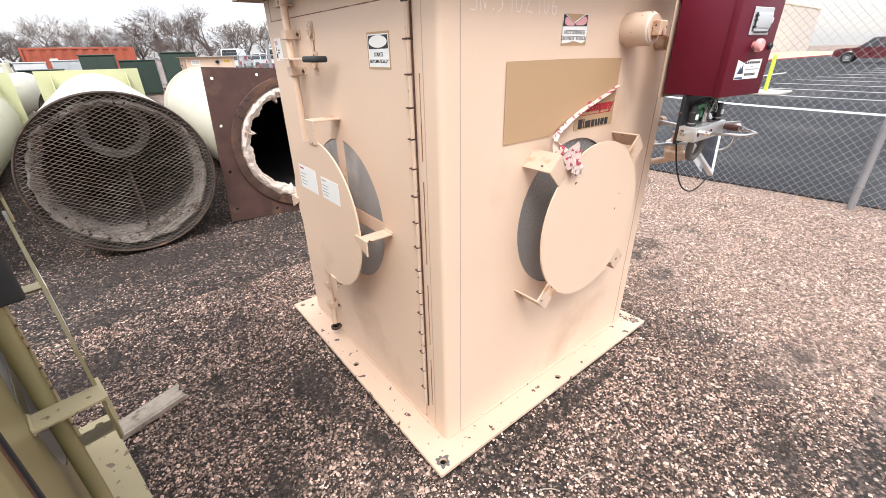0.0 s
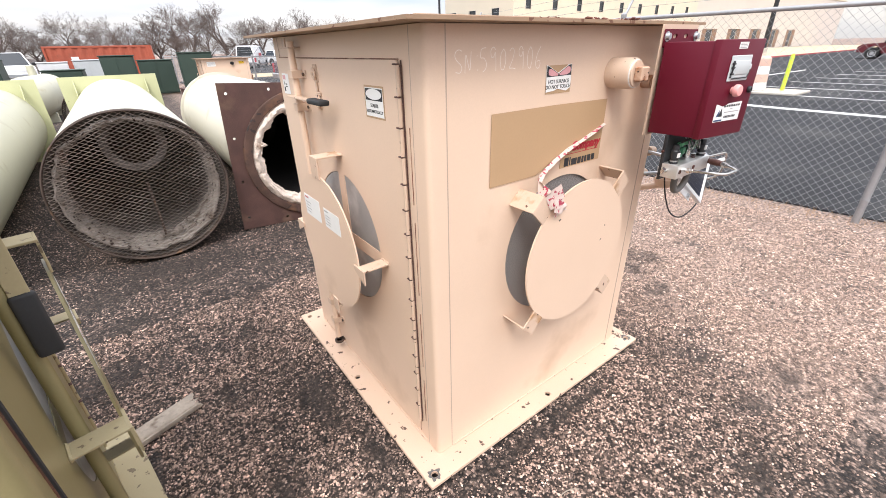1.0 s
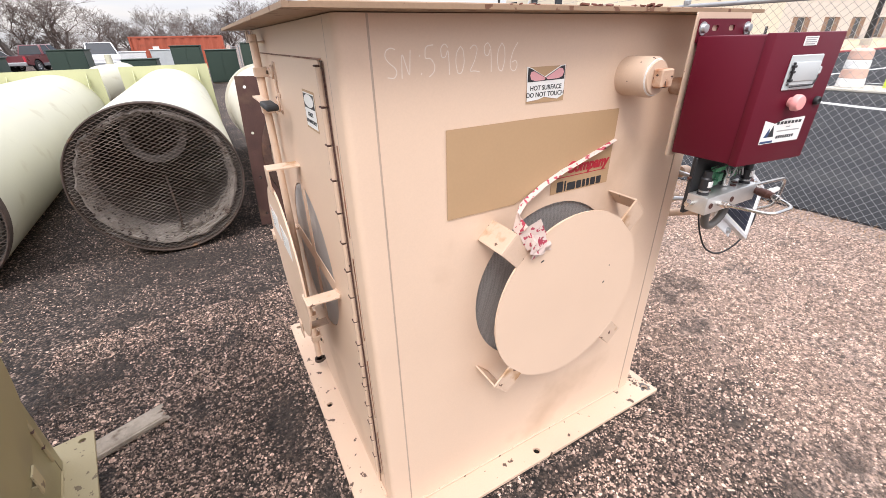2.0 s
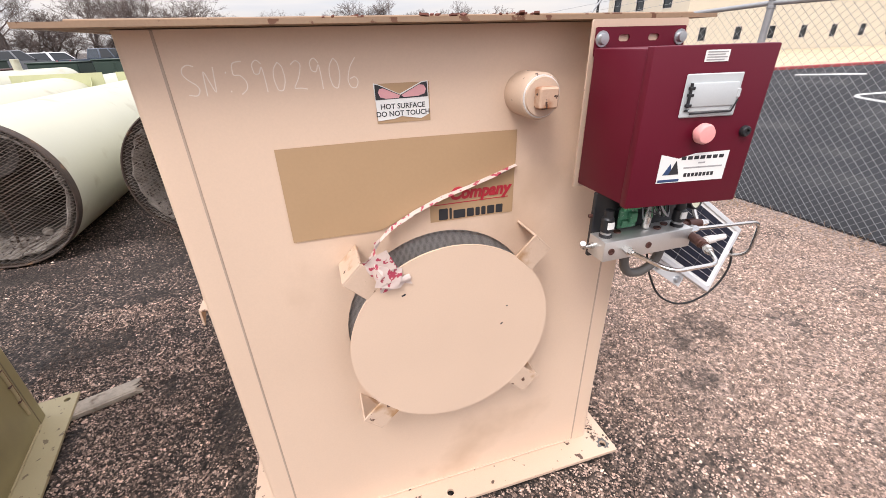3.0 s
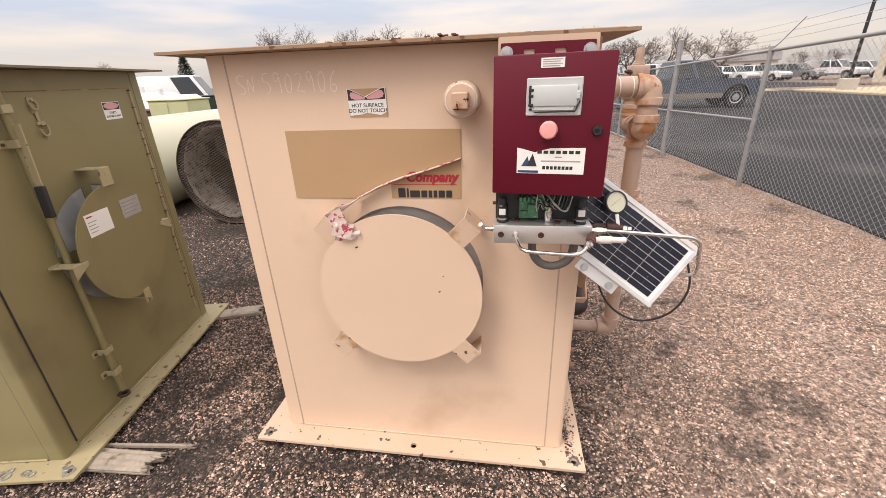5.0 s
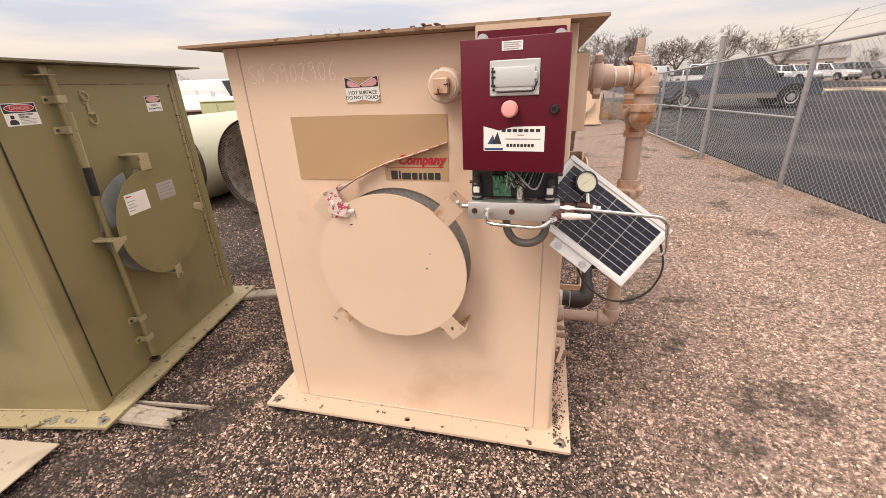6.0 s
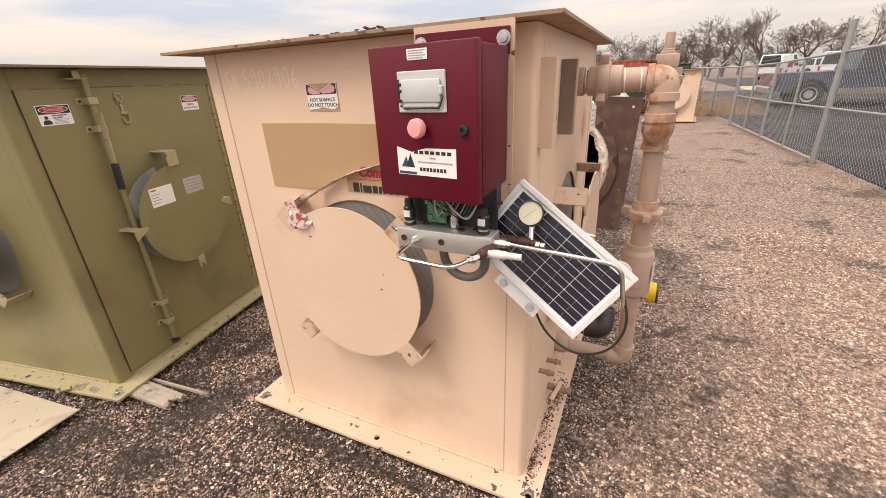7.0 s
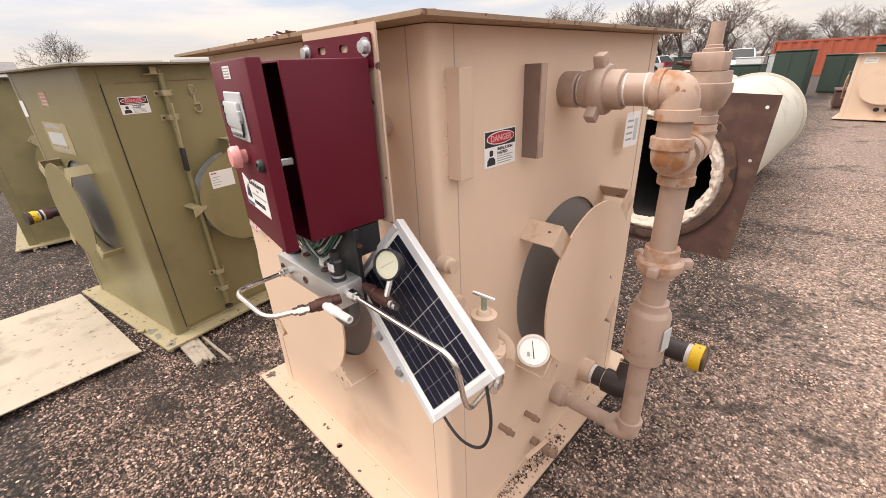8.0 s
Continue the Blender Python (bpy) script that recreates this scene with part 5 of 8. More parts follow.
bm = box(bmesh.new(), (0, 0, -0.002), (0.005, 0.234, 0.0450), 0.001, at_right(0.392, 1.330, 0))
angle = part("channel", bm, DULL_LEG, MAIN, "dark brown leg of a welded steel angle")
bm = box(bmesh.new(), (0.0002, 0, 0.0455), (0.026, 0.234, 0.0505), 0.001, at_right(0.392, 1.330, 0))
part("outer_leg", bm, TAN_PIPE, angle, "tan-painted outer leg")

# front plug and side nipple
bm = lathe(bmesh.new(), (0.930, 0.065, 1.488), (0.930, -0.2, 1.488), [(0, 0.0535), (0.090, 0.0535), (0.096, 0.050), (0.096, 0.046), (0.104, 0.044), (0.104, 0.0)], 36)
plug = part("pipe_coupling", bm, TAN_CHIPPED, MAIN, "tan threaded pipe coupling")
bm = box(bmesh.new(), (0.906, -0.070, 1.464), (0.954, -0.0385, 1.512), 0.004)
part("square_plug", bm, RUST_PLUG, plug, "rust-stained square pipe plug")
bm = lathe(bmesh.new(), (0.930, -0.0285, 1.488), (0.930, -0.1, 1.488), [(0, 0.0495), (0.0055, 0.0475), (0.0055, 0.0445), (0, 0.0445)], 36)
part("thread_tape", bm, TAPE, plug)
bm = lathe(bmesh.new(), (1.165, 0.065, 1.445), (1.165, -0.1, 1.445), [(0, 0.026), (0.042, 0.026), (0.045, 0.021), (0.062, 0.021), (0.064, 0.015), (0.122, 0.015)], 12)
part("conduit_nipple", bm, TAN_RUSTY, MAIN, "rusty conduit coupling behind the control box")

# flakes on the lid and damp dirt on the base plate
bm = bmesh.new()
rng = random.Random(11)
for k in range(75):
    x, y = rng.uniform(0.45, 0.95), rng.uniform(-0.02, 0.06) ** 1 + rng.random() ** 3 * 0.25
    s = rng.uniform(0.003, 0.010)
    box(bm, (-s, -s * 0.6, -0.001), (s, s * 0.6, 0.001 + s * 0.2), 0, pose(x, y, 1.6600, rng.uniform(-18, 18), rng.uniform(-18, 18), rng.uniform(0, 180)))
solo("rust_flakes", bm, FLAKE, "red-brown rust flakes heaped on the steel lid", "debris", kind="stuff", smooth=0)

for x, y in ((0.0, 0.0), (1.375, 0.0)):
    worn = [(x + (px - x) * (0.75 + 0.5 * noise.noise((px * 60, py * 60, 2))), y + (py - y) * (0.75 + 0.5 * noise.noise((px * 60, py * 60, 2)))) for px, py in ring(0.032, 40, x, y)]
    plate("bare_ring", worn, CONDUIT, MAIN, pose(0, 0, 0.0494), 0.0008, 0.001, "bare grey steel round a bolt hole", [ring(0.0145, 16, x, y)])

# timber shims under the base plates
def timber(label, m, size, seed):
    """A split length of timber: ridged along the grain, checked at its end."""
    bm = bmesh.new()
    rng = random.Random(seed)
    lx, ly, lz = size
    k, sides = 18, 44
    ridge = [rng.uniform(-0.05, 0.03) - (0.10 if rng.random() < 0.16 else 0.0) for _ in range(sides)]
    ends = [rng.uniform(-0.035, 0.015) for _ in range(sides)]
    rings = []
    for i in range(k + 1):
        x = lx * i / k
        row = []
        for j in range(sides):
            a = math.tau * j / sides
            c, q = math.cos(a), math.sin(a)
            e = (abs(c) ** 5 + abs(q) ** 5) ** -0.2 * (1 + ridge[j] + 0.02 * noise.noise((x * 9, j * 0.4, seed)))
            row.append(bm.verts.new((x + (ends[j] if i == k else 0.0), ly / 2 * c * e, lz / 2 * (1 + q * min(e, 1.15)) + 0.002)))
        rings.append(row)
    for a, b in zip(rings, rings[1:]):
        n = len(a)
        for j in range(n):
            bm.faces.new((a[j], a[(j + 1) % n], b[(j + 1) % n], b[j]))
    for row, sgn in ((rings[0], 0.0), (rings[-1], -0.02)):
        hub = bm.verts.new((row[0].co.x + sgn, 0, lz / 2))
        for j in range(len(row)):
            bm.faces.new((row[j], row[(j + 1) % len(row)], hub))
    return solo("timber_block", bm, TIMBER, label, "timber", "timber blocks", m=m, smooth=50)


timber("weathered grey split timber under the olive unit", pose(-1.45, 0.80, -0.002, 0, 0, 21), (0.80, 0.105, 0.036), 1)
timber("cracked pale timber block under the olive unit corner", pose(-1.25, -0.25, -0.002, 0, 0, 3), (0.80, 0.095, 0.036), 2)
timber("splintered thin timber offcut on a block", pose(-0.95, -0.186, -0.002, 0, 0, 2), (0.52, 0.034, 0.034), 3)
timber("thin pale timber splinter lying beside a block", pose(-0.98, -0.158, -0.001, 0, 0, 6), (0.64, 0.014, 0.020), 9)
timber("small timber shim under the tan base plate", pose(0.08, 0.05, -0.002, 0, 0, 6), (0.55, 0.09, 0.036), 4)
timber("small timber shim under the tan base plate", pose(0.75, 1.30, -0.002, 0, 0, 2), (0.60, 0.09, 0.036), 5)
timber("weathered timber under the olive unit", pose(-2.35, -0.25, -0.002, 0, 0, 80), (0.70, 0.10, 0.038), 6)
for dx, dy in ((-5.1, -0.82), (-5.1, 0.40)):
    timber("dark timber skid under the far olive unit", pose(dx, dy, -0.002, 0, 0, 2), (1.35, 0.11, 0.036), 7 + int(dy > 0))

# flat steel sheet on the gravel
bm = sheet(bmesh.new(), rect(-1.25, -1.35, 0, 0), (), 0.006, pose(0, 0, 0))
solo("steel_sheet", bm, material("pale_sheet_paint", (0.44, 0.375, 0.285), 0.5, vary=0.10, scale=3, fine=140, stain=(0.30, 0.245, 0.18), stain_at=0.52, stain_scale=4.5, spots=(0.22, 0.17, 0.125), spot_scale=22, spot_at=0.64, bump=0.1),
     "pale painted steel sheet lying on the gravel", "steel sheet", m=pose(-0.845, -0.450, 0.040, -1.0, 0.6, 7.5))

# stickers on the olive unit (its own axes)
danger_sticker(UNIT2, LEFT @ pose(0.6875 - 1.192, 1.406, 0.006), 0.14, 0.088)
starts_sticker(UNIT2, LEFT @ pose(0.6875 - 0.414, 1.413, 0.006), 0.122, 0.086, False)
paper_tag(UNIT2, LEFT @ pose(0.6875 - 0.888, 0.933, 0.110), 0.148, 0.105)
s = plate("inventory_label", rect(0, 0, 0.135, 0.095), ALU, UNIT2, LEFT @ pose(0.6875 - 0.658, 0.950, 0.110), 0.0008, 0.0012, "dull metal data plate")
bars("print", s, LEFT @ pose(0.6875 - 0.658, 0.950, 0.110), [(0.01, 0.075 - 0.018 * k, 0.12 - 0.02 * (k % 2), 0.080 - 0.018 * k) for k in range(4)], INK_SOFT, 0.0016)
REAR = FACES["rear"]
m = REAR @ pose(0.6985 - 1.00, 1.175, -0.0010)
s = plate("data_plate", rect(0, 0, 0.42, 0.185), OLIVE_PALE, UNIT2, m, 0.0012, 0.0014, "pale painted-over data plate with faded print")
bars("print", s, m, [(0.03, 0.150, 0.30, 0.162), (0.05, 0.165, 0.22, 0.174), (0.03, 0.02, 0.32, 0.030)], INK_SOFT, 0.0018)
bars("print", s, m, [(0.04, 0.05, 0.31, 0.125)], GREYPLASTIC, 0.0018)
m = REAR @ pose(0.6985 - 0.85, 1.45, -0.0010)
s = plate("warning_sticker", rect(0, 0, 0.14, 0.09), OLIVE_PALE, UNIT2, m, 0.001, 0.0012, "sun-bleached pinkish sticker")
bars("print", s, m, [(0.02, 0.07 - 0.02 * k, 0.12, 0.08 - 0.02 * k) for k in range(4)], PINK_INK, 0.0016)
s = plate("warning_sticker", rect(0, 0, 0.085, 0.10), WHITE, UNIT2, REAR @ pose(0.6985 - 1.30, 1.385, 0.001), 0.001, 0.0012, "small white sticker")

# washers and nuts lying on the olive base plate
def washer(m, r=0.018):
    bm = lathe(bmesh.new(), (0, 0, 0), (0, 0, 1), [(0, r * 0.55), (0, r), (0.003, r), (0.003, r * 0.55), (0, r * 0.55)], 18)
    for f in [f for f in bm.faces if len(f.verts) > 4]:
        bm.faces.remove(f)
    return solo("washer", bm, STEEL, "loose steel washer on the olive base plate", "washer", "washers", m=m)


O2 = OL2 @ pose(0, 1.375, 0.0505)
for x, y, t, r in ((0.005, 0.005, 0, 0.024), (0.03, -0.02, 20, 0.018), (0.16, 0.01, 0, 0.016), (0.19, 0.0, 8, 0.017), (0.26, 0.015, 0, 0.018), (0.30, 0.0, 12, 0.016), (0.27, -0.015, 0, 0.015)):
    washer(O2 @ pose(x, y, 0, t, 0, 30 * x), r)
bm = cyl(bmesh.new(), (0, 0, 0), (0.055, 0, 0), 0.011, 12, 0.002)
cyl(bm, (0.046, 0, 0), (0.062, 0, 0), 0.018, 6, 0.002)
solo("bolt", bm, OLIVE_PALE, "loose olive-painted bolt on the base plate", "bolt", m=O2 @ pose(0.30, 0.03, 0.013, 0, 0, 40))
bm = pipe(bmesh.new(), [(0, 0, 0.001), (0.03, 0.006, 0.002), (0.06, 0.004, 0.003), (0.085, -0.006, 0.001)], 0.0022, 5, 0.01)
for k in range(4):
    solo("wood_splinter", bm.copy(), TIMBER, "pale wood splinter lying on gravel", "wood splinter", "splinters", m=pose((-1.2, 0.35, 0.20, -1.0)[k], (1.9, -0.35, -0.28, -0.55)[k], 0.008, 2, 0, (24, -15, -35, 60)[k]))
bm.free()


# ---- control box on the front ----
def control_box():
    t = thing("control_panel", "burgundy steel control box with door ajar on tan unit", "control box")
    # mounting plate, struts and flange
    part("mount_plate", sheet(bmesh.new(), rect(1.036, 1.258, 1.300, 1.646, 0.004, 2), (), 0.005, basis((0, -0.048, 0), (1, 0, 0), (0, 0, 1))), TAN_CHIPPED, t, "tan steel mounting plate")
    slots = [rect(x, 1.600, x + 0.030, 1.614, 0.006) for x in (1.104, 1.186)]
    part("flange", sheet(bmesh.new(), rect(1.043, 1.57, 1.291, 1.630, 0.003, 2), slots, 0.004, basis((0, -0.054, 0), (1, 0, 0), (0, 0, 1))), BURGUNDY, t)
    for x in (1.059, 1.276):
        bm = lathe(bmesh.new(), (x, -0.054, 1.606), (x, -0.08, 1.606), [(0, 0.017), (0.003, 0.017), (0.003, 0.012), (0.012, 0.011), (0.013, 0.0)], 12)
        part("bolt", bm, STEEL, t)
    # body: five walls of sheet steel
    x0, x1, y0, y1, z0, z1 = 1.038, 1.290, -0.235, -0.060, 1.272, 1.588
    bm = box(bmesh.new(), (x0, y0, z0), (x1, y1, z1), 0.004, segs=2)
    bm.faces.ensure_lookup_table()
    front = min(bm.faces, key=lambda f: f.calc_center_median().y)
    got = bmesh.ops.inset_region(bm, faces=[front], thickness=0.006)
    bmesh.ops.translate(bm, vec=(0, 0.15, 0), verts=front.verts)
    part("body", bm, BURGUNDY, t)
    bm = box(bmesh.new(), (x0 + 0.02, -0.086, z0 + 0.02), (x1 - 0.02, -0.083, z1 - 0.02))
    part("inner_panel", bm, BLACK, t)
    # door, hinged on its left edge and a little open
    D = basis((1.031, -0.253, 1.270), (0.266, -0.037, 0), (0, 0, 1))
    w, h = 0.2686, 0.322
    bm = box(bmesh.new(), (0, 0, -0.024), (w, h, 0.0), 0.003, D, 2)
    door = part("door", bm, BURGUNDY, t, "burgundy steel door slightly open")
    cx = lambda u: u * w
    cv = lambda v: h * (1 - v)
    plate("notice", rect(cx(.400), cv(.092), cx(.590), cv(.028)), WHITE, door, D, 0.0008, 0.0012, "small grey printed notice")
    bars("notice_print", door, D, [(cx(.415), cv(.042 + .014 * k), cx(.575 - .02 * (k % 2)), cv(.036 + .014 * k)) for k in range(4)], INK_SOFT)
    bm = box(bmesh.new(), (cx(.290), cv(.410), 0.0), (cx(.750), cv(.155), 0.004), 0.002, D)
    box(bm, (cx(.318), cv(.345), 0.0038), (cx(.712), cv(.205), 0.0105), 0.003, D, 2)
    box(bm, (cx(.34), cv(.375), 0.004), (cx(.690), cv(.342), 0.0075), 0.0015, D)
    cover = part("switch_cover", bm, GREYPLASTIC, door, "pale grey hinged plastic cover")
    bm = box(bmesh.new(), (cx(.700), cv(.30), 0.004), (cx(.735), cv(.245), 0.012), 0.002, D)
    part("cover_clip", bm, GREYPLASTIC, door)
    bm = cyl(bmesh.new(), (cx(.325), cv(.345), 0.009), (cx(.325), cv(.205), 0.009), 0.0030, 8, 0, D)
    for v in (.225, .265, .325):
        box(bm, (cx(.312), cv(v + .018), 0.0045), (cx(.352), cv(v), 0.0125), 0.001, D)
    cyl(bm, (cx(.36), cv(.385), 0.008), (cx(.70), cv(.380), 0.008), 0.0016, 6, 0, D)
    cyl(bm, (cx(.70), cv(.380), 0.008), (cx(.735), cv(.310), 0.008), 0.0016, 6, 0, D)
    box(bm, (cx(.315), cv(.372), 0.0042), (cx(.69), cv(.360), 0.0072), 0.001, D)
    part("cover_hinge", bm, BLACK, door)
    bm = lathe(bmesh.new(), (cx(.495), cv(.505), 0.0), (cx(.495), cv(.505), 1), [(0, 0.012), (0.012, 0.012), (0.012, 0.0205), (0.022, 0.0205), (0.028, 0.017), (0.030, 0.0)], 28, D)
    part("push_button", bm, PINKPLASTIC, door, "sun-faded pink mushroom button")
    bm = lathe(bmesh.new(), (cx(.895), cv(.515), 0.0), (cx(.895), cv(.515), 1), [(0, 0.0115), (0.006, 0.0115), (0.010, 0.009), (0.010, 0.005), (0.006, 0.004), (0.006, 0)], 20, D)
    part("lock", bm, BLACK, door, "black round quarter-turn lock")
    bm = box(bmesh.new(), (cx(.885), cv(.535), -0.052), (cx(.905), cv(.495), -0.024), 0.002, D)
    part("lock_tongue", bm, STEEL, door)
    lab = [(cx(0.2270), cv(0.831)), (cx(0.8170), cv(0.831)), (cx(0.8170), cv(0.636)), (cx(0.5220), cv(0.641)), (cx(0.3820), cv(0.671)), (cx(0.2920), cv(0.651)), (cx(0.2270), cv(0.638))]
    plate("label", lab, WHITE, door, D, 0.001, 0.0014, "torn white maker's label with dark triangles")
    plate("label_mark", [(cx(0.2670), cv(0.776)), (cx(0.3470), cv(0.776)), (cx(0.3220), cv(0.701))], BLUE_INK, door, D, 0.0004, 0.0019)
    plate("label_mark", [(cx(0.3170), cv(0.776)), (cx(0.4070), cv(0.776)), (cx(0.3670), cv(0.681))], INK, door, D, 0.0004, 0.0021)
    bars("label_band", door, D, [(cx(0.2370), cv(0.826), cx(0.4220), cv(0.808))], BLUE_INK)
    bars("label_print", door, D, [(cx(0.4070 + .0545 * k), cv(0.681), cx(0.4470 + .0545 * k), cv(0.658)) for k in range(7)], INK)
    bars("label_print", door, D, [(cx(0.4420), cv(0.741), cx(0.7820), cv(0.731)), (cx(0.5620), cv(0.711), cx(0.6220), cv(0.701))], INK_SOFT)
    bars("label_print", door, D, [(cx(0.4570 + .034 * k), cv(0.798), cx(0.4820 + .034 * k), cv(0.773)) for k in range(8)], INK)
    return t


control_box()


# ---- valve manifold under the control box ----
def manifold():
    t = thing("valve_manifold", "milled aluminium valve block with solenoids and steel tubing", "valve manifold")
    bm = box(bmesh.new(), (1.038, -0.1445, 1.098), (1.292, -0.1320, 1.271), 0.002)
    box(bm, (1.20, -0.1315, 1.20), (1.28, -0.07, 1.271), 0.004)
    part("back_bracket", bm, BLACK, t, "black steel bracket")
    for x, z in ((1.033, 1.21), (1.296, 1.235)):
        bm = cyl(bmesh.new(), (x - 0.004, -0.138, z), (x + 0.008, -0.138, z), 0.005, 8, 0.001)
        part("bracket_bolt", bm, BROWNFIT, t)
    bm = box(bmesh.new(), (1.034, -0.208, 1.112), (1.300, -0.145, 1.166), 0.003, segs=2)
    block = part("valve_block", bm, ALU, t)
    for x in (1.055, 1.165):
        bm = lathe(bmesh.new(), (x, -0.2075, 1.139), (x, -0.3, 1.139), [(0, 0.0085), (0.003, 0.0085), (0.003, 0.005), (0.001, 0.004), (0.001, 0)], 14)
        part("port_plug", bm, BROWNFIT, block)
    for x, y in ((1.10, -0.165), (1.21, -0.180), (1.245, -0.165)):
        bm = lathe(bmesh.new(), (x, y, 1.166), (x, y, 2), [(0, 0.009), (0.004, 0.009), (0.004, 0.004), (0.002, 0)], 14)
        part("port_plug", bm, BROWNFIT, block)
    bm = lathe(bmesh.new(), (1.036, -0.165, 1.14), (1.0, -0.165, 1.14), [(0, 0.008), (0.012, 0.008), (0.012, 0.0065), (0.030, 0.0065)], 12)
    pipe(bm, [(1.006, -0.165, 1.14), (1.000, -0.168, 1.146), (0.996, -0.175, 1.156)], 0.0072, 8)
    part("vent_fitting", bm, BRIGHT, t)
    for x, y, hh in ((1.058, -0.175, 0.070), (1.270, -0.182, 0.066)):
        bm = lathe(bmesh.new(), (x, y, 1.166), (x, y, 2), [(0, 0.016), (0.006, 0.016), (0.008, 0.012), (0.014, 0.012), (0.016, 0.0155), (hh - 0.022, 0.0155), (hh - 0.018, 0.012), (hh, 0.011), (hh, 0)], 20)
        s = part("solenoid", bm, BLACK, t, "black cylindrical solenoid valve")
        bm = lathe(bmesh.new(), (x, y, 1.166), (x, y, 2), [(0.008, 0.0135), (0.013, 0.0135)], 20)
        part("band", bm, STEEL, s)
        bm = box(bmesh.new(), (x - 0.009, y - 0.0166, 1.190), (x + 0.009, y - 0.0115, 1.208), 0.001)
        part("label", bm, WHITE, s)
    bm = box(bmesh.new(), (1.104, -0.160, 1.172), (1.158, -0.154, 1.224), 0.001)
    box(bm, (1.108, -0.170, 1.182), (1.124, -0.1605, 1.196), 0.001)
    box(bm, (1.128, -0.173, 1.190), (1.148, -0.1605, 1.216), 0.001)
    part("circuit_board", bm, PCB, t, "green circuit board")
    for k in range(5):
        bm = box(bmesh.new(), (1.104 + 0.011 * k, -0.172, 1.2245), (1.112 + 0.011 * k, -0.155, 1.236), 0.001)
        part("terminal", bm, GREENTERM, t)
    bm = lathe(bmesh.new(), (1.185, -0.165, 1.168), (1.185, -0.165, 2), [(0, 0.012), (0.03, 0.012), (0.03, 0.010), (0.055, 0.010), (0.055, 0)], 16)
    part("sensor", bm, BRIGHT, t)
    rng = random.Random(6)
    for k in range(14):
        x0, x1 = rng.uniform(1.08, 1.17), rng.uniform(1.15, 1.25)
        pts = [(x0, -0.155, 1.225), (x0 + 0.01, -0.19 - 0.02 * rng.random(), 1.262), ((x0 + x1) / 2, -0.20, 1.225 + 0.03 * rng.random()), (x1, -0.19, 1.190 + 0.02 * rng.random()), (x1 + 0.02, -0.15, 1.25)]
        bm = pipe(bmesh.new(), pts, 0.0018, 6, 0.03, 5)
        part("wire", bm, (WIREGREY, WIREGREEN, BLACK, WIREGREY, BLACK, WIREGREY, WIREGREEN)[k % 7], t)
    # left tubing loop
    bm = lathe(bmesh.new(), (1.095, -0.207, 1.141), (1.095, -0.3, 1.142), [(0, 0.009), (0.010, 0.009), (0.010, 0.011), (0.022, 0.011), (0.022, 0.008), (0.03, 0.008)], 6)
    part("compression_nut", bm, BRIGHT, t)
    bm = pipe(bmesh.new(), [(1.095, -0.230, 1.141), (1.109, -0.343, 1.146), (1.250, -0.337, 1.136), (1.281, -0.275, 1.141)], 0.0052, 10, 0.03, 6)
    part("tube_loop", bm, BRIGHT, t, "bent stainless tube")
    bm = lathe(bmesh.new(), (1.272, -0.293, 1.1395), (1.300, -0.235, 1.141), [(0, 0.008), (0.010, 0.008), (0.010, 0.011), (0.022, 0.011), (0.022, 0.009), (0.032, 0.009)], 6)
    part("compression_nut", bm, BRIGHT, t)
    bm = lathe(bmesh.new(), (1.286, -0.264, 1.141), (1.306, -0.19, 1.142), [(0, 0.011), (0.012, 0.011), (0.014, 0.013), (0.044, 0.013), (0.046, 0.011), (0.062, 0.011)], 14)
    part("tee", bm, BROWNFIT, t, "brown brass tee")
    bm = lathe(bmesh.new(), (1.293, -0.240, 1.141), (1.40, -0.232, 1.138), [(0, 0.008), (0.020, 0.008), (0.020, 0.0105), (0.050, 0.0105), (0.054, 0.0085), (0.088, 0.0078), (0.088, 0.005), (0.076, 0.004)], 14)
    part("filter_fitting", bm, TAPE, t, "white filter fitting")
    # long tube to the regulator
    bm = lathe(bmesh.new(), (1.300, -0.186, 1.148), (1.40, -0.180, 1.145), [(0, 0.009), (0.012, 0.009), (0.012, 0.012), (0.030, 0.012), (0.030, 0.009), (0.040, 0.009)], 6)
    part("compression_nut", bm, BRIGHT, t)
    bm = pipe(bmesh.new(), [(1.33, -0.184, 1.147), (1.592, -0.172, 1.124), (1.606, -0.160, 1.005), (1.560, -0.03, 0.955)], 0.0052, 10, 0.035, 6)
    part("long_tube", bm, BRIGHT, t, "bent stainless tube to the regulator")
    # gauge and its tee
    bm = lathe(bmesh.new(), (1.298, -0.140, 1.142), (1.44, -0.150, 1.140), [(0, 0.009), (0.018, 0.009), (0.018, 0.0125), (0.040, 0.0125), (0.043, 0.010), (0.050, 0.010), (0.053, 0.015), (0.082, 0.015), (0.085, 0.011), (0.096, 0.011), (0.096, 0.008), (0.108, 0.008), (0.108, 0.0)], 14)
    part("tee", bm, BROWNFIT, t, "brown brass tee")
    bm = lathe(bmesh.new(), (1.394, -0.147, 1.140), (1.46, -0.152, 1.139), [(0, 0.010), (0.010, 0.010), (0.010, 0.008), (0.022, 0.008)], 6)
    part("compression_nut", bm, BRIGHT, t)
    face = Vector((0.26, -0.90, 0.34)).normalized()
    c = Vector((1.372, -0.127, 1.211))
    pipe_bm = pipe(bmesh.new(), [(1.380, -0.145, 1.148), (1.377, -0.130, 1.175), c - face * 0.012], 0.007, 8)
    part("gauge_stem", pipe_bm, BRIGHT, t)
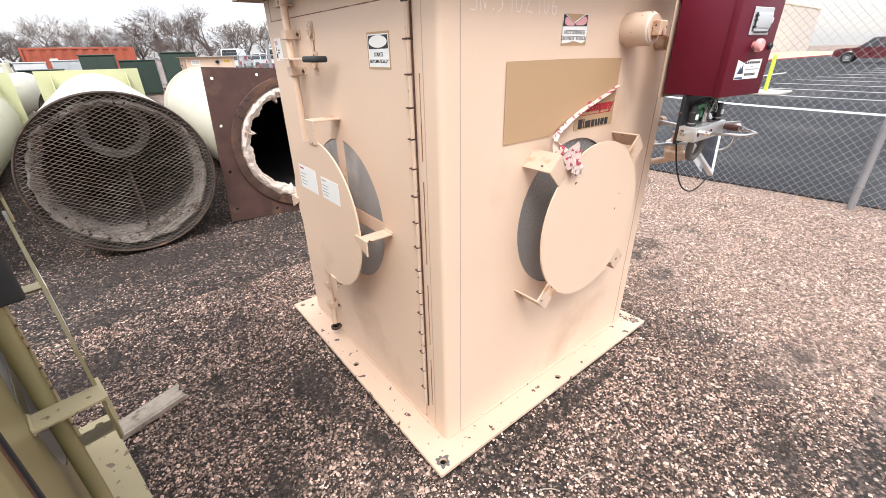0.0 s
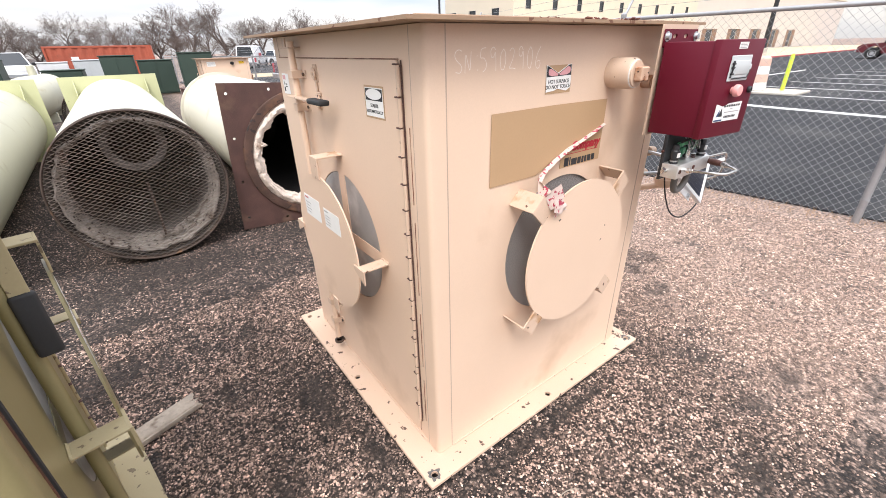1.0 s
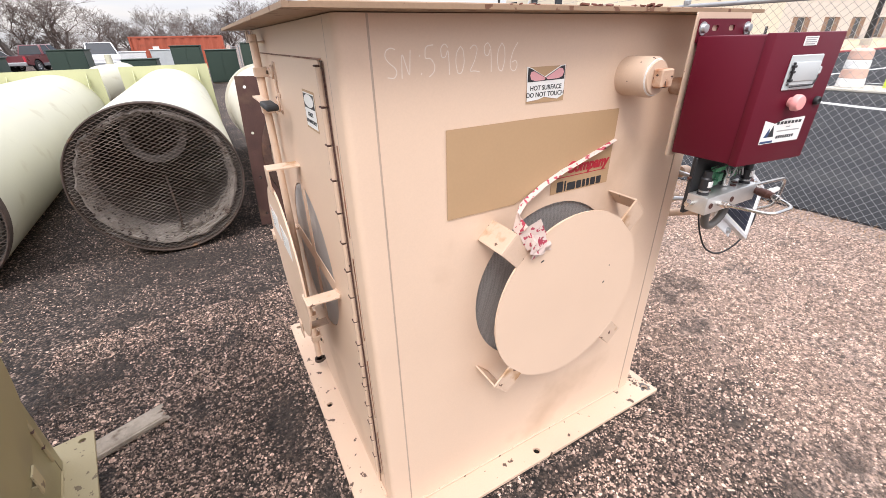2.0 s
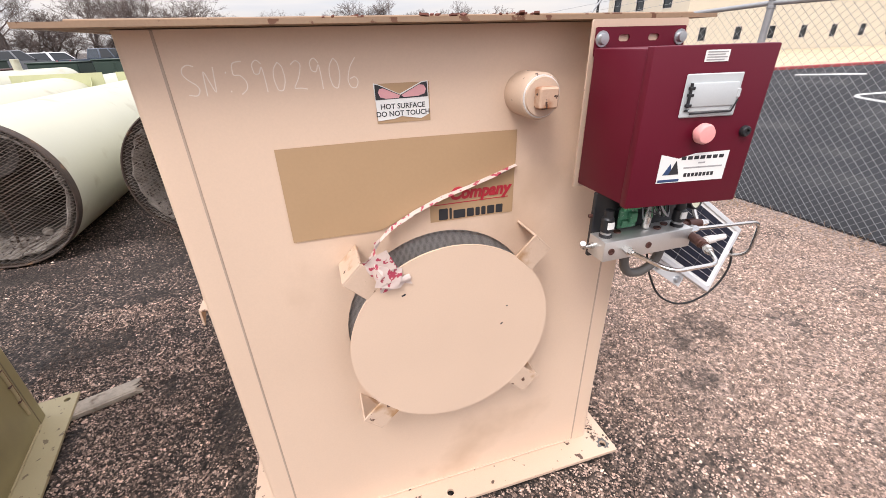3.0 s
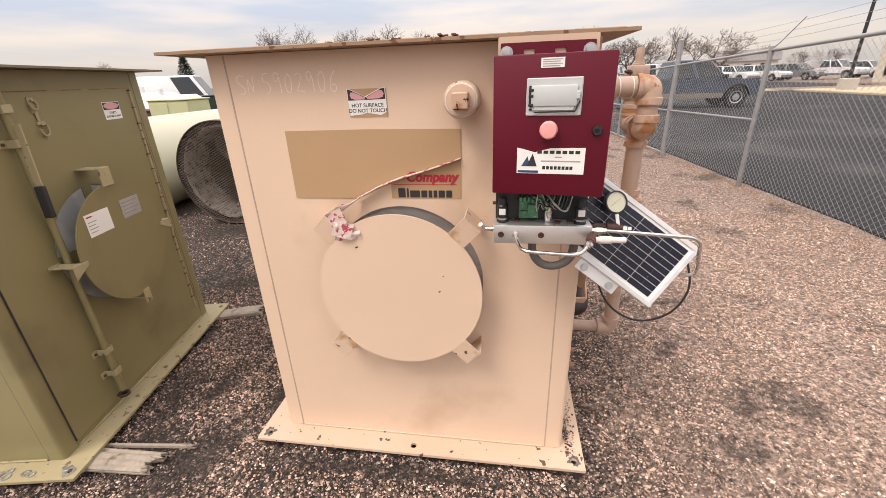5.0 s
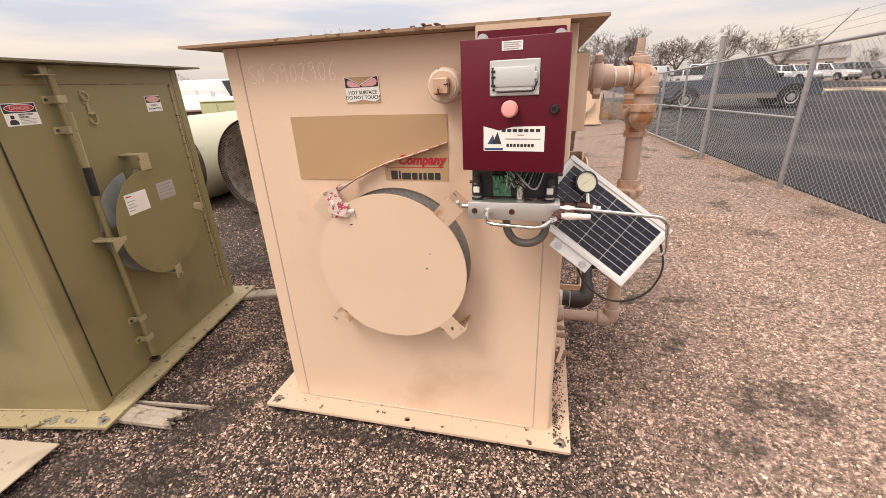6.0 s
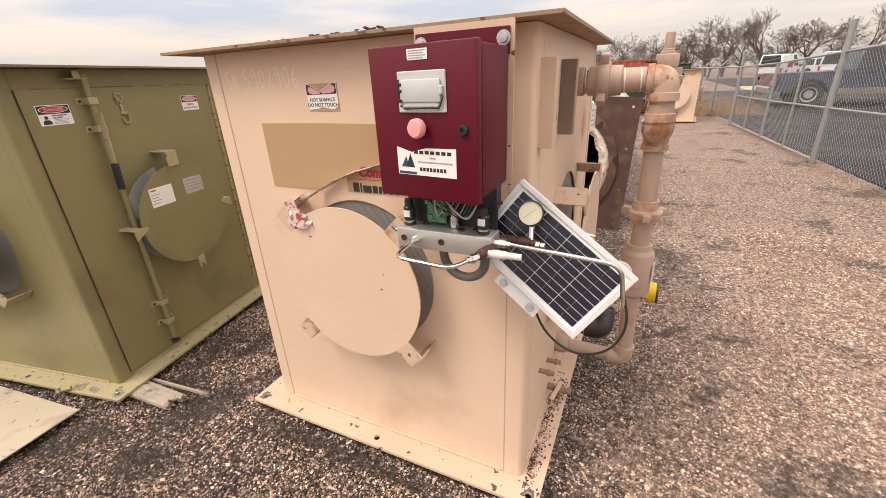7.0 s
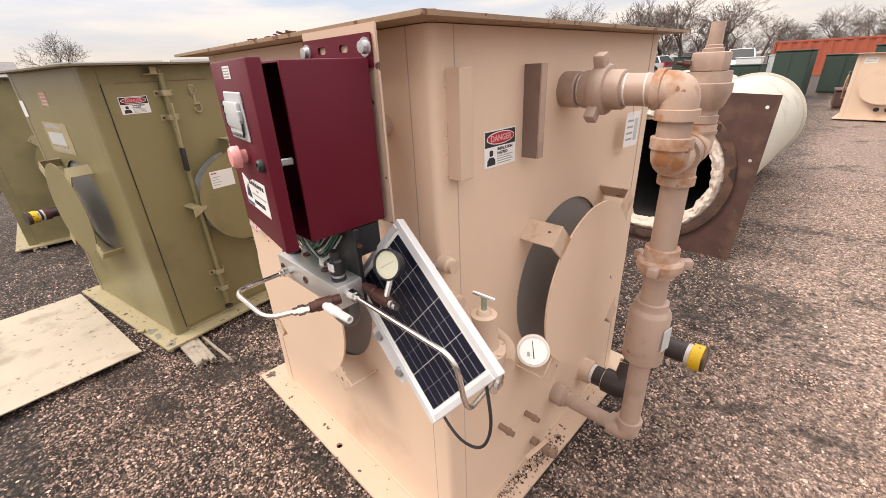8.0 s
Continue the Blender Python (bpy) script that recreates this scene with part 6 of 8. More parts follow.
    bm = lathe(bmesh.new(), c - face * 0.022, c + face, [(0, 0.018), (0.002, 0.028), (0.018, 0.0325), (0.026, 0.0325), (0.027, 0.0285), (0.0225, 0.0285), (0.0225, 0.0)], 32)
    g = part("gauge", bm, BLACK, t, "round pressure gauge")
    f, _ = axis_frame(c + face * 0.0012, c + face)
    plate("dial", ring(0.0288, 32), DIAL, g, f, 0.0006, 0.0, "pale cream gauge dial")
    bm = sheet(bmesh.new(), [(-0.018, -0.003), (-0.018, -0.0018), (0.016, 0.0035), (0.016, 0.0025)], (), 0.0004, f @ pose(0, 0, 0.0006, 0, 0, 25))
    part("needle", bm, INK_SOFT, g)
    # grey conduit loop under the block
    bm = pipe(bmesh.new(), [(1.145, -0.160, 1.114), (1.147, -0.156, 1.060), (1.175, -0.150, 1.022), (1.222, -0.150, 1.018), (1.260, -0.152, 1.046), (1.268, -0.156, 1.114)], 0.0125, 12, 0.04, 6)
    part("flexible_conduit", bm, CONDUIT, t, "dark flexible conduit loop")
    return t


GREENTERM = material("green_terminal", (0.10, 0.34, 0.16), 0.5, vary=0.1, scale=60, fine=200, bump=0.0)
WIREGREY = material("grey_wire", (0.42, 0.42, 0.42), 0.5, vary=0.1, scale=60, fine=200, bump=0.0)
WIREGREEN = material("green_wire", (0.06, 0.20, 0.10), 0.5, vary=0.1, scale=60, fine=200, bump=0.0)
manifold()


# ---- solar panel ----
def solar_panel():
    T, R, B = Vector((1.332, -0.061, 1.280)), Vector((1.631, -0.098, 1.062)), Vector((1.490, -0.150, 0.893))
    u = (R - T).normalized()
    n = u.cross(B - R).normalized()
    v = n.cross(u)
    if n.y > 0:
        n = -n
    L, Wd = 0.372, 0.222
    side = (B - R) - u * (B - R).dot(u)
    v = side.normalized()
    f = Matrix(((u.x, v.x, n.x, T.x), (u.y, v.y, n.y, T.y), (u.z, v.z, n.z, T.z), (0, 0, 0, 1)))
    t = thing("solar_panel", "small white-framed solar panel tilted beside the tan unit", "solar panel")
    fw = 0.014
    for lo, hi in (((0, 0), (L, fw)), ((0, Wd - fw), (L, Wd)), ((0, fw + 0.0003), (fw, Wd - fw - 0.0003)), ((L - fw, fw + 0.0003), (L, Wd - fw - 0.0003))):
        bm = box(bmesh.new(), (lo[0], lo[1], -0.018), (hi[0], hi[1], 0.002), 0.0012, f)
        part("frame", bm, FRAME_ALU, t)
    bm = box(bmesh.new(), (fw - 0.002, fw - 0.002, -0.006), (L - fw + 0.002, Wd - fw + 0.002, -0.003), 0, f)
    part("backing", bm, WHITE, t)
    rows, cols = 9, 8
    a0, a1, b0, b1 = fw + 0.008, L - fw - 0.008, fw + 0.008, Wd - fw - 0.008
    for j in range(rows):
        for i in range(cols):
            x0, x1 = a0 + (a1 - a0) * i / cols, a0 + (a1 - a0) * (i + 1) / cols
            y0, y1 = b0 + (b1 - b0) * j / rows, b0 + (b1 - b0) * (j + 1) / rows
            bm = sheet(bmesh.new(), rect(x0 + (0.0003 if i % 2 else 0.0009), y0 + 0.0009, x1 - (0.0009 if i % 2 else 0.0003), y1 - 0.0009), (), 0.001, f @ pose(0, 0, -0.0015))
            part("cell", bm, CELL, t)
    bm = box(bmesh.new(), (0.122, Wd + 0.004, -0.014), (0.264, Wd + 0.036, -0.010), 0.001, f)
    box(bm, (0.122, Wd + 0.0002, -0.034), (0.264, Wd + 0.0042, -0.010), 0.001, f)
    br = part("bracket", bm, FRAME_ALU, t, "aluminium angle bracket")
    for x in (0.146, 0.240):
        bm = lathe(bmesh.new(), f @ Vector((x, Wd + 0.020, -0.010)), f @ Vector((x, Wd + 0.020, 1)), [(0, 0.0125), (0.002, 0.0125), (0.002, 0.0085), (0.009, 0.0085), (0.009, 0)], 12)
        part("bolt", bm, STEEL, br)
    a, b = f @ Vector((0.10, Wd * 0.6, -0.02)), f @ Vector((0.22, Wd * 0.6, -0.02))
    for p, q in ((a, Vector((1.325, 0.065, 1.13))), (b, Vector((1.325, 0.085, 1.02)))):
        bm = pipe(bmesh.new(), [p, q], 0.008, 8)
        part("strut", bm, STEEL, t)
        part("wall_coupling", lathe(bmesh.new(), (1.328, q.y, q.z), (2, q.y, q.z), [(0, 0.021), (0.030, 0.021), (0.034, 0.017), (0.046, 0.017), (0.046, 0)], 16), TAN_DUSTY, t)
    bm = pipe(bmesh.new(), [(1.600, -0.100, 1.03), (1.625, -0.110, 0.940), (1.590, -0.100, 0.840), (1.50, -0.08, 0.790), (1.41, -0.06, 0.830), (1.355, -0.04, 0.940), (1.345, -0.02, 1.06)], 0.0034, 8, 0.06, 6)
    part("cable", bm, RUBBER, t, "black cable loop")
    return t


solar_panel()


# ---- gas piping on the right side ----
def gas_piping():
    t = thing("gas_piping", "dusty tan gas piping with rusty elbows and unions", "pipework")
    R = 0.0405
    def p(name, pts, r, mat, bend=0.0, lab="", segs=24):
        return part(name, pipe(bmesh.new(), pts, r, segs, bend, 8), mat, t, lab)
    def l(name, a, b, prof, mat, lab="", segs=28):
        return part(name, lathe(bmesh.new(), a, b, prof, segs), mat, t, lab)
    Y, Z, X = 0.605, 1.490, 1.640
    l("wall_coupling", (1.328, Y, Z), (2, Y, Z), [(0, 0.049), (0.046, 0.049), (0.050, 0.046), (0.050, 0.03)], TAN_PIPE)
    l("nipple", (1.38, Y, Z), (2, Y, Z), [(0, R), (0.20, R)], TAN_PIPE)
    for x in (1.380, 1.508, 1.560):
        l("thread_tape", (x, Y, Z), (2, Y + 0.045, Z + 0.03), [(0, R + 0.0006), (0.002, R + 0.0016), (0.0042, R + 0.0006)], TAPE)
    u = l("union", (1.390, Y, Z), (2, Y, Z), [(0, 0.047), (0.004, 0.050), (0.030, 0.051), (0.032, 0.062), (0.038, 0.066), (0.066, 0.066), (0.072, 0.062), (0.074, 0.052), (0.112, 0.050), (0.114, 0.046)], TAN_PIPE, "painted hammer union")
    for k in range(3):
        m = pose(1.442, Y, Z, 20 + 120 * k)
        part("union_lug", box(bmesh.new(), (-0.015, -0.016, 0.058), (0.015, 0.016, 0.096), 0.004, m, 2), TAN_PIPE, u)
    # top elbow and short drop
    p("elbow", [(1.585, Y, Z), (X, Y, Z), (X, Y, 1.425)], 0.0455, TAN_RUSTY, 0.055, "rust-stained pipe elbow")
    l("elbow_band", (1.582, Y, Z), (2, Y, Z), [(0, 0.043), (0, 0.050), (0.020, 0.050), (0.022, 0.045)], TAN_RUSTY)
    l("elbow_band", (X, Y, 1.420), (X, Y, 2), [(0, 0.043), (0, 0.051), (0.026, 0.051), (0.028, 0.045)], TAN_RUSTY)
    l("nipple", (X, Y, 1.375), (X, Y, 2), [(0, R), (0.05, R)], TAN_PIPE)
    l("elbow_band", (X, Y, 1.350), (X, Y, 2), [(0, 0.045), (0, 0.051), (0.028, 0.051), (0.030, 0.043)], TAN_RUSTY)
    p("elbow", [(X, Y, 1.37), (X, Y, 1.318), (X, Y + 0.07, 1.318)], 0.0455, TAN_RUSTY, 0.05, "rust-stained pipe elbow")
    # tee with the riser below and the relief branch behind
    p("tee_run", [(X, Y + 0.06, 1.318), (X, 0.760, 1.318)], 0.0450, TAN_PIPE)
    l("tee_band", (X, 0.672, 1.318), (X, 2, 1.318), [(0, 0.05), (0, 0.055), (0.02, 0.055), (0.02, 0.05)], TAN_PIPE)
    p("elbow", [(X, 0.755, 1.318), (X, 0.820, 1.322), (X, 0.820, 1.385)], 0.048, TAN_RUSTY, 0.05)
    l("tee_outlet", (X, 0.705, 1.235), (X, 0.705, 2), [(0, 0.037), (0, 0.049), (0.024, 0.049), (0.026, 0.045), (0.08, 0.045)], TAN_RUSTY)
    # relief device
    l("relief_valve", (X, 0.820, 1.359), (X, 0.820, 2), [(0, 0.050), (0.010, 0.050), (0.012, 0.043), (0.030, 0.043), (0.031, 0.046), (0.05, 0.046), (0.052, 0.042), (0.064, 0.042), (0.075, 0.052), (0.11, 0.064), (0.135, 0.064), (0.137, 0.058), (0.165, 0.056), (0.165, 0.0)], TAN_PIPE, "cast relief valve body")
    part("relief_housing", box(bmesh.new(), (X - 0.040, 0.780, 1.524), (X + 0.040, 0.860, 1.572), 0.006, segs=2), TAN_PIPE, t)
    l("relief_cap", (X, 0.820, 1.572), (X, 0.820, 2), [(0, 0.026), (0.008, 0.026), (0.010, 0.021), (0.016, 0.021), (0.018, 0.018), (0.072, 0.0165), (0.073, 0)], TAN_PIPE)
    l("vent_stub", (X - 0.04, 0.78, 1.544), (X - 0.1, 0.74, 1.554), [(0, 0.010), (0.018, 0.010), (0.018, 0.005), (0.036, 0.005)], BROWNFIT, "", 8)
    # riser, union, catch can and foot
    p("riser", [(X, 0.705, 1.25), (X, 0.705, 1.02)], 0.0365, TAN_PIPE, 0, "stained vertical riser pipe")
    u = l("union", (X, 0.705, 0.945), (X, 0.705, 2), [(0, 0.050), (0.016, 0.051), (0.018, 0.062), (0.026, 0.066), (0.048, 0.066), (0.056, 0.060), (0.056, 0.050), (0.092, 0.049), (0.092, 0.045)], TAN_RUSTY, "rust-stained hammer union")
    for k in range(3):
        m = pose(X, 0.705, 0.982, 0, 0, 35 + 120 * k)
        part("union_lug", box(bmesh.new(), (0.056, -0.015, -0.015), (0.092, 0.015, 0.014), 0.004, m, 2), TAN_PIPE, u)
    p("riser", [(X, 0.705, 0.95), (X, 0.705, 0.84)], 0.0375, TAN_PIPE)
    l("flame_arrestor", (X, 0.705, 0.600), (X, 0.705, 2), [(0, 0.036), (0.010, 0.046), (0.022, 0.062), (0.030, 0.064), (0.205, 0.064), (0.215, 0.060), (0.222, 0.052), (0.226, 0.050), (0.248, 0.050), (0.250, 0.045)], TAN_PIPE, "dusty cylindrical flame arrestor")
    part("arrestor_plate", box(bmesh.new(), (-0.022, -0.040, 0.0), (0.022, 0.040, 0.004), 0.001, pose(X, 0.705, 0.73) @ pose(0, 0, 0, 0, 0, -10) @ pose(0.064, 0, 0, 90, 0, 90)), GREYPLASTIC, t, "small grey data plate")
    p("riser", [(X, 0.705, 0.61), (X, 0.705, 0.30)], 0.034, TAN_PIPE)
    p("foot_elbow", [(X, 0.705, 0.325), (X, 0.705, 0.268), (1.57, 0.705, 0.268)], 0.040, TAN_PIPE, 0.05, "tan pipe elbow")
    l("elbow_band", (X, 0.705, 0.318), (X, 0.705, 2), [(0, 0.034), (0, 0.0445), (0.018, 0.0445), (0.018, 0.034)], TAN_PIPE)
    l("elbow_band", (1.590, 0.705, 0.268), (1, 0.705, 0.268), [(0, 0.030), (0, 0.0435), (0.018, 0.0435), (0.018, 0.030)], TAN_PIPE)
    p("foot_pipe", [(1.58, 0.705, 0.268), (1.37, 0.705, 0.268)], 0.029, TAN_PIPE)
    l("wall_coupling", (1.328, 0.705, 0.268), (2, 0.705, 0.268), [(0, 0.046), (0.045, 0.046), (0.05, 0.043), (0.05, 0.038), (0.062, 0.037), (0.064, 0.028)], TAN_PIPE)
    # brass nipples and the ball valve near the base
    for y, z in ((0.315, 0.385), (0.482, 0.318)):
        l("drain_nipple", (1.328, y, z), (2, y, z), [(0, 0.011), (0.034, 0.011), (0.036, 0.014), (0.046, 0.014), (0.048, 0.010), (0.062, 0.010), (0.062, 0)], BRASS, "short tarnished brass nipple", 10)
    v = l("drain_valve", (1.328, 0.545, 0.118), (2, 0.545, 0.118), [(0, 0.016), (0.03, 0.016), (0.032, 0.011), (0.040, 0.011), (0.042, 0.019), (0.080, 0.019), (0.082, 0.012), (0.092, 0.012), (0.094, 0.018), (0.112, 0.018), (0.112, 0)], BRASS, "small brass ball valve", 12)
    part("valve_stem", lathe(bmesh.new(), (1.390, 0.545, 0.130), (1.390, 0.545, 2), [(0, 0.007), (0.022, 0.007), (0.022, 0)], 10), BRASS, v)
    part("valve_handle", box(bmesh.new(), (-0.010, -0.105, 0.0), (0.010, 0.012, 0.004), 0.002, pose(1.390, 0.545, 0.152, 14, 0, -14)), TAN_CHIPPED, v, "tan flat lever")
    return t


gas_piping()


def black_branch(name_label, m):
    t = thing("capped_pipe", name_label, "pipe", "capped pipes", m=m)
    z = 0.228
    part("wall_coupling", lathe(bmesh.new(), (1.328, 0.965, z), (2, 0.965, z), [(0, 0.055), (0.05, 0.055), (0.05, 0.04)], 28), TAN_DUSTY, t)
    part("nipple", lathe(bmesh.new(), (1.37, 0.965, z), (2, 0.965, z), [(0, 0.0445), (0.09, 0.0445)], 24), BLACKPIPE, t)
    part("thread_tape", lathe(bmesh.new(), (1.379, 0.965, z), (2, 0.965, z), [(0, 0.0458), (0.014, 0.0458)], 24), TAPE, t)
    part("thread_tape", lathe(bmesh.new(), (1.435, 0.965, z), (2, 0.965, z), [(0, 0.0458), (0.010, 0.0458)], 24), TAPE, t)
    part("elbow", pipe(bmesh.new(), [(1.44, 0.965, z), (1.525, 0.965, z), (1.525, 1.035, z + 0.07)], 0.055, 24, 0.06, 8), BLACKPIPE, t, "black pipe elbow")
    part("thread_tape", lathe(bmesh.new(), (1.525, 1.028, z + 0.063), (1.525, 1.098, z + 0.133), [(0, 0.0465), (0.014, 0.0465)], 24), TAPE, t)
    part("branch", pipe(bmesh.new(), [(1.525, 1.03, z + 0.065), (1.525, 1.115, 0.413), (1.60, 1.118, 0.418), (1.715, 1.12, 0.418)], 0.0445, 24, 0.05, 8), BLACKPIPE, t)
    part("thread_tape", lathe(bmesh.new(), (1.700, 1.12, 0.418), (2, 1.12, 0.418), [(0, 0.046), (0.018, 0.046)], 24), TAPE, t)
    part("cap", lathe(bmesh.new(), (1.716, 1.12, 0.418), (2, 1.12, 0.418), [(0, 0.046), (0.002, 0.0545), (0.042, 0.0545), (0.044, 0.052), (0.044, 0.0)], 28), YELLOW, t, "scuffed yellow pipe cap")
    part("cap_face", lathe(bmesh.new(), (1.7605, 1.12, 0.418), (2, 1.12, 0.418), [(0, 0.050), (0.004, 0.0515), (0.010, 0.0515), (0.012, 0.046), (0.012, 0)], 28), RUSTRIM, t, "dark rusty cap end")
    return t


black_branch("black steel pipe with white tape and yellow cap", pose(0, 0, 0))


def side_capped_pipe():
    """A short black pipe that leaves the far olive unit and turns along its side, with red and white bands and a yellow cap."""
    t = thing("capped_pipe", "black pipe with brown band and yellow cap on olive unit", "pipe", "capped pipes")
    part("nipple", pipe(bmesh.new(), [(-3.87, -0.42, 0.41), (-3.64, -0.43, 0.41), (-3.58, -0.50, 0.41), (-3.545, -0.60, 0.41)], 0.046, 20, 0.06, 6), BLACKPIPE, t)
    a, d = Vector((-3.55, -0.585, 0.41)), Vector((0.28, -0.96, 0.0)).normalized()
    for name, s0, s1, r, mat in (("band", 0.0, 0.05, 0.056, BROWNFIT), ("thread_tape", 0.051, 0.066, 0.052, TAPE), ("band", 0.067, 0.085, 0.050, BLACKPIPE), ("thread_tape", 0.086, 0.097, 0.052, TAPE), ("cap", 0.098, 0.150, 0.058, YELLOW), ("cap_face", 0.151, 0.185, 0.062, RUSTRIM)):
        part(name, lathe(bmesh.new(), a + d * s0, a + d * (s0 + 1), [(0, r - 0.004), (0.003, r), (s1 - s0 - 0.003, r), (s1 - s0, r - 0.004)], 24), mat, t)


side_capped_pipe()


def regulator():
    t = thing("regulator", "tan gas regulator with tee handle and white-faced gauge", "gas regulator")
    c = Vector((1.490, 0.030, 0))
    part("body", lathe(bmesh.new(), (c.x, c.y, 0.930), (c.x, c.y, 2), [(0, 0.020), (0.008, 0.034), (0.016, 0.046), (0.036, 0.050), (0.046, 0.050), (0.048, 0.042), (0.056, 0.034), (0.125, 0.027), (0.130, 0.029), (0.138, 0.029), (0.140, 0.018), (0.150, 0.014), (0.150, 0)], 28), TAN_DUSTY, t, "painted bell-shaped regulator body")
    for k in range(6):
        a = math.tau * k / 6
        part("cover_bolt", cyl(bmesh.new(), (c.x + 0.043 * math.cos(a), c.y + 0.043 * math.sin(a), 0.973), (c.x + 0.043 * math.cos(a), c.y + 0.043 * math.sin(a), 0.981), 0.006, 6), TAN_DUSTY, t)
    part("stem", cyl(bmesh.new(), (c.x, c.y, 1.075), (c.x, c.y, 1.112), 0.0065, 10), GREENBRASS, t)
    part("tee_handle", pipe(bmesh.new(), [(c.x - 0.022, c.y - 0.010, 1.119), (c.x + 0.022, c.y + 0.010, 1.107)], 0.0042, 8), BRIGHT, t)
    face = Vector((0.42, -0.80, 0.42)).normalized()
    g = Vector((1.585, 0.085, 0.985))
    part("gauge_stem", pipe(bmesh.new(), [(1.555, 0.08, 0.945), (1.575, 0.115, 0.965), g - face * 0.02], 0.009, 8, 0.02), TAN_DUSTY, t)
    ga = part("gauge", lathe(bmesh.new(), g - face * 0.03, g + face, [(0, 0.018), (0.004, 0.032), (0.030, 0.036), (0.034, 0.036), (0.035, 0.031), (0.031, 0.031), (0.031, 0)], 32), WHITEPAINT, t, "white-cased pressure gauge")
    f, _ = axis_frame(g + face * 0.0022, g + face)
    plate("dial", ring(0.0308, 32), WHITE, ga, f, 0.0006, 0.0)
    part("needle", sheet(bmesh.new(), [(-0.018, -0.0012), (-0.018, 0.0012), (0.022, 0.0006), (0.022, -0.0006)], (), 0.0004, f @ pose(0, 0, 0.0006, 0, 0, 100)), INK, ga)
    part("dial_marks", sheet(bmesh.new(), rect(-0.012, 0.008, -0.002, 0.014), (), 0.0004, f @ pose(0, 0, 0.0006, 0, 0, 100)), INK_SOFT, ga)
    part("inlet_nipple", pipe(bmesh.new(), [(1.53, 0.07, 0.925), (1.47, 0.16, 0.90), (1.328, 0.20, 0.90)], 0.016, 14, 0.04), TAN_DUSTY, t)
    part("outlet_fitting", lathe(bmesh.new(), (1.545, 0.015, 0.935), (1.575, -0.05, 0.950), [(0, 0.012), (0.02, 0.012), (0.02, 0.014), (0.036, 0.014), (0.036, 0.010), (0.06, 0.010), (0.06, 0.0)], 8), BRIGHT, t)
    return t


GREENBRASS = material("pale_green_brass", (0.30, 0.36, 0.26), 0.5, 0.4, vary=0.15, scale=40, fine=200, bump=0.1)
WHITEPAINT = material("dusty_white_case", (0.58, 0.52, 0.46), 0.5, vary=0.08, scale=30, fine=200, bump=0.05)
regulator()

# hanging inventory tag near the union
t = thing("hanging_tag", "white paper tag hanging on the pipe union", "tag")
m = basis((1.365, 1.00, 1.262), (0.10, 1, 0), (0, 0, 1))
s = plate("card", rect(0, 0, 0.10, 0.125), WHITE, t, m, 0.0008, 0.0)
bars("print", s, m, [(0.012, 0.09 - 0.022 * k, 0.055, 0.097 - 0.022 * k) for k in range(4)], INK_SOFT, 0.0005)
bars("print", s, m, [(0.065, 0.02, 0.09, 0.10)], GREYPLASTIC, 0.0005)
part("wire", pipe(bmesh.new(), [m @ Vector((0.05, 0.115, 0.0)), Vector((1.40, 0.95, 1.42)), Vector((1.46, 0.66, 1.47))], 0.0012, 5, 0.03), STEEL, t)


def plate_gravel():
    """Small stones and dirt blown against the housing on the base plate."""
    rng = random.Random(12)
    bm = bmesh.new()
    for k in range(620):
        if k < 430:
            x, y = 1.345 + abs(rng.gauss(0, 0.022)), rng.uniform(0.02, 0.62)
        else:
            x, y = rng.gauss(1.375, 0.018), rng.gauss(0.60, 0.05)
        if x > 1.41:
            continue
        s = rng.uniform(0.0018, 0.0052)
        bmesh.ops.create_icosphere(bm, subdivisions=0 or 1, radius=s, matrix=pose(x, y, 0.05 + s * 0.55, rng.uniform(0, 90), rng.uniform(0, 90), 0) @ Matrix.Diagonal((1.2, 1, 0.7, 1)))
    solo("gravel", bm, PEBBLE, "small stones blown onto the painted base plate", "gravel", kind="stuff", smooth=0)


plate_gravel()


# ---- far yard, vehicles, buildings, trees ----
def wheel(parent, x, y, r, side):
    bm = lathe(bmesh.new(), (x, y, r), (x, y + side, r), [(0, r * 0.60), (0.0, r * 0.92), (0.03, r), (0.20, r), (0.235, r * 0.93), (0.235, r * 0.62), (0.20, r * 0.60)], 24)
    w = part("wheel", bm, TYRE, parent)
    bm = lathe(bmesh.new(), (x, y + side * 0.18, r), (x, y + side, r), [(0, r * 0.62), (0.035, r * 0.60), (0.012, r * 0.45), (0.03, r * 0.18), (0.03, 0)], 18)
    part("rim", bm, STEEL, w)


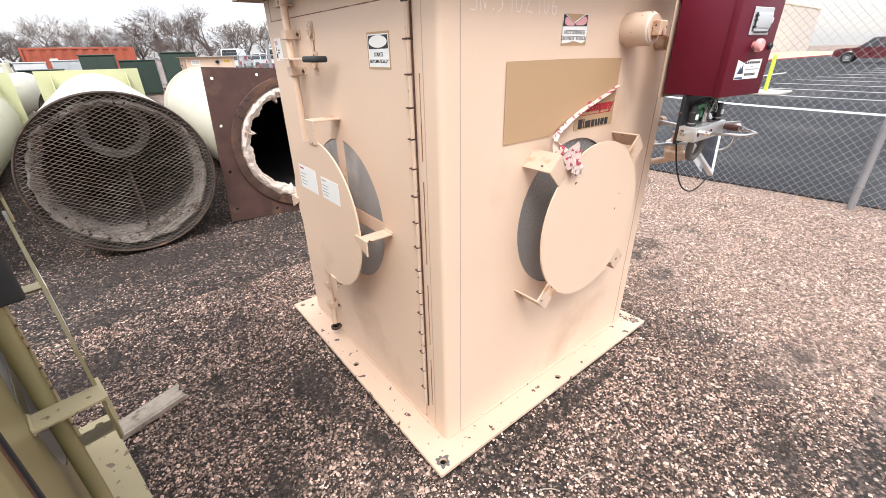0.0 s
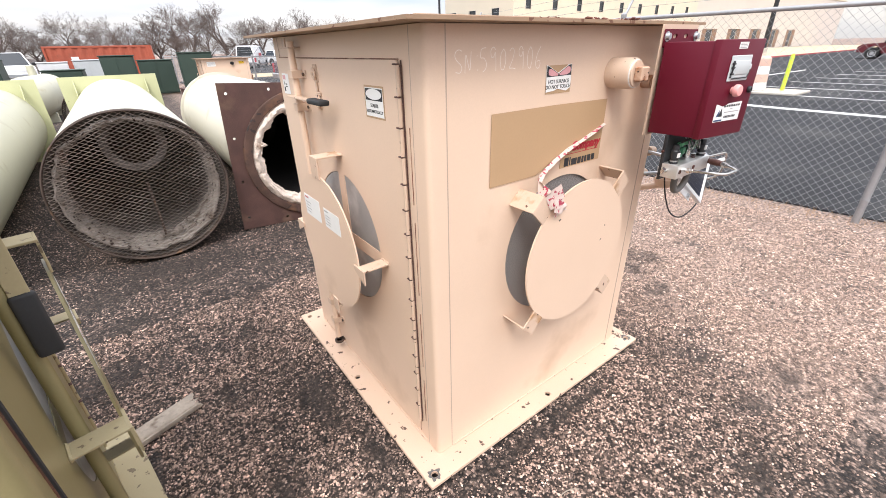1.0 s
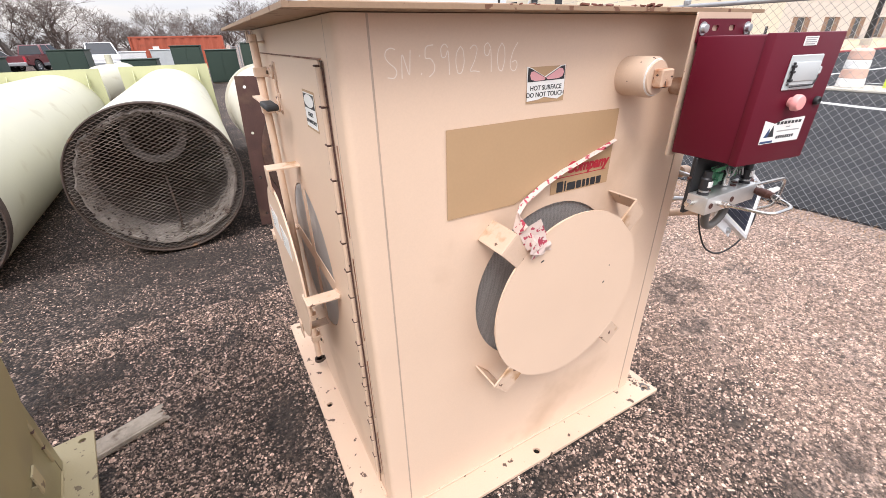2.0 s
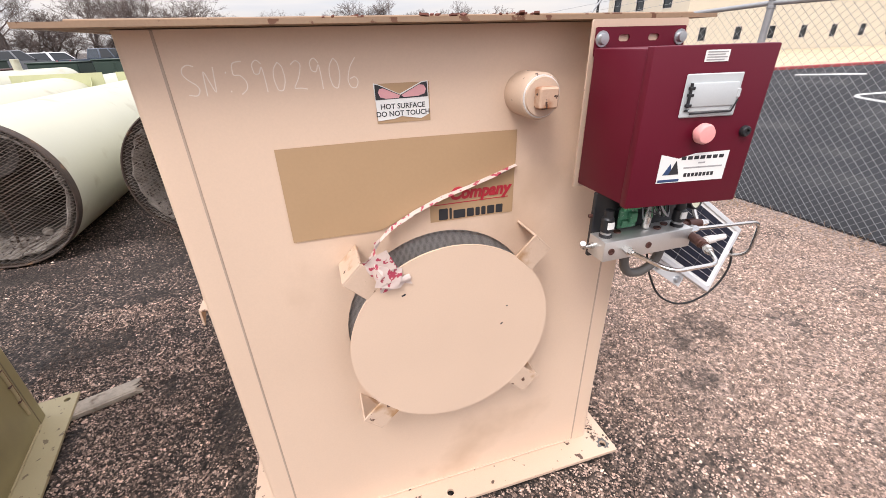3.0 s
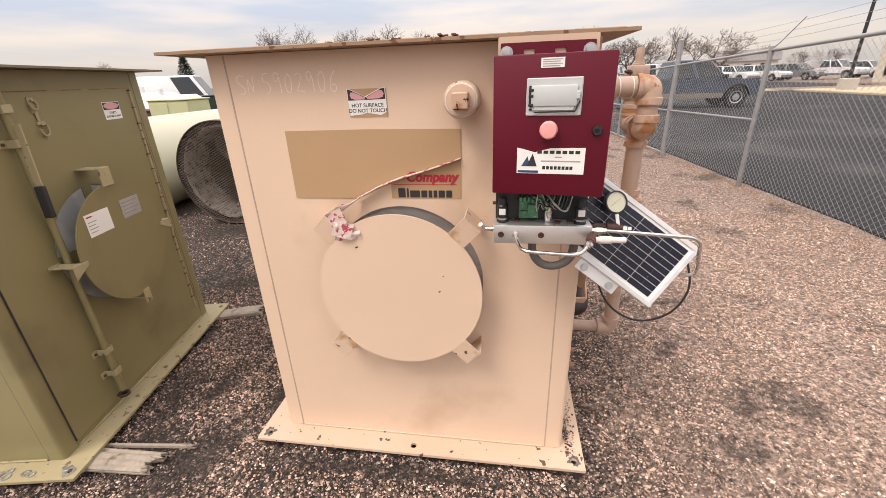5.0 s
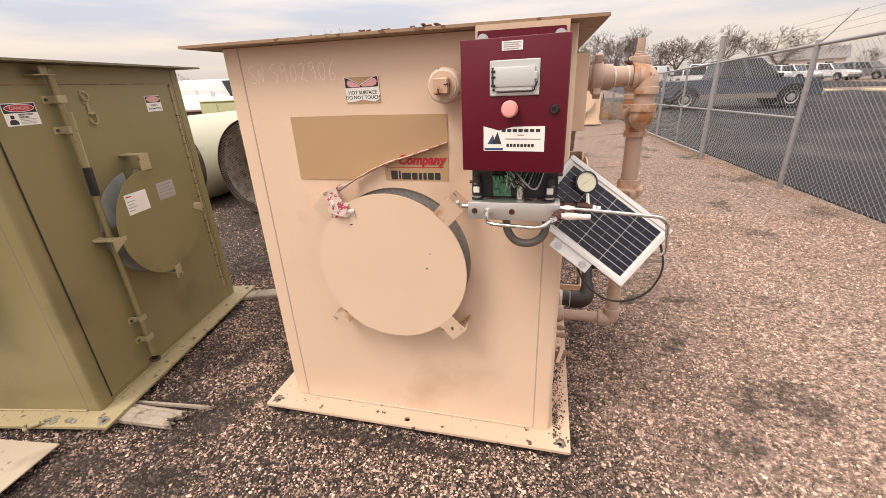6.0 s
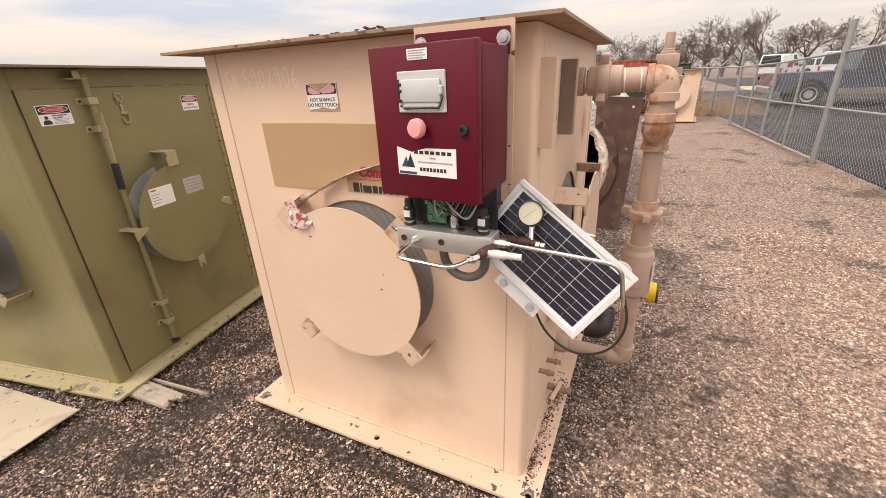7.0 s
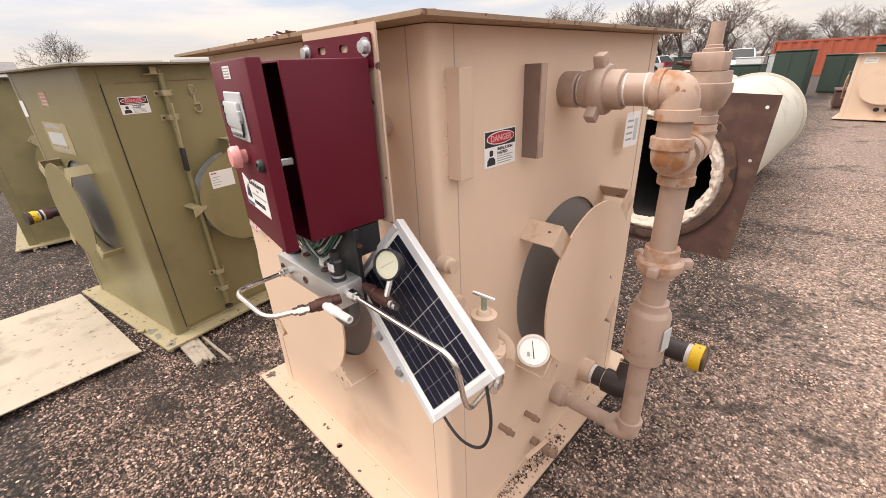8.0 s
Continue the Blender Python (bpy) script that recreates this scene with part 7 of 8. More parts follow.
def vehicle(label, mats, m, kind="pickup", group="parked vehicles"):
    """A pickup, estate or van: lower body with wheel arches, glazed cabin, wheels, lamps and bumpers. x runs forward."""
    paint, low = mats
    t = thing({"pickup": "pickup_truck", "suv": "parked_car", "van": "van"}[kind], label, "vehicle", group, m=m)
    L, W, r = (5.8, 0.98, 0.41) if kind == "pickup" else ((4.8, 0.92, 0.36) if kind == "suv" else (5.4, 1.0, 0.36))
    fx, rx = L / 2 - 0.95, -L / 2 + 1.15
    deck = 1.12 if kind == "pickup" else 1.02
    hood = 1.16 if kind == "pickup" else (1.02 if kind == "suv" else 1.15)
    base = 0.45 if kind == "pickup" else 0.34
    def arch(cx):
        return [(cx + (r + 0.09) * math.cos(a), max(base, r + (r + 0.09) * math.sin(a))) for a in [math.pi * k / 10 for k in range(11)]]
    prof = [(-L / 2, base + 0.12), (-L / 2 + 0.03, deck), (0.2, deck + 0.03), (L / 2 - 1.55, hood), (L / 2 - 0.25, hood - 0.10), (L / 2, hood - 0.28), (L / 2, base + 0.05)] + [(x, z) for x, z in arch(fx)] + [(x, z) for x, z in arch(rx)]
    bm = sheet(bmesh.new(), prof, (), 2 * W, basis((0, -W, 0), (1, 0, 0), (0, 0, 1)))
    part("body", bm, paint, t)
    for s in (1, -1):
        bm = box(bmesh.new(), (rx + r + 0.12, s * W - 0.02, base - 0.06), (fx - r - 0.12, s * W + 0.012, base + 0.14), 0.01)
        part("sill", bm, low, t)
    # cabin
    if kind == "pickup":
        c0, c1, c2, c3, top = -0.75, -0.55, 0.75, 1.55, 1.88
    elif kind == "suv":
        c0, c1, c2, c3, top = -L / 2 + 0.05, -L / 2 + 0.35, 0.35, 1.05, 1.68
    else:
        c0, c1, c2, c3, top = -L / 2 + 0.03, -L / 2 + 0.08, 1.15, 1.85, 2.15
    wb, wt = W - 0.03, W - 0.22
    bm = bmesh.new()
    vs = [bm.verts.new(p) for p in ((c0, -wb, deck), (c3, -wb, deck), (c3, wb, deck), (c0, wb, deck), (c1, -wt, top), (c2, -wt, top), (c2, wt, top), (c1, wt, top))]
    for q in ((0, 1, 5, 4), (1, 2, 6, 5), (2, 3, 7, 6), (3, 0, 4, 7), (4, 5, 6, 7), (0, 3, 2, 1)):
        bm.faces.new([vs[i] for i in q])
    bmesh.ops.bevel(bm, geom=list(bm.edges), offset=0.06, segments=3, profile=0.5, affect="EDGES")
    part("cabin", bm, paint, t)
    def pane(a, b, c, d, inset=0.12, lift=0.012):
        a, b, c, d = (Vector(p) for p in (a, b, c, d))
        mid = (a + b + c + d) / 4
        n = (b - a).cross(d - a).normalized()
        if n.dot(mid - Vector((0.2, 0, 1.2))) < 0:
            n = -n
        q = [p.lerp(mid, inset) + n * lift for p in (a, b, c, d)]
        bm = bmesh.new()
        f = bm.faces.new([bm.verts.new(p) for p in q])
        got = bmesh.ops.extrude_face_region(bm, geom=[f])
        bmesh.ops.translate(bm, vec=-n * 0.02, verts=[g for g in got["geom"] if isinstance(g, bmesh.types.BMVert)])
        part("window", bm, GLASS, t)
    for s in (1, -1):
        halves = 2 if kind != "van" else 1
        for k in range(halves):
            a, b = k / halves, (k + 1) / halves
            lo = lambda w: (c0 + (c3 - c0) * w, s * wb, deck)
            hi = lambda w: (c1 + (c2 - c1) * w, s * wt, top)
            if kind == "van":
                a, b = 0.72, 0.98
            pane(lo(a), lo(b), hi(b), hi(a), 0.14)
    pane((c3, -wb, deck), (c3, wb, deck), (c2, wt, top), (c2, -wt, top), 0.10)
    pane((c0, -wb, deck), (c0, wb, deck), (c1, wt, top), (c1, -wt, top), 0.16)
    if kind == "pickup":
        bm = box(bmesh.new(), (-L / 2 + 0.12, -W + 0.12, deck - 0.02), (c0 - 0.08, W - 0.12, deck + 0.008), 0.01)
        part("bed", bm, BLACK, t)
    for s in (1, -1):
        for x in (fx, rx):
            wheel(t, x, s * (W - 0.235), r, s)
        bm = box(bmesh.new(), (L / 2 - 0.10, s * (W - 0.28) - 0.2, hood - 0.42), (L / 2 + 0.015, s * (W - 0.28) + 0.2, hood - 0.24), 0.02)
        part("headlight", bm, FRAME_ALU, t)
        bm = box(bmesh.new(), (-L / 2 - 0.012, s * (W - 0.10) - 0.09, deck - 0.42), (-L / 2 + 0.06, s * (W - 0.10) + 0.085, deck - 0.04), 0.02)
        part("tail_light", bm, RED_INK, t)
        bm = box(bmesh.new(), (c3 - 0.25, s * W, deck + 0.02), (c3 - 0.12, s * (W + 0.2), deck + 0.18), 0.03)
        part("mirror", bm, BLACK, t)
    for x0, x1 in ((L / 2 - 0.05, L / 2 + 0.10), (-L / 2 - 0.10, -L / 2 + 0.05)):
        bm = box(bmesh.new(), (x0, -W + 0.04, base), (x1, W - 0.04, base + 0.24), 0.03)
        part("bumper", bm, STEEL if kind == "pickup" else low, t)
    return t


vehicle("slate-blue pickup truck with muddy lower sides, parked on asphalt", (CARBLUE, CARBEIGE), pose(8.35, 19.1, 0.02, 0, 0, 0))
vehicle("dark red pickup truck parked on asphalt", (CARRED, CARRED), pose(48.5, 5.2, 0.02, 0, 0, 92))
vehicle("white service van with red mark behind the fence", (CARWHITE, CARGREY), pose(12.4, 51.0, 0.03, 0, 0, 62), "van")
vehicle("white service van with red mark behind the fence", (CARWHITE, CARGREY), pose(17.0, 52.0, 0.03, 0, 0, 66), "van")
for k, (paint, kind) in enumerate(((CARWHITE, "suv"), (CARGREY, "suv"), (CARWHITE, "pickup"), (CARWHITE, "suv"), (CARWHITE, "suv"), (CARGREY, "suv"), (CARWHITE, "pickup"), (CARWHITE, "suv"), (CARGREY, "pickup"))):
    word = "white" if paint is CARWHITE else "grey"
    vehicle(f"{word} {'pickup truck' if kind == 'pickup' else 'estate car'} in a far parked row", (paint, CARGREY), pose(17.0 + 3.1 * k, 54.5 - 0.3 * k, 0.03, 0, 0, -62), kind, "far parked row")
for k, az in enumerate((-31, -27, -23.5, -20, -16.5, -13)):
    d = 46 + (k % 3)
    paint = (CARWHITE, CARGREY, CARWHITE, CARBLUE, CARWHITE, CARRED)[k]
    word = ("white", "grey", "white", "blue", "white", "dark red")[k]
    vehicle(f"{word} vehicle in the distant yard row", (paint, CARGREY), pose(d * math.sin(radians(az)), d * math.cos(radians(az)), 0, 0, 0, 20 + 10 * k), ("suv", "pickup")[k % 2], "distant yard row")
vehicle("white pickup truck in the far yard", (CARWHITE, CARGREY), pose(-5.6, 39, 0, 0, 0, -80), "pickup", "distant yard row")
vehicle("white utility truck standing among stored equipment", (CARWHITE, CARGREY), pose(-15.6, 18.4, 0, 0, 0, 24), "van", "distant yard row")
vehicle("white truck beyond the olive units", (CARWHITE, CARGREY), pose(-17.5, -1.6, 0, 0, 0, 8), "van", "distant yard row")
bm = box(bmesh.new(), (0, -1.02, 0.9), (1.1, -1.0, 1.35), 0.005)
for mm in (pose(12.4, 51.0, 0.03, 0, 0, 62) @ pose(-1.2, 0, 0), pose(17.0, 52.0, 0.03, 0, 0, 66) @ pose(-1.2, 0, 0)):
    solo("van_mark", bm.copy(), RED_INK, "plain red mark on a van side", "vehicle marking", m=mm @ pose(0, 0, 0.1))
bm.free()


def shipping_container():
    t = thing("shipping_container", "rusty orange corrugated shipping container", "container", m=pose(-3.7, 38.6, 0, 0, 0, -6))
    L, H, D = 6.06, 2.2, 2.4
    bm = bmesh.new()
    k = 44
    xs = [L * i / k for i in range(k + 1)]
    off = [0.0 if (i // 2) % 2 else 0.06 for i in range(k + 1)]
    lo = [bm.verts.new((x, o, 0.15)) for x, o in zip(xs, off)]
    hi = [bm.verts.new((x, o, H - 0.12)) for x, o in zip(xs, off)]
    for i in range(k):
        bm.faces.new((lo[i], lo[i + 1], hi[i + 1], hi[i]))
    part("corrugated_wall", bm, ORANGE, t, smooth=20)
    part("roof", box(bmesh.new(), (0, 0.07, H - 0.125), (L, D, H - 0.03), 0.01), ORANGE, t)
    for x in (0, L - 0.12):
        part("corner_casting", box(bmesh.new(), (x, -0.02, 0.0), (x + 0.12, 0.10, H), 0.01), ORANGE, t)
    part("rail", box(bmesh.new(), (0.12, -0.01, H - 0.12), (L - 0.12, 0.06, H), 0.01), ORANGE, t)
    part("rail", box(bmesh.new(), (0.12, -0.01, 0.0), (L - 0.12, 0.06, 0.15), 0.01), ORANGE, t)
    part("end_wall", box(bmesh.new(), (0.01, 0.10, 0.02), (0.05, D, H - 0.13)), ORANGE, t)
    part("end_wall", box(bmesh.new(), (L - 0.05, 0.10, 0.02), (L - 0.01, D, H - 0.13)), ORANGE, t)
    part("painted_mark", box(bmesh.new(), (1.35, -0.005, 0.9), (1.75, 0.01, 1.55), 0.0), WHITE, t)


shipping_container()


def cabinet(label, mat, m, sx, sy, sz):
    t = thing("equipment_cabinet", label, "equipment", "yard equipment", m=m)
    part("body", box(bmesh.new(), (0, 0, 0.06), (sx, sy, sz), 0.02), mat, t)
    part("lid", box(bmesh.new(), (-0.03, -0.03, sz + 0.001), (sx + 0.03, sy + 0.03, sz + 0.04), 0.01), mat, t)
    part("skid", box(bmesh.new(), (0.05, 0.05, 0.0), (sx - 0.05, sy - 0.05, 0.059), 0.01), TIMBER, t)
    for k in range(2):
        part("door", box(bmesh.new(), (0.04 + k * sx / 2, -0.015, 0.12), (sx / 2 - 0.03 + k * sx / 2, -0.001, sz - 0.06), 0.004), mat, t)


for x, y, s, h in ((-0.75, 19, 1.0, 1.55), (1.75, 19.6, 1.2, 1.60), (0.45, 21.5, 1.25, 1.35), (-2.6, 21.0, 1.2, 1.1), (-6.5, 17, 1.3, 1.35), (-8.6, 17.5, 1.5, 1.30), (-11.5, 18.5, 1.4, 1.4), (-5.0, 22.0, 1.2, 1.5), (-13.8, 16.5, 1.5, 1.2)):
    cabinet("dark green painted equipment cabinet in the yard", DARKGREEN, pose(x, y, 0, 0, 0, -4), s, 1.0, h)
for x, y, s, h, mat, word in ((-2.9, 24, 1.0, 1.35, CARWHITE, "white"), (-1.7, 24.3, 1.0, 1.40, GREYPLASTIC, "pale grey"), (1.3, 15.6, 1.5, 0.5, RUST, "rusty brown"), (-9.5, 14.5, 1.6, 1.2, RUST, "rusty brown"), (-12.0, 11.0, 1.8, 0.9, RUST, "rusty brown"), (-9.0, 9.5, 1.2, 1.25, YELLOWGREEN, "yellow-green")):
    cabinet(f"{word} equipment box in the yard", mat, pose(x, y, 0, 0, 0, 5), s, 1.0, h)


def tank(label, m, r, L, mat):
    t = thing("storage_tank", label, "tank", "yard tanks", m=m)
    part("shell", lathe(bmesh.new(), (0, 0, r + 0.25), (1, 0, r + 0.25), [(0, 0.0), (0.04, r * 0.45), (0.14, r * 0.8), (0.3, r), (L - 0.3, r), (L - 0.14, r * 0.8), (L - 0.04, r * 0.45), (L, 0.0)], 32), mat, t)
    for x in (0.5, L - 0.6):
        part("saddle", box(bmesh.new(), (x, -r * 0.7, 0), (x + 0.12, r * 0.7, 0.35), 0.01), mat, t)
    part("nozzle", cyl(bmesh.new(), (L * 0.5, 0, 2 * r + 0.2), (L * 0.5, 0, 2 * r + 0.5), 0.09, 14, 0.01), mat, t)


tank("white horizontal storage tank on saddles", pose(-13.5, 13.0, 0, 0, 0, 25), 0.55, 3.0, CARWHITE)
tank("white horizontal storage tank on saddles", pose(-16.5, 15.5, 0, 0, 0, 10), 0.6, 3.2, CARWHITE)
tank("pale cream storage tank lying in the yard", pose(-7.2, 11.6, -0.1, 0, 0, 70), 0.55, 3.2, CREAM)
tank("pale cream storage tank lying in the yard", pose(-2.4, 14.0, -0.1, 0, 0, 85), 0.50, 3.0, CREAM)

# unit four's notices
s = plate("warning_sticker", rect(0, 0, 0.22, 0.14), WHITE, UNIT4, at_front(0.20, 1.42, -0.001), 0.001, 0.0016, "white printed notice")
bars("print", s, at_front(0.20, 1.42, -0.001), [(0.02, 0.10 - 0.03 * k, 0.2, 0.112 - 0.03 * k) for k in range(3)], INK_SOFT, 0.002)
plate("warning_sticker", rect(0, 0, 0.14, 0.08), YELLOW, UNIT4, at_front(1.05, 1.48, -0.001), 0.001, 0.0016, "small yellow warning sticker")
for x in (0.72, 0.90):
    part("port", lathe(bmesh.new(), (x - 0.05, 0.065, 0.30), (x - 0.05, -1, 0.30), [(0, 0.05), (0.06, 0.05), (0.06, 0.03), (0.03, 0.03), (0.03, 0)], 20), BLACK, UNIT4)
part("port", lathe(bmesh.new(), (0.86, 0.065, 1.50), (0.86, -1, 1.50), [(0, 0.05), (0.05, 0.05), (0.05, 0.035), (0.02, 0.03), (0.02, 0)], 20), BLACK, UNIT4)


part("vent_cover", sheet(bmesh.new(), ring(0.43, 48), (), 0.006, FACES["front"] @ pose(0.0, 0.86, 0.118)), TAN, UNIT4)

# bollard, barrel and lamp poles in the car park
t = thing("bollard", "lime-yellow sleeved bollard on a concrete pad", "bollard", m=pose(16.6, 3.75, 0.02))
part("sleeve", lathe(bmesh.new(), (0, 0, 0.08), (0, 0, 2), [(0, 0.057), (1.0, 0.057), (1.06, 0.04), (1.08, 0)], 20), LIME, t)
part("pad", box(bmesh.new(), (-0.9, -0.6, 0.0), (0.6, 1.1, 0.08), 0.02), CONCRETE, t)
t = thing("traffic_barrel", "white and faded orange plastic traffic barrel", "traffic barrel", m=pose(16.3, 4.45, 0.10))
for k in range(4):
    part("band", lathe(bmesh.new(), (0, 0, 0.24 * k), (0, 0, 2), [(0, 0.30 - 0.015 * k), (0.02, 0.315 - 0.015 * k), (0.22, 0.305 - 0.015 * k), (0.239, 0.29 - 0.015 * k)], 20), (WHITE, PEACH)[k % 2], t)
part("top", lathe(bmesh.new(), (0, 0, 0.96), (0, 0, 2), [(0, 0.24), (0.04, 0.2), (0.06, 0.08), (0.12, 0.07), (0.12, 0)], 20), PEACH, t)
for x, y, h, w in ((20.5, 27.4, 9, 1.0), (57.3, 17.6, 12, 2.6)):
    t = thing("light_pole", "dark slim car-park lamp pole", "lamp post", "lamp posts", m=pose(x, y, 0))
    part("pole", lathe(bmesh.new(), (0, 0, 0), (0, 0, 2), [(0, 0.10 * w), (h, 0.06 * w), (h, 0)], 12), BLACK, t)
    part("base", box(bmesh.new(), (-0.35, -0.35, 0), (0.35, 0.35, 0.75), 0.05), CONCRETE, t)
    part("lamp_head", box(bmesh.new(), (-0.15, -0.7, h), (0.15, 0.1, h + 0.15), 0.03), BLACK, t)


def window(parent, m, u, v, w, h):
    f = plate("window", rect(u, v, u + w, v + h), GLASS, parent, m, 0.04, -0.06)
    bm = sheet(bmesh.new(), rect(u - 0.06, v - 0.06, u + w + 0.06, v + h + 0.06), [rect(u, v, u + w, v + h)], 0.09, m @ pose(0, 0, 0.02))
    part("frame", bm, STUCCO_PALE, f)


OFFICE = pose(31.0, 30.0, 0)


def office_building():
    t = thing("office_building", "cream stucco two-storey office building with dark windows", "building", m=OFFICE)
    m = basis((0, 0, 0), (1, 0, 0), (0, 0, 1))
    H, L, D = 9.2, 36.0, 10.4
    cuts, spots = [], []
    for k in range(9):
        u = 1.6 + 3.9 * k
        for v in (1.1, 4.7):
            w, h = 0.72, 1.0
            cuts.append(rect(u, v, u + w, v + h))
            spots.append((u, v, w, h))
    part("wall", sheet(bmesh.new(), rect(0, 0, L, H), cuts, 0.3, m), STUCCO, t)
    for u, v, w, h in spots:
        window(t, m, u, v, w, h)
    side = basis((0, 0.301, 0), (0, -1, 0), (0, 0, 1))
    west = [rect(-u - 1.0, v, -u, v + 1.15) for u in (1.6, 5.0, 8.2) for v in (0.5, 3.7)]
    part("wall", sheet(bmesh.new(), rect(-D + 0.301, 0, 0, H), west, 0.3, side), STUCCO, t)
    for u in (1.6, 5.0, 8.2):
        for v in (0.5, 3.7):
            window(t, side, -u - 1.0, v, 1.0, 1.15)
    part("wall", box(bmesh.new(), (L - 0.3, 0.301, 0), (L, D, H)), STUCCO, t)
    part("wall", box(bmesh.new(), (0.301, D - 0.3, 0), (L - 0.301, D, H)), STUCCO, t)
    part("roof", box(bmesh.new(), (-0.15, -0.15, H + 0.002), (L + 0.15, D, H + 0.35), 0.03), STUCCO_PALE, t)
    t2 = thing("office_building", "long pale low building with stone-clad entrance", "building", m=OFFICE @ pose(36.5, 0.6, 0))
    H2, L2 = 9.0, 74.0
    part("wall", sheet(bmesh.new(), rect(0, 0, L2, H2), [rect(u, 0.2, u + 5, 3.2) for u in (4.0, 13.0, 22.0, 31.0, 40.0)], 0.3, m), STUCCO_PALE, t2)
    for u in (4.0, 13.0, 22.0, 31.0, 40.0):
        part("stone_panel", box(bmesh.new(), (u, 0.05, 0.2), (u + 1.5, 0.2, 3.2), 0.01), BRICK, t2)
        part("stone_panel", box(bmesh.new(), (u + 3.6, 0.05, 0.2), (u + 5.0, 0.2, 3.2), 0.01), BRICK, t2)
        window(t2, basis((0, 0.12, 0), (1, 0, 0), (0, 0, 1)), u + 1.6, 0.25, 1.9, 2.8)
    part("wall", box(bmesh.new(), (0, 0.301, 0), (0.3, 14, H2)), STUCCO_PALE, t2)
    part("wall", box(bmesh.new(), (L2 - 0.3, 0.301, 0), (L2, 14, H2)), STUCCO_PALE, t2)
    part("wall", box(bmesh.new(), (0.301, 13.7, 0), (L2 - 0.301, 14, H2)), STUCCO_PALE, t2)
    part("roof", box(bmesh.new(), (-0.1, -0.1, H2 + 0.002), (L2 + 0.1, 14, H2 + 0.3), 0.03), STUCCO, t2)
    for k in range(5):
        window(t2, m, 48.5 + 3.6 * k, 1.0, 0.9, 1.3)


office_building()


def house(label, m, sx, sy, wall, roof, eave=2.6, ridge=4.6):
    t = thing("house", label, "house", "houses", m=m)
    bm = box(bmesh.new(), (0, 0, 0), (sx, sy, eave))
    part("wall", bm, wall, t)
    bm = bmesh.new()
    o = 0.4
    vs = [bm.verts.new(p) for p in ((-o, -o, eave), (sx + o, -o, eave), (sx + o, sy + o, eave), (-o, sy + o, eave), (-o, sy / 2, ridge), (sx + o, sy / 2, ridge))]
    for q in ((0, 1, 5, 4), (2, 3, 4, 5), (0, 4, 3), (1, 2, 5), (0, 3, 2, 1)):
        bm.faces.new([vs[i] for i in q])
    part("roof", bm, roof, t, smooth=0)
    f = basis((0, -0.003, 0), (1, 0, 0), (0, 0, 1))
    for u in (1.5, sx * 0.5, sx - 2.6):
        plate("window", rect(u, 1.0, u + 1.1, 2.1), GLASS, t, f, 0.04, 0.02)


house("tan house with brown shingle gable roof, far off", pose(40, 92, 0, 0, 0, -25), 10, 8, STUCCO_PALE, ROOFTILE)
house("small pale house with blue metal roof beyond the yard", pose(-51, 48, 0, 0, 0, 45), 6, 5, STUCCO_PALE, material("blue_metal_roof", (0.16, 0.30, 0.46), 0.5, vary=0.08, scale=1, fine=20, bump=0.1), 1.9, 3.2)
for x, y, a in ((-54, 4, 85), (-52, 14, 80), (-50, -8, 92)):
    house("long low house with grey roof beyond the yard", pose(x, y, 0, 0, 0, a), 9, 8, STUCCO_PALE, ROOFTILE, 2.4, 3.7)


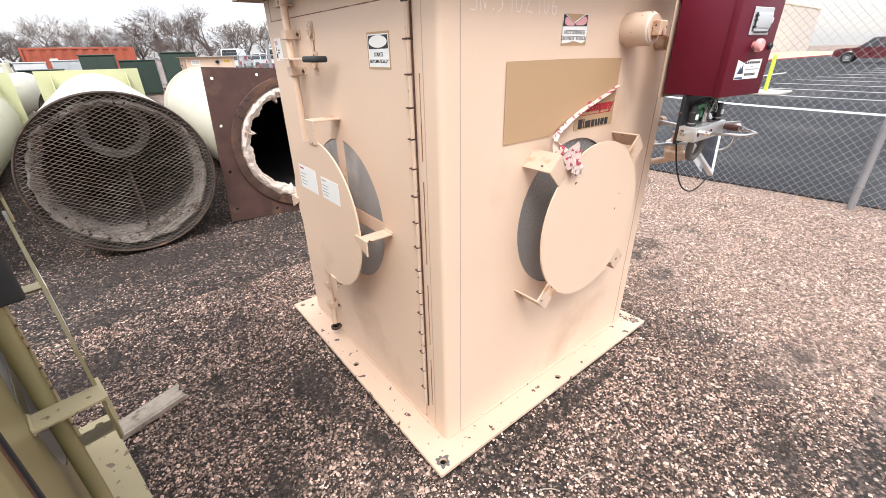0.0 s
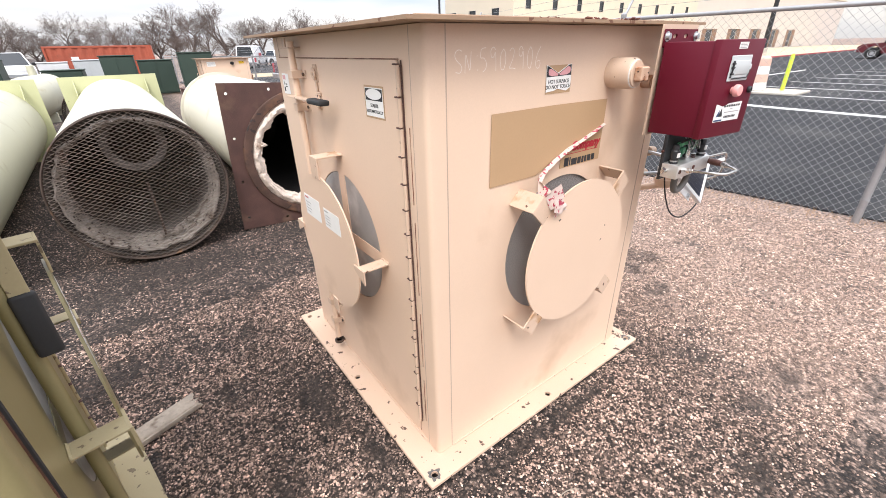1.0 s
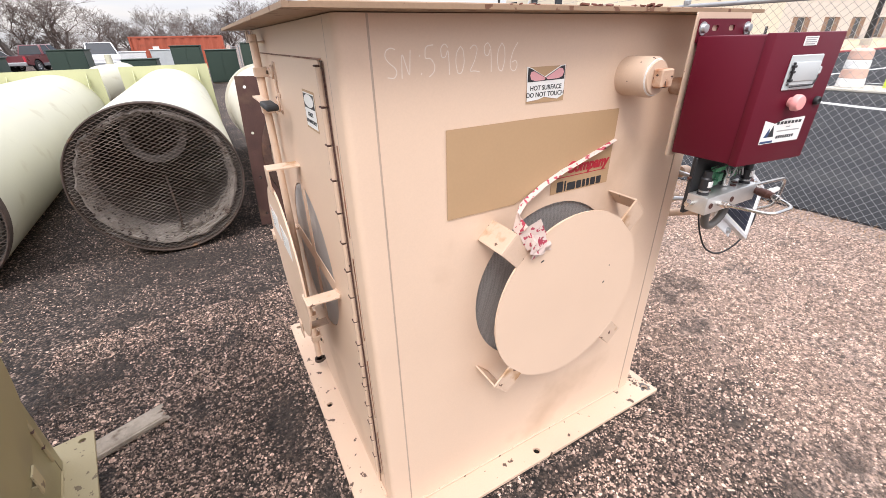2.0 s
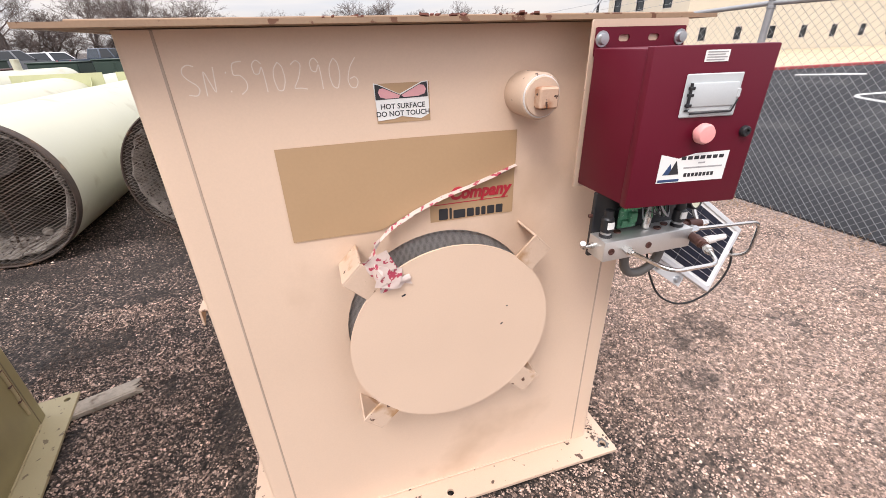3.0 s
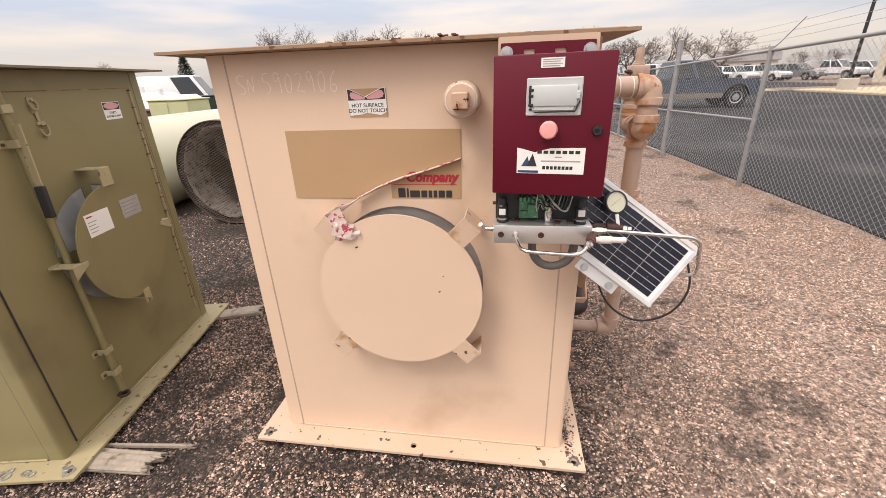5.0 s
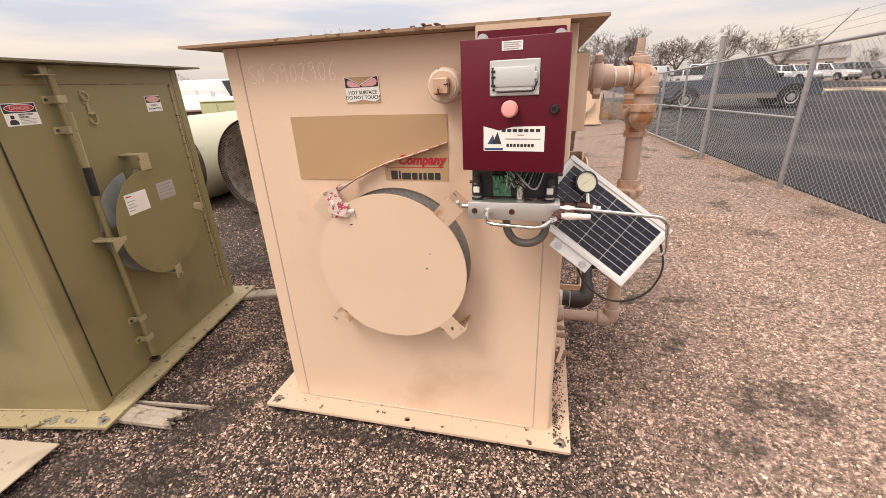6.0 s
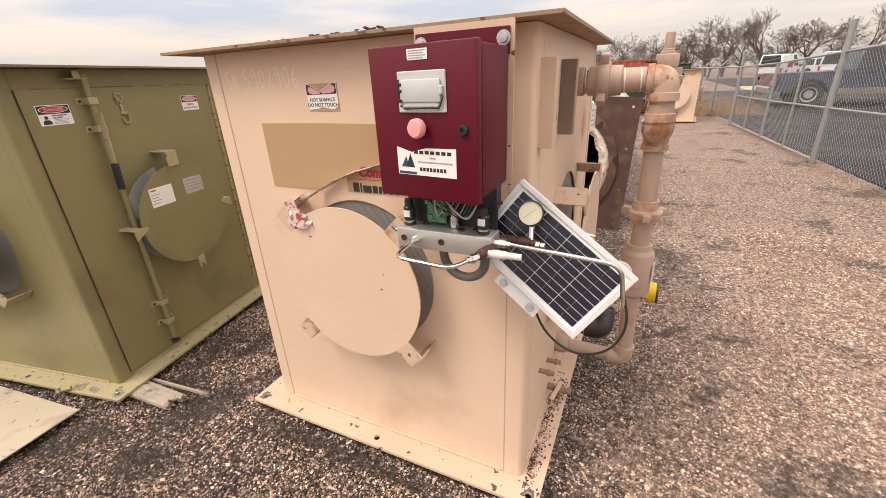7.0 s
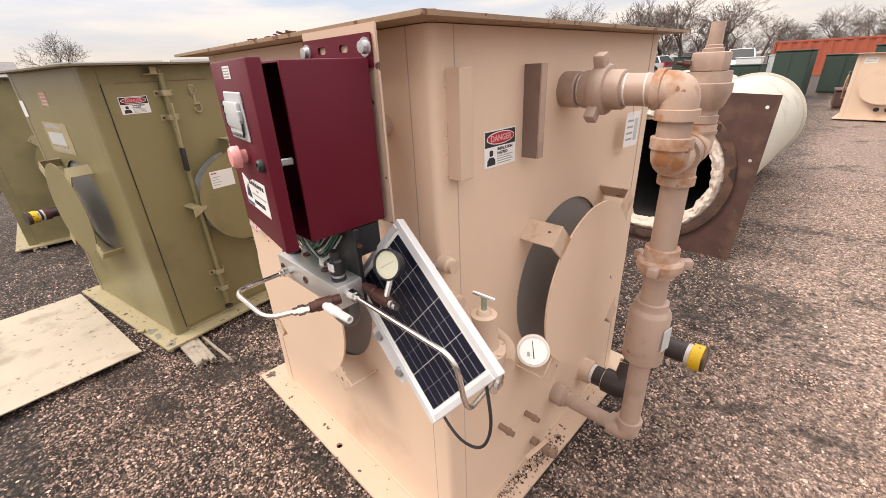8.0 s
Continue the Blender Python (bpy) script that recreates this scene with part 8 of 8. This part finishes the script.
# ---- bare trees ----
def bare_tree_meshes(seed, height, spread, levels=6):
    rng = random.Random(seed)
    trunk, crown = ([], []), ([], [])

    def limb(target, a, b, ra, rb, sides):
        verts, faces = target
        d = (b - a)
        if d.length < 1e-4:
            return
        d.normalize()
        u = d.orthogonal().normalized()
        v = d.cross(u)
        k = len(verts)
        for p, r in ((a, ra), (b, rb)):
            for i in range(sides):
                t = math.tau * i / sides
                verts.append(tuple(p + (u * math.cos(t) + v * math.sin(t)) * r))
        for i in range(sides):
            j = (i + 1) % sides
            faces.append((k + i, k + j, k + sides + j, k + sides + i))

    def grow(p, d, length, r, level):
        tgt = trunk if level < 2 else crown
        sides = 7 if level == 0 else (5 if level < 3 else 3)
        steps = 3
        for i in range(steps):
            wob = 0.15 if level else 0.05
            d = (d + Vector((rng.gauss(0, wob), rng.gauss(0, wob), rng.gauss(0.05, wob * 0.6)))).normalized()
            q = p + d * (length / steps)
            r2 = max(r * 0.90, 0.008)
            limb(tgt, p, q, r, r2, sides)
            p, r = q, r2
            if 0 < level < levels and rng.random() < (0.35 if level < 3 else 0.75):
                side = Vector((rng.gauss(0, 1), rng.gauss(0, 1), rng.gauss(0.1, 0.5))).normalized()
                grow(p, (d * 0.6 + side * spread).normalized(), length * rng.uniform(0.35, 0.6), max(r * 0.45, 0.008), min(levels, level + 2))
        if level < levels:
            turn = rng.uniform(0, math.tau)
            u = d.orthogonal().normalized()
            v = d.cross(u)
            kids = 3 if level in (0, 2, 4) else 2
            for k in range(kids):
                a = turn + math.tau * k / kids + rng.uniform(-0.4, 0.4)
                out = (u * math.cos(a) + v * math.sin(a)) * spread * rng.uniform(0.45, 1.0)
                grow(p, (d + out).normalized(), length * rng.uniform(0.62, 0.86), max(r * rng.uniform(0.58, 0.74), 0.008), level + 1)

    grow(Vector((0, 0, 0)), Vector((rng.uniform(-0.08, 0.08), rng.uniform(-0.08, 0.08), 1)), height * 0.20, height * 0.026, 0)
    out = []
    top = max(v[2] for v in crown[0])
    k = height / top
    for name, (verts, faces) in (("trunk", trunk), ("crown", crown)):
        me = bpy.data.meshes.new(name)
        me.from_pydata([(x * k, y * k, z * k) for x, y, z in verts], [], faces)
        out.append(me)
    out[0].materials.append(BARK)
    out[1].materials.append(TWIG)
    return out


def tree(meshes, m, label):
    t = thing("tree", label, "tree", "bare trees", m=m)
    for name, me in zip(("trunk", "crown"), meshes):
        o = new(name, me)
        o.parent = t
    return t


KINDS = [bare_tree_meshes(21, 10, 0.75, 7), bare_tree_meshes(22, 11, 0.62, 7), bare_tree_meshes(23, 9, 0.85, 7), bare_tree_meshes(24, 12, 0.52, 7), bare_tree_meshes(27, 7, 0.9, 7)]
proto = [None] * 5
rng = random.Random(77)
TREES = []
for az in (-28, -26.5, -25, -23.5, -22, -20.5, -19, -17.5, -16, -14.5, -13, -11.5, -10):
    TREES.append((az + rng.uniform(-0.5, 0.5), rng.uniform(56, 74), rng.uniform(0.68, 0.90)))
for az in (-8.5, -6.5, -5, -2.5, -0.5, 1.0, 2.5, 9.5, 11):
    TREES.append((az + rng.uniform(-0.6, 0.6), rng.uniform(84, 100), rng.uniform(0.66, 0.82)))
TREES += [(4.6, 74, 0.86), (6.4, 78, 0.92), (7.8, 84, 0.84), (13.6, 74, 0.86), (15.2, 72, 0.92), (17.0, 76, 0.84), (18.6, 86, 0.7),
          (21.5, 92, 0.66), (24.5, 70, 0.72), (28.0, 105, 0.62), (31.0, 108, 0.6), (33.5, 104, 0.6),
          (-33, 100, 0.5), (-38, 100, 0.5), (-44, 100, 0.52), (-52, 104, 0.55), (-60, 100, 0.55), (-68, 104, 0.6), (-76, 104, 0.6), (-84.5, 72, 0.78), (-81, 96, 0.6), (-92, 100, 0.7), (-46, 88, 0.62)]
for k in range(34):
    TREES.append((-31 + 1.32 * k + rng.uniform(-0.5, 0.5), rng.uniform(62, 82), rng.uniform(0.42, 0.6)))
for k, (az, d, s) in enumerate(TREES):
    j = rng.randrange(5) if s > 0.61 else rng.choice((2, 4, 4))
    m = pose(d * math.sin(radians(az)), d * math.cos(radians(az)), -0.1, 0, 0, rng.uniform(0, 360)) @ Matrix.Diagonal((s * 1.25, s * 1.25, s, 1))
    tree(KINDS[j], m, ("bare winter tree with spreading grey-brown limbs", "tall bare winter tree with fine twigs", "broad bare tree with crooked limbs", "slender bare tree with upright limbs", "low bushy bare tree")[j])


def fir(m, round_top=False):
    t = thing("fir_tree", "low rounded evergreen tree far off" if round_top else "dark evergreen fir tree far off", "tree", "fir trees", m=m)
    part("trunk", lathe(bmesh.new(), (0, 0, 0), (0, 0, 1), [(0, 0.18), (6.5, 0.03)], 8), BARK, t)
    rng = random.Random(int(m.translation.x * 10))
    verts, faces = [], []
    for k in range(3200):
        z = 0.8 + 6.2 * (k / 3200)
        rad = (7.2 - z) * 0.42 * rng.uniform(0.35, 1.0)
        if round_top:
            rad = 2.6 * math.sqrt(max(0.0, 1 - ((z - 3.4) / 3.8) ** 2)) * rng.uniform(0.45, 1.0) * (0.85 + 0.3 * noise.noise((z, rng.uniform(0, 3), 1)))
        a = rng.uniform(0, math.tau)
        c = Vector((rad * math.cos(a), rad * math.sin(a), z - rad * 0.25))
        o = Vector((math.cos(a), math.sin(a), -0.3)) * rng.uniform(0.2, 0.4)
        s = Vector((-math.sin(a), math.cos(a), rng.uniform(-0.3, 0.3))) * rng.uniform(0.08, 0.18)
        i = len(verts)
        verts += [tuple(c - s), tuple(c + s), tuple(c + o)]
        faces.append((i, i + 1, i + 2))
    me = bpy.data.meshes.new("crown")
    me.from_pydata(verts, [], faces)
    me.materials.append(NEEDLE)
    o = new("crown", me)
    o.parent = t


for az, d, tall, wide in ((-38.6, 84, 1.0, 1.0), (-61.5, 80, 0.5, 0.9), (-64, 82, 0.62, 0.85), (-66.5, 84, 0.5, 1.1)):
    fir(pose(d * math.sin(radians(az)), d * math.cos(radians(az)), 0) @ Matrix.Diagonal((wide, wide, tall, 1)), tall < 0.6)

# dry weeds along the fence foot
rng = random.Random(31)
verts, faces = [], []
for k in range(9000):
    far = rng.random() < 0.65
    x, y = (4.5 + rng.gauss(0.0, 0.10), rng.uniform(-2, 12)) if not far else (3.9 + rng.gauss(0, 0.6), rng.uniform(15, 24))
    h = rng.uniform(0.02, 0.07) if not far else rng.uniform(0.05, 0.32)
    if not far:
        x -= 0.077 * (y - 1.8)
    a = rng.uniform(0, math.tau)
    w = 0.002 if not far else 0.008
    i = len(verts)
    dx, dy = math.cos(a) * w, math.sin(a) * w
    verts += [(x - dx, y - dy, 0), (x + dx, y + dy, 0), (x + rng.gauss(0, h * 0.5), y + rng.gauss(0, h * 0.5), h)]
    faces.append((i, i + 1, i + 2))
me = bpy.data.meshes.new("dry_weeds")
me.from_pydata(verts, [], faces)
me.materials.append(DRYWEED)
tagged(new("dry_weeds", me), "dry straw-coloured weeds along the fence foot", "grass", kind="stuff")
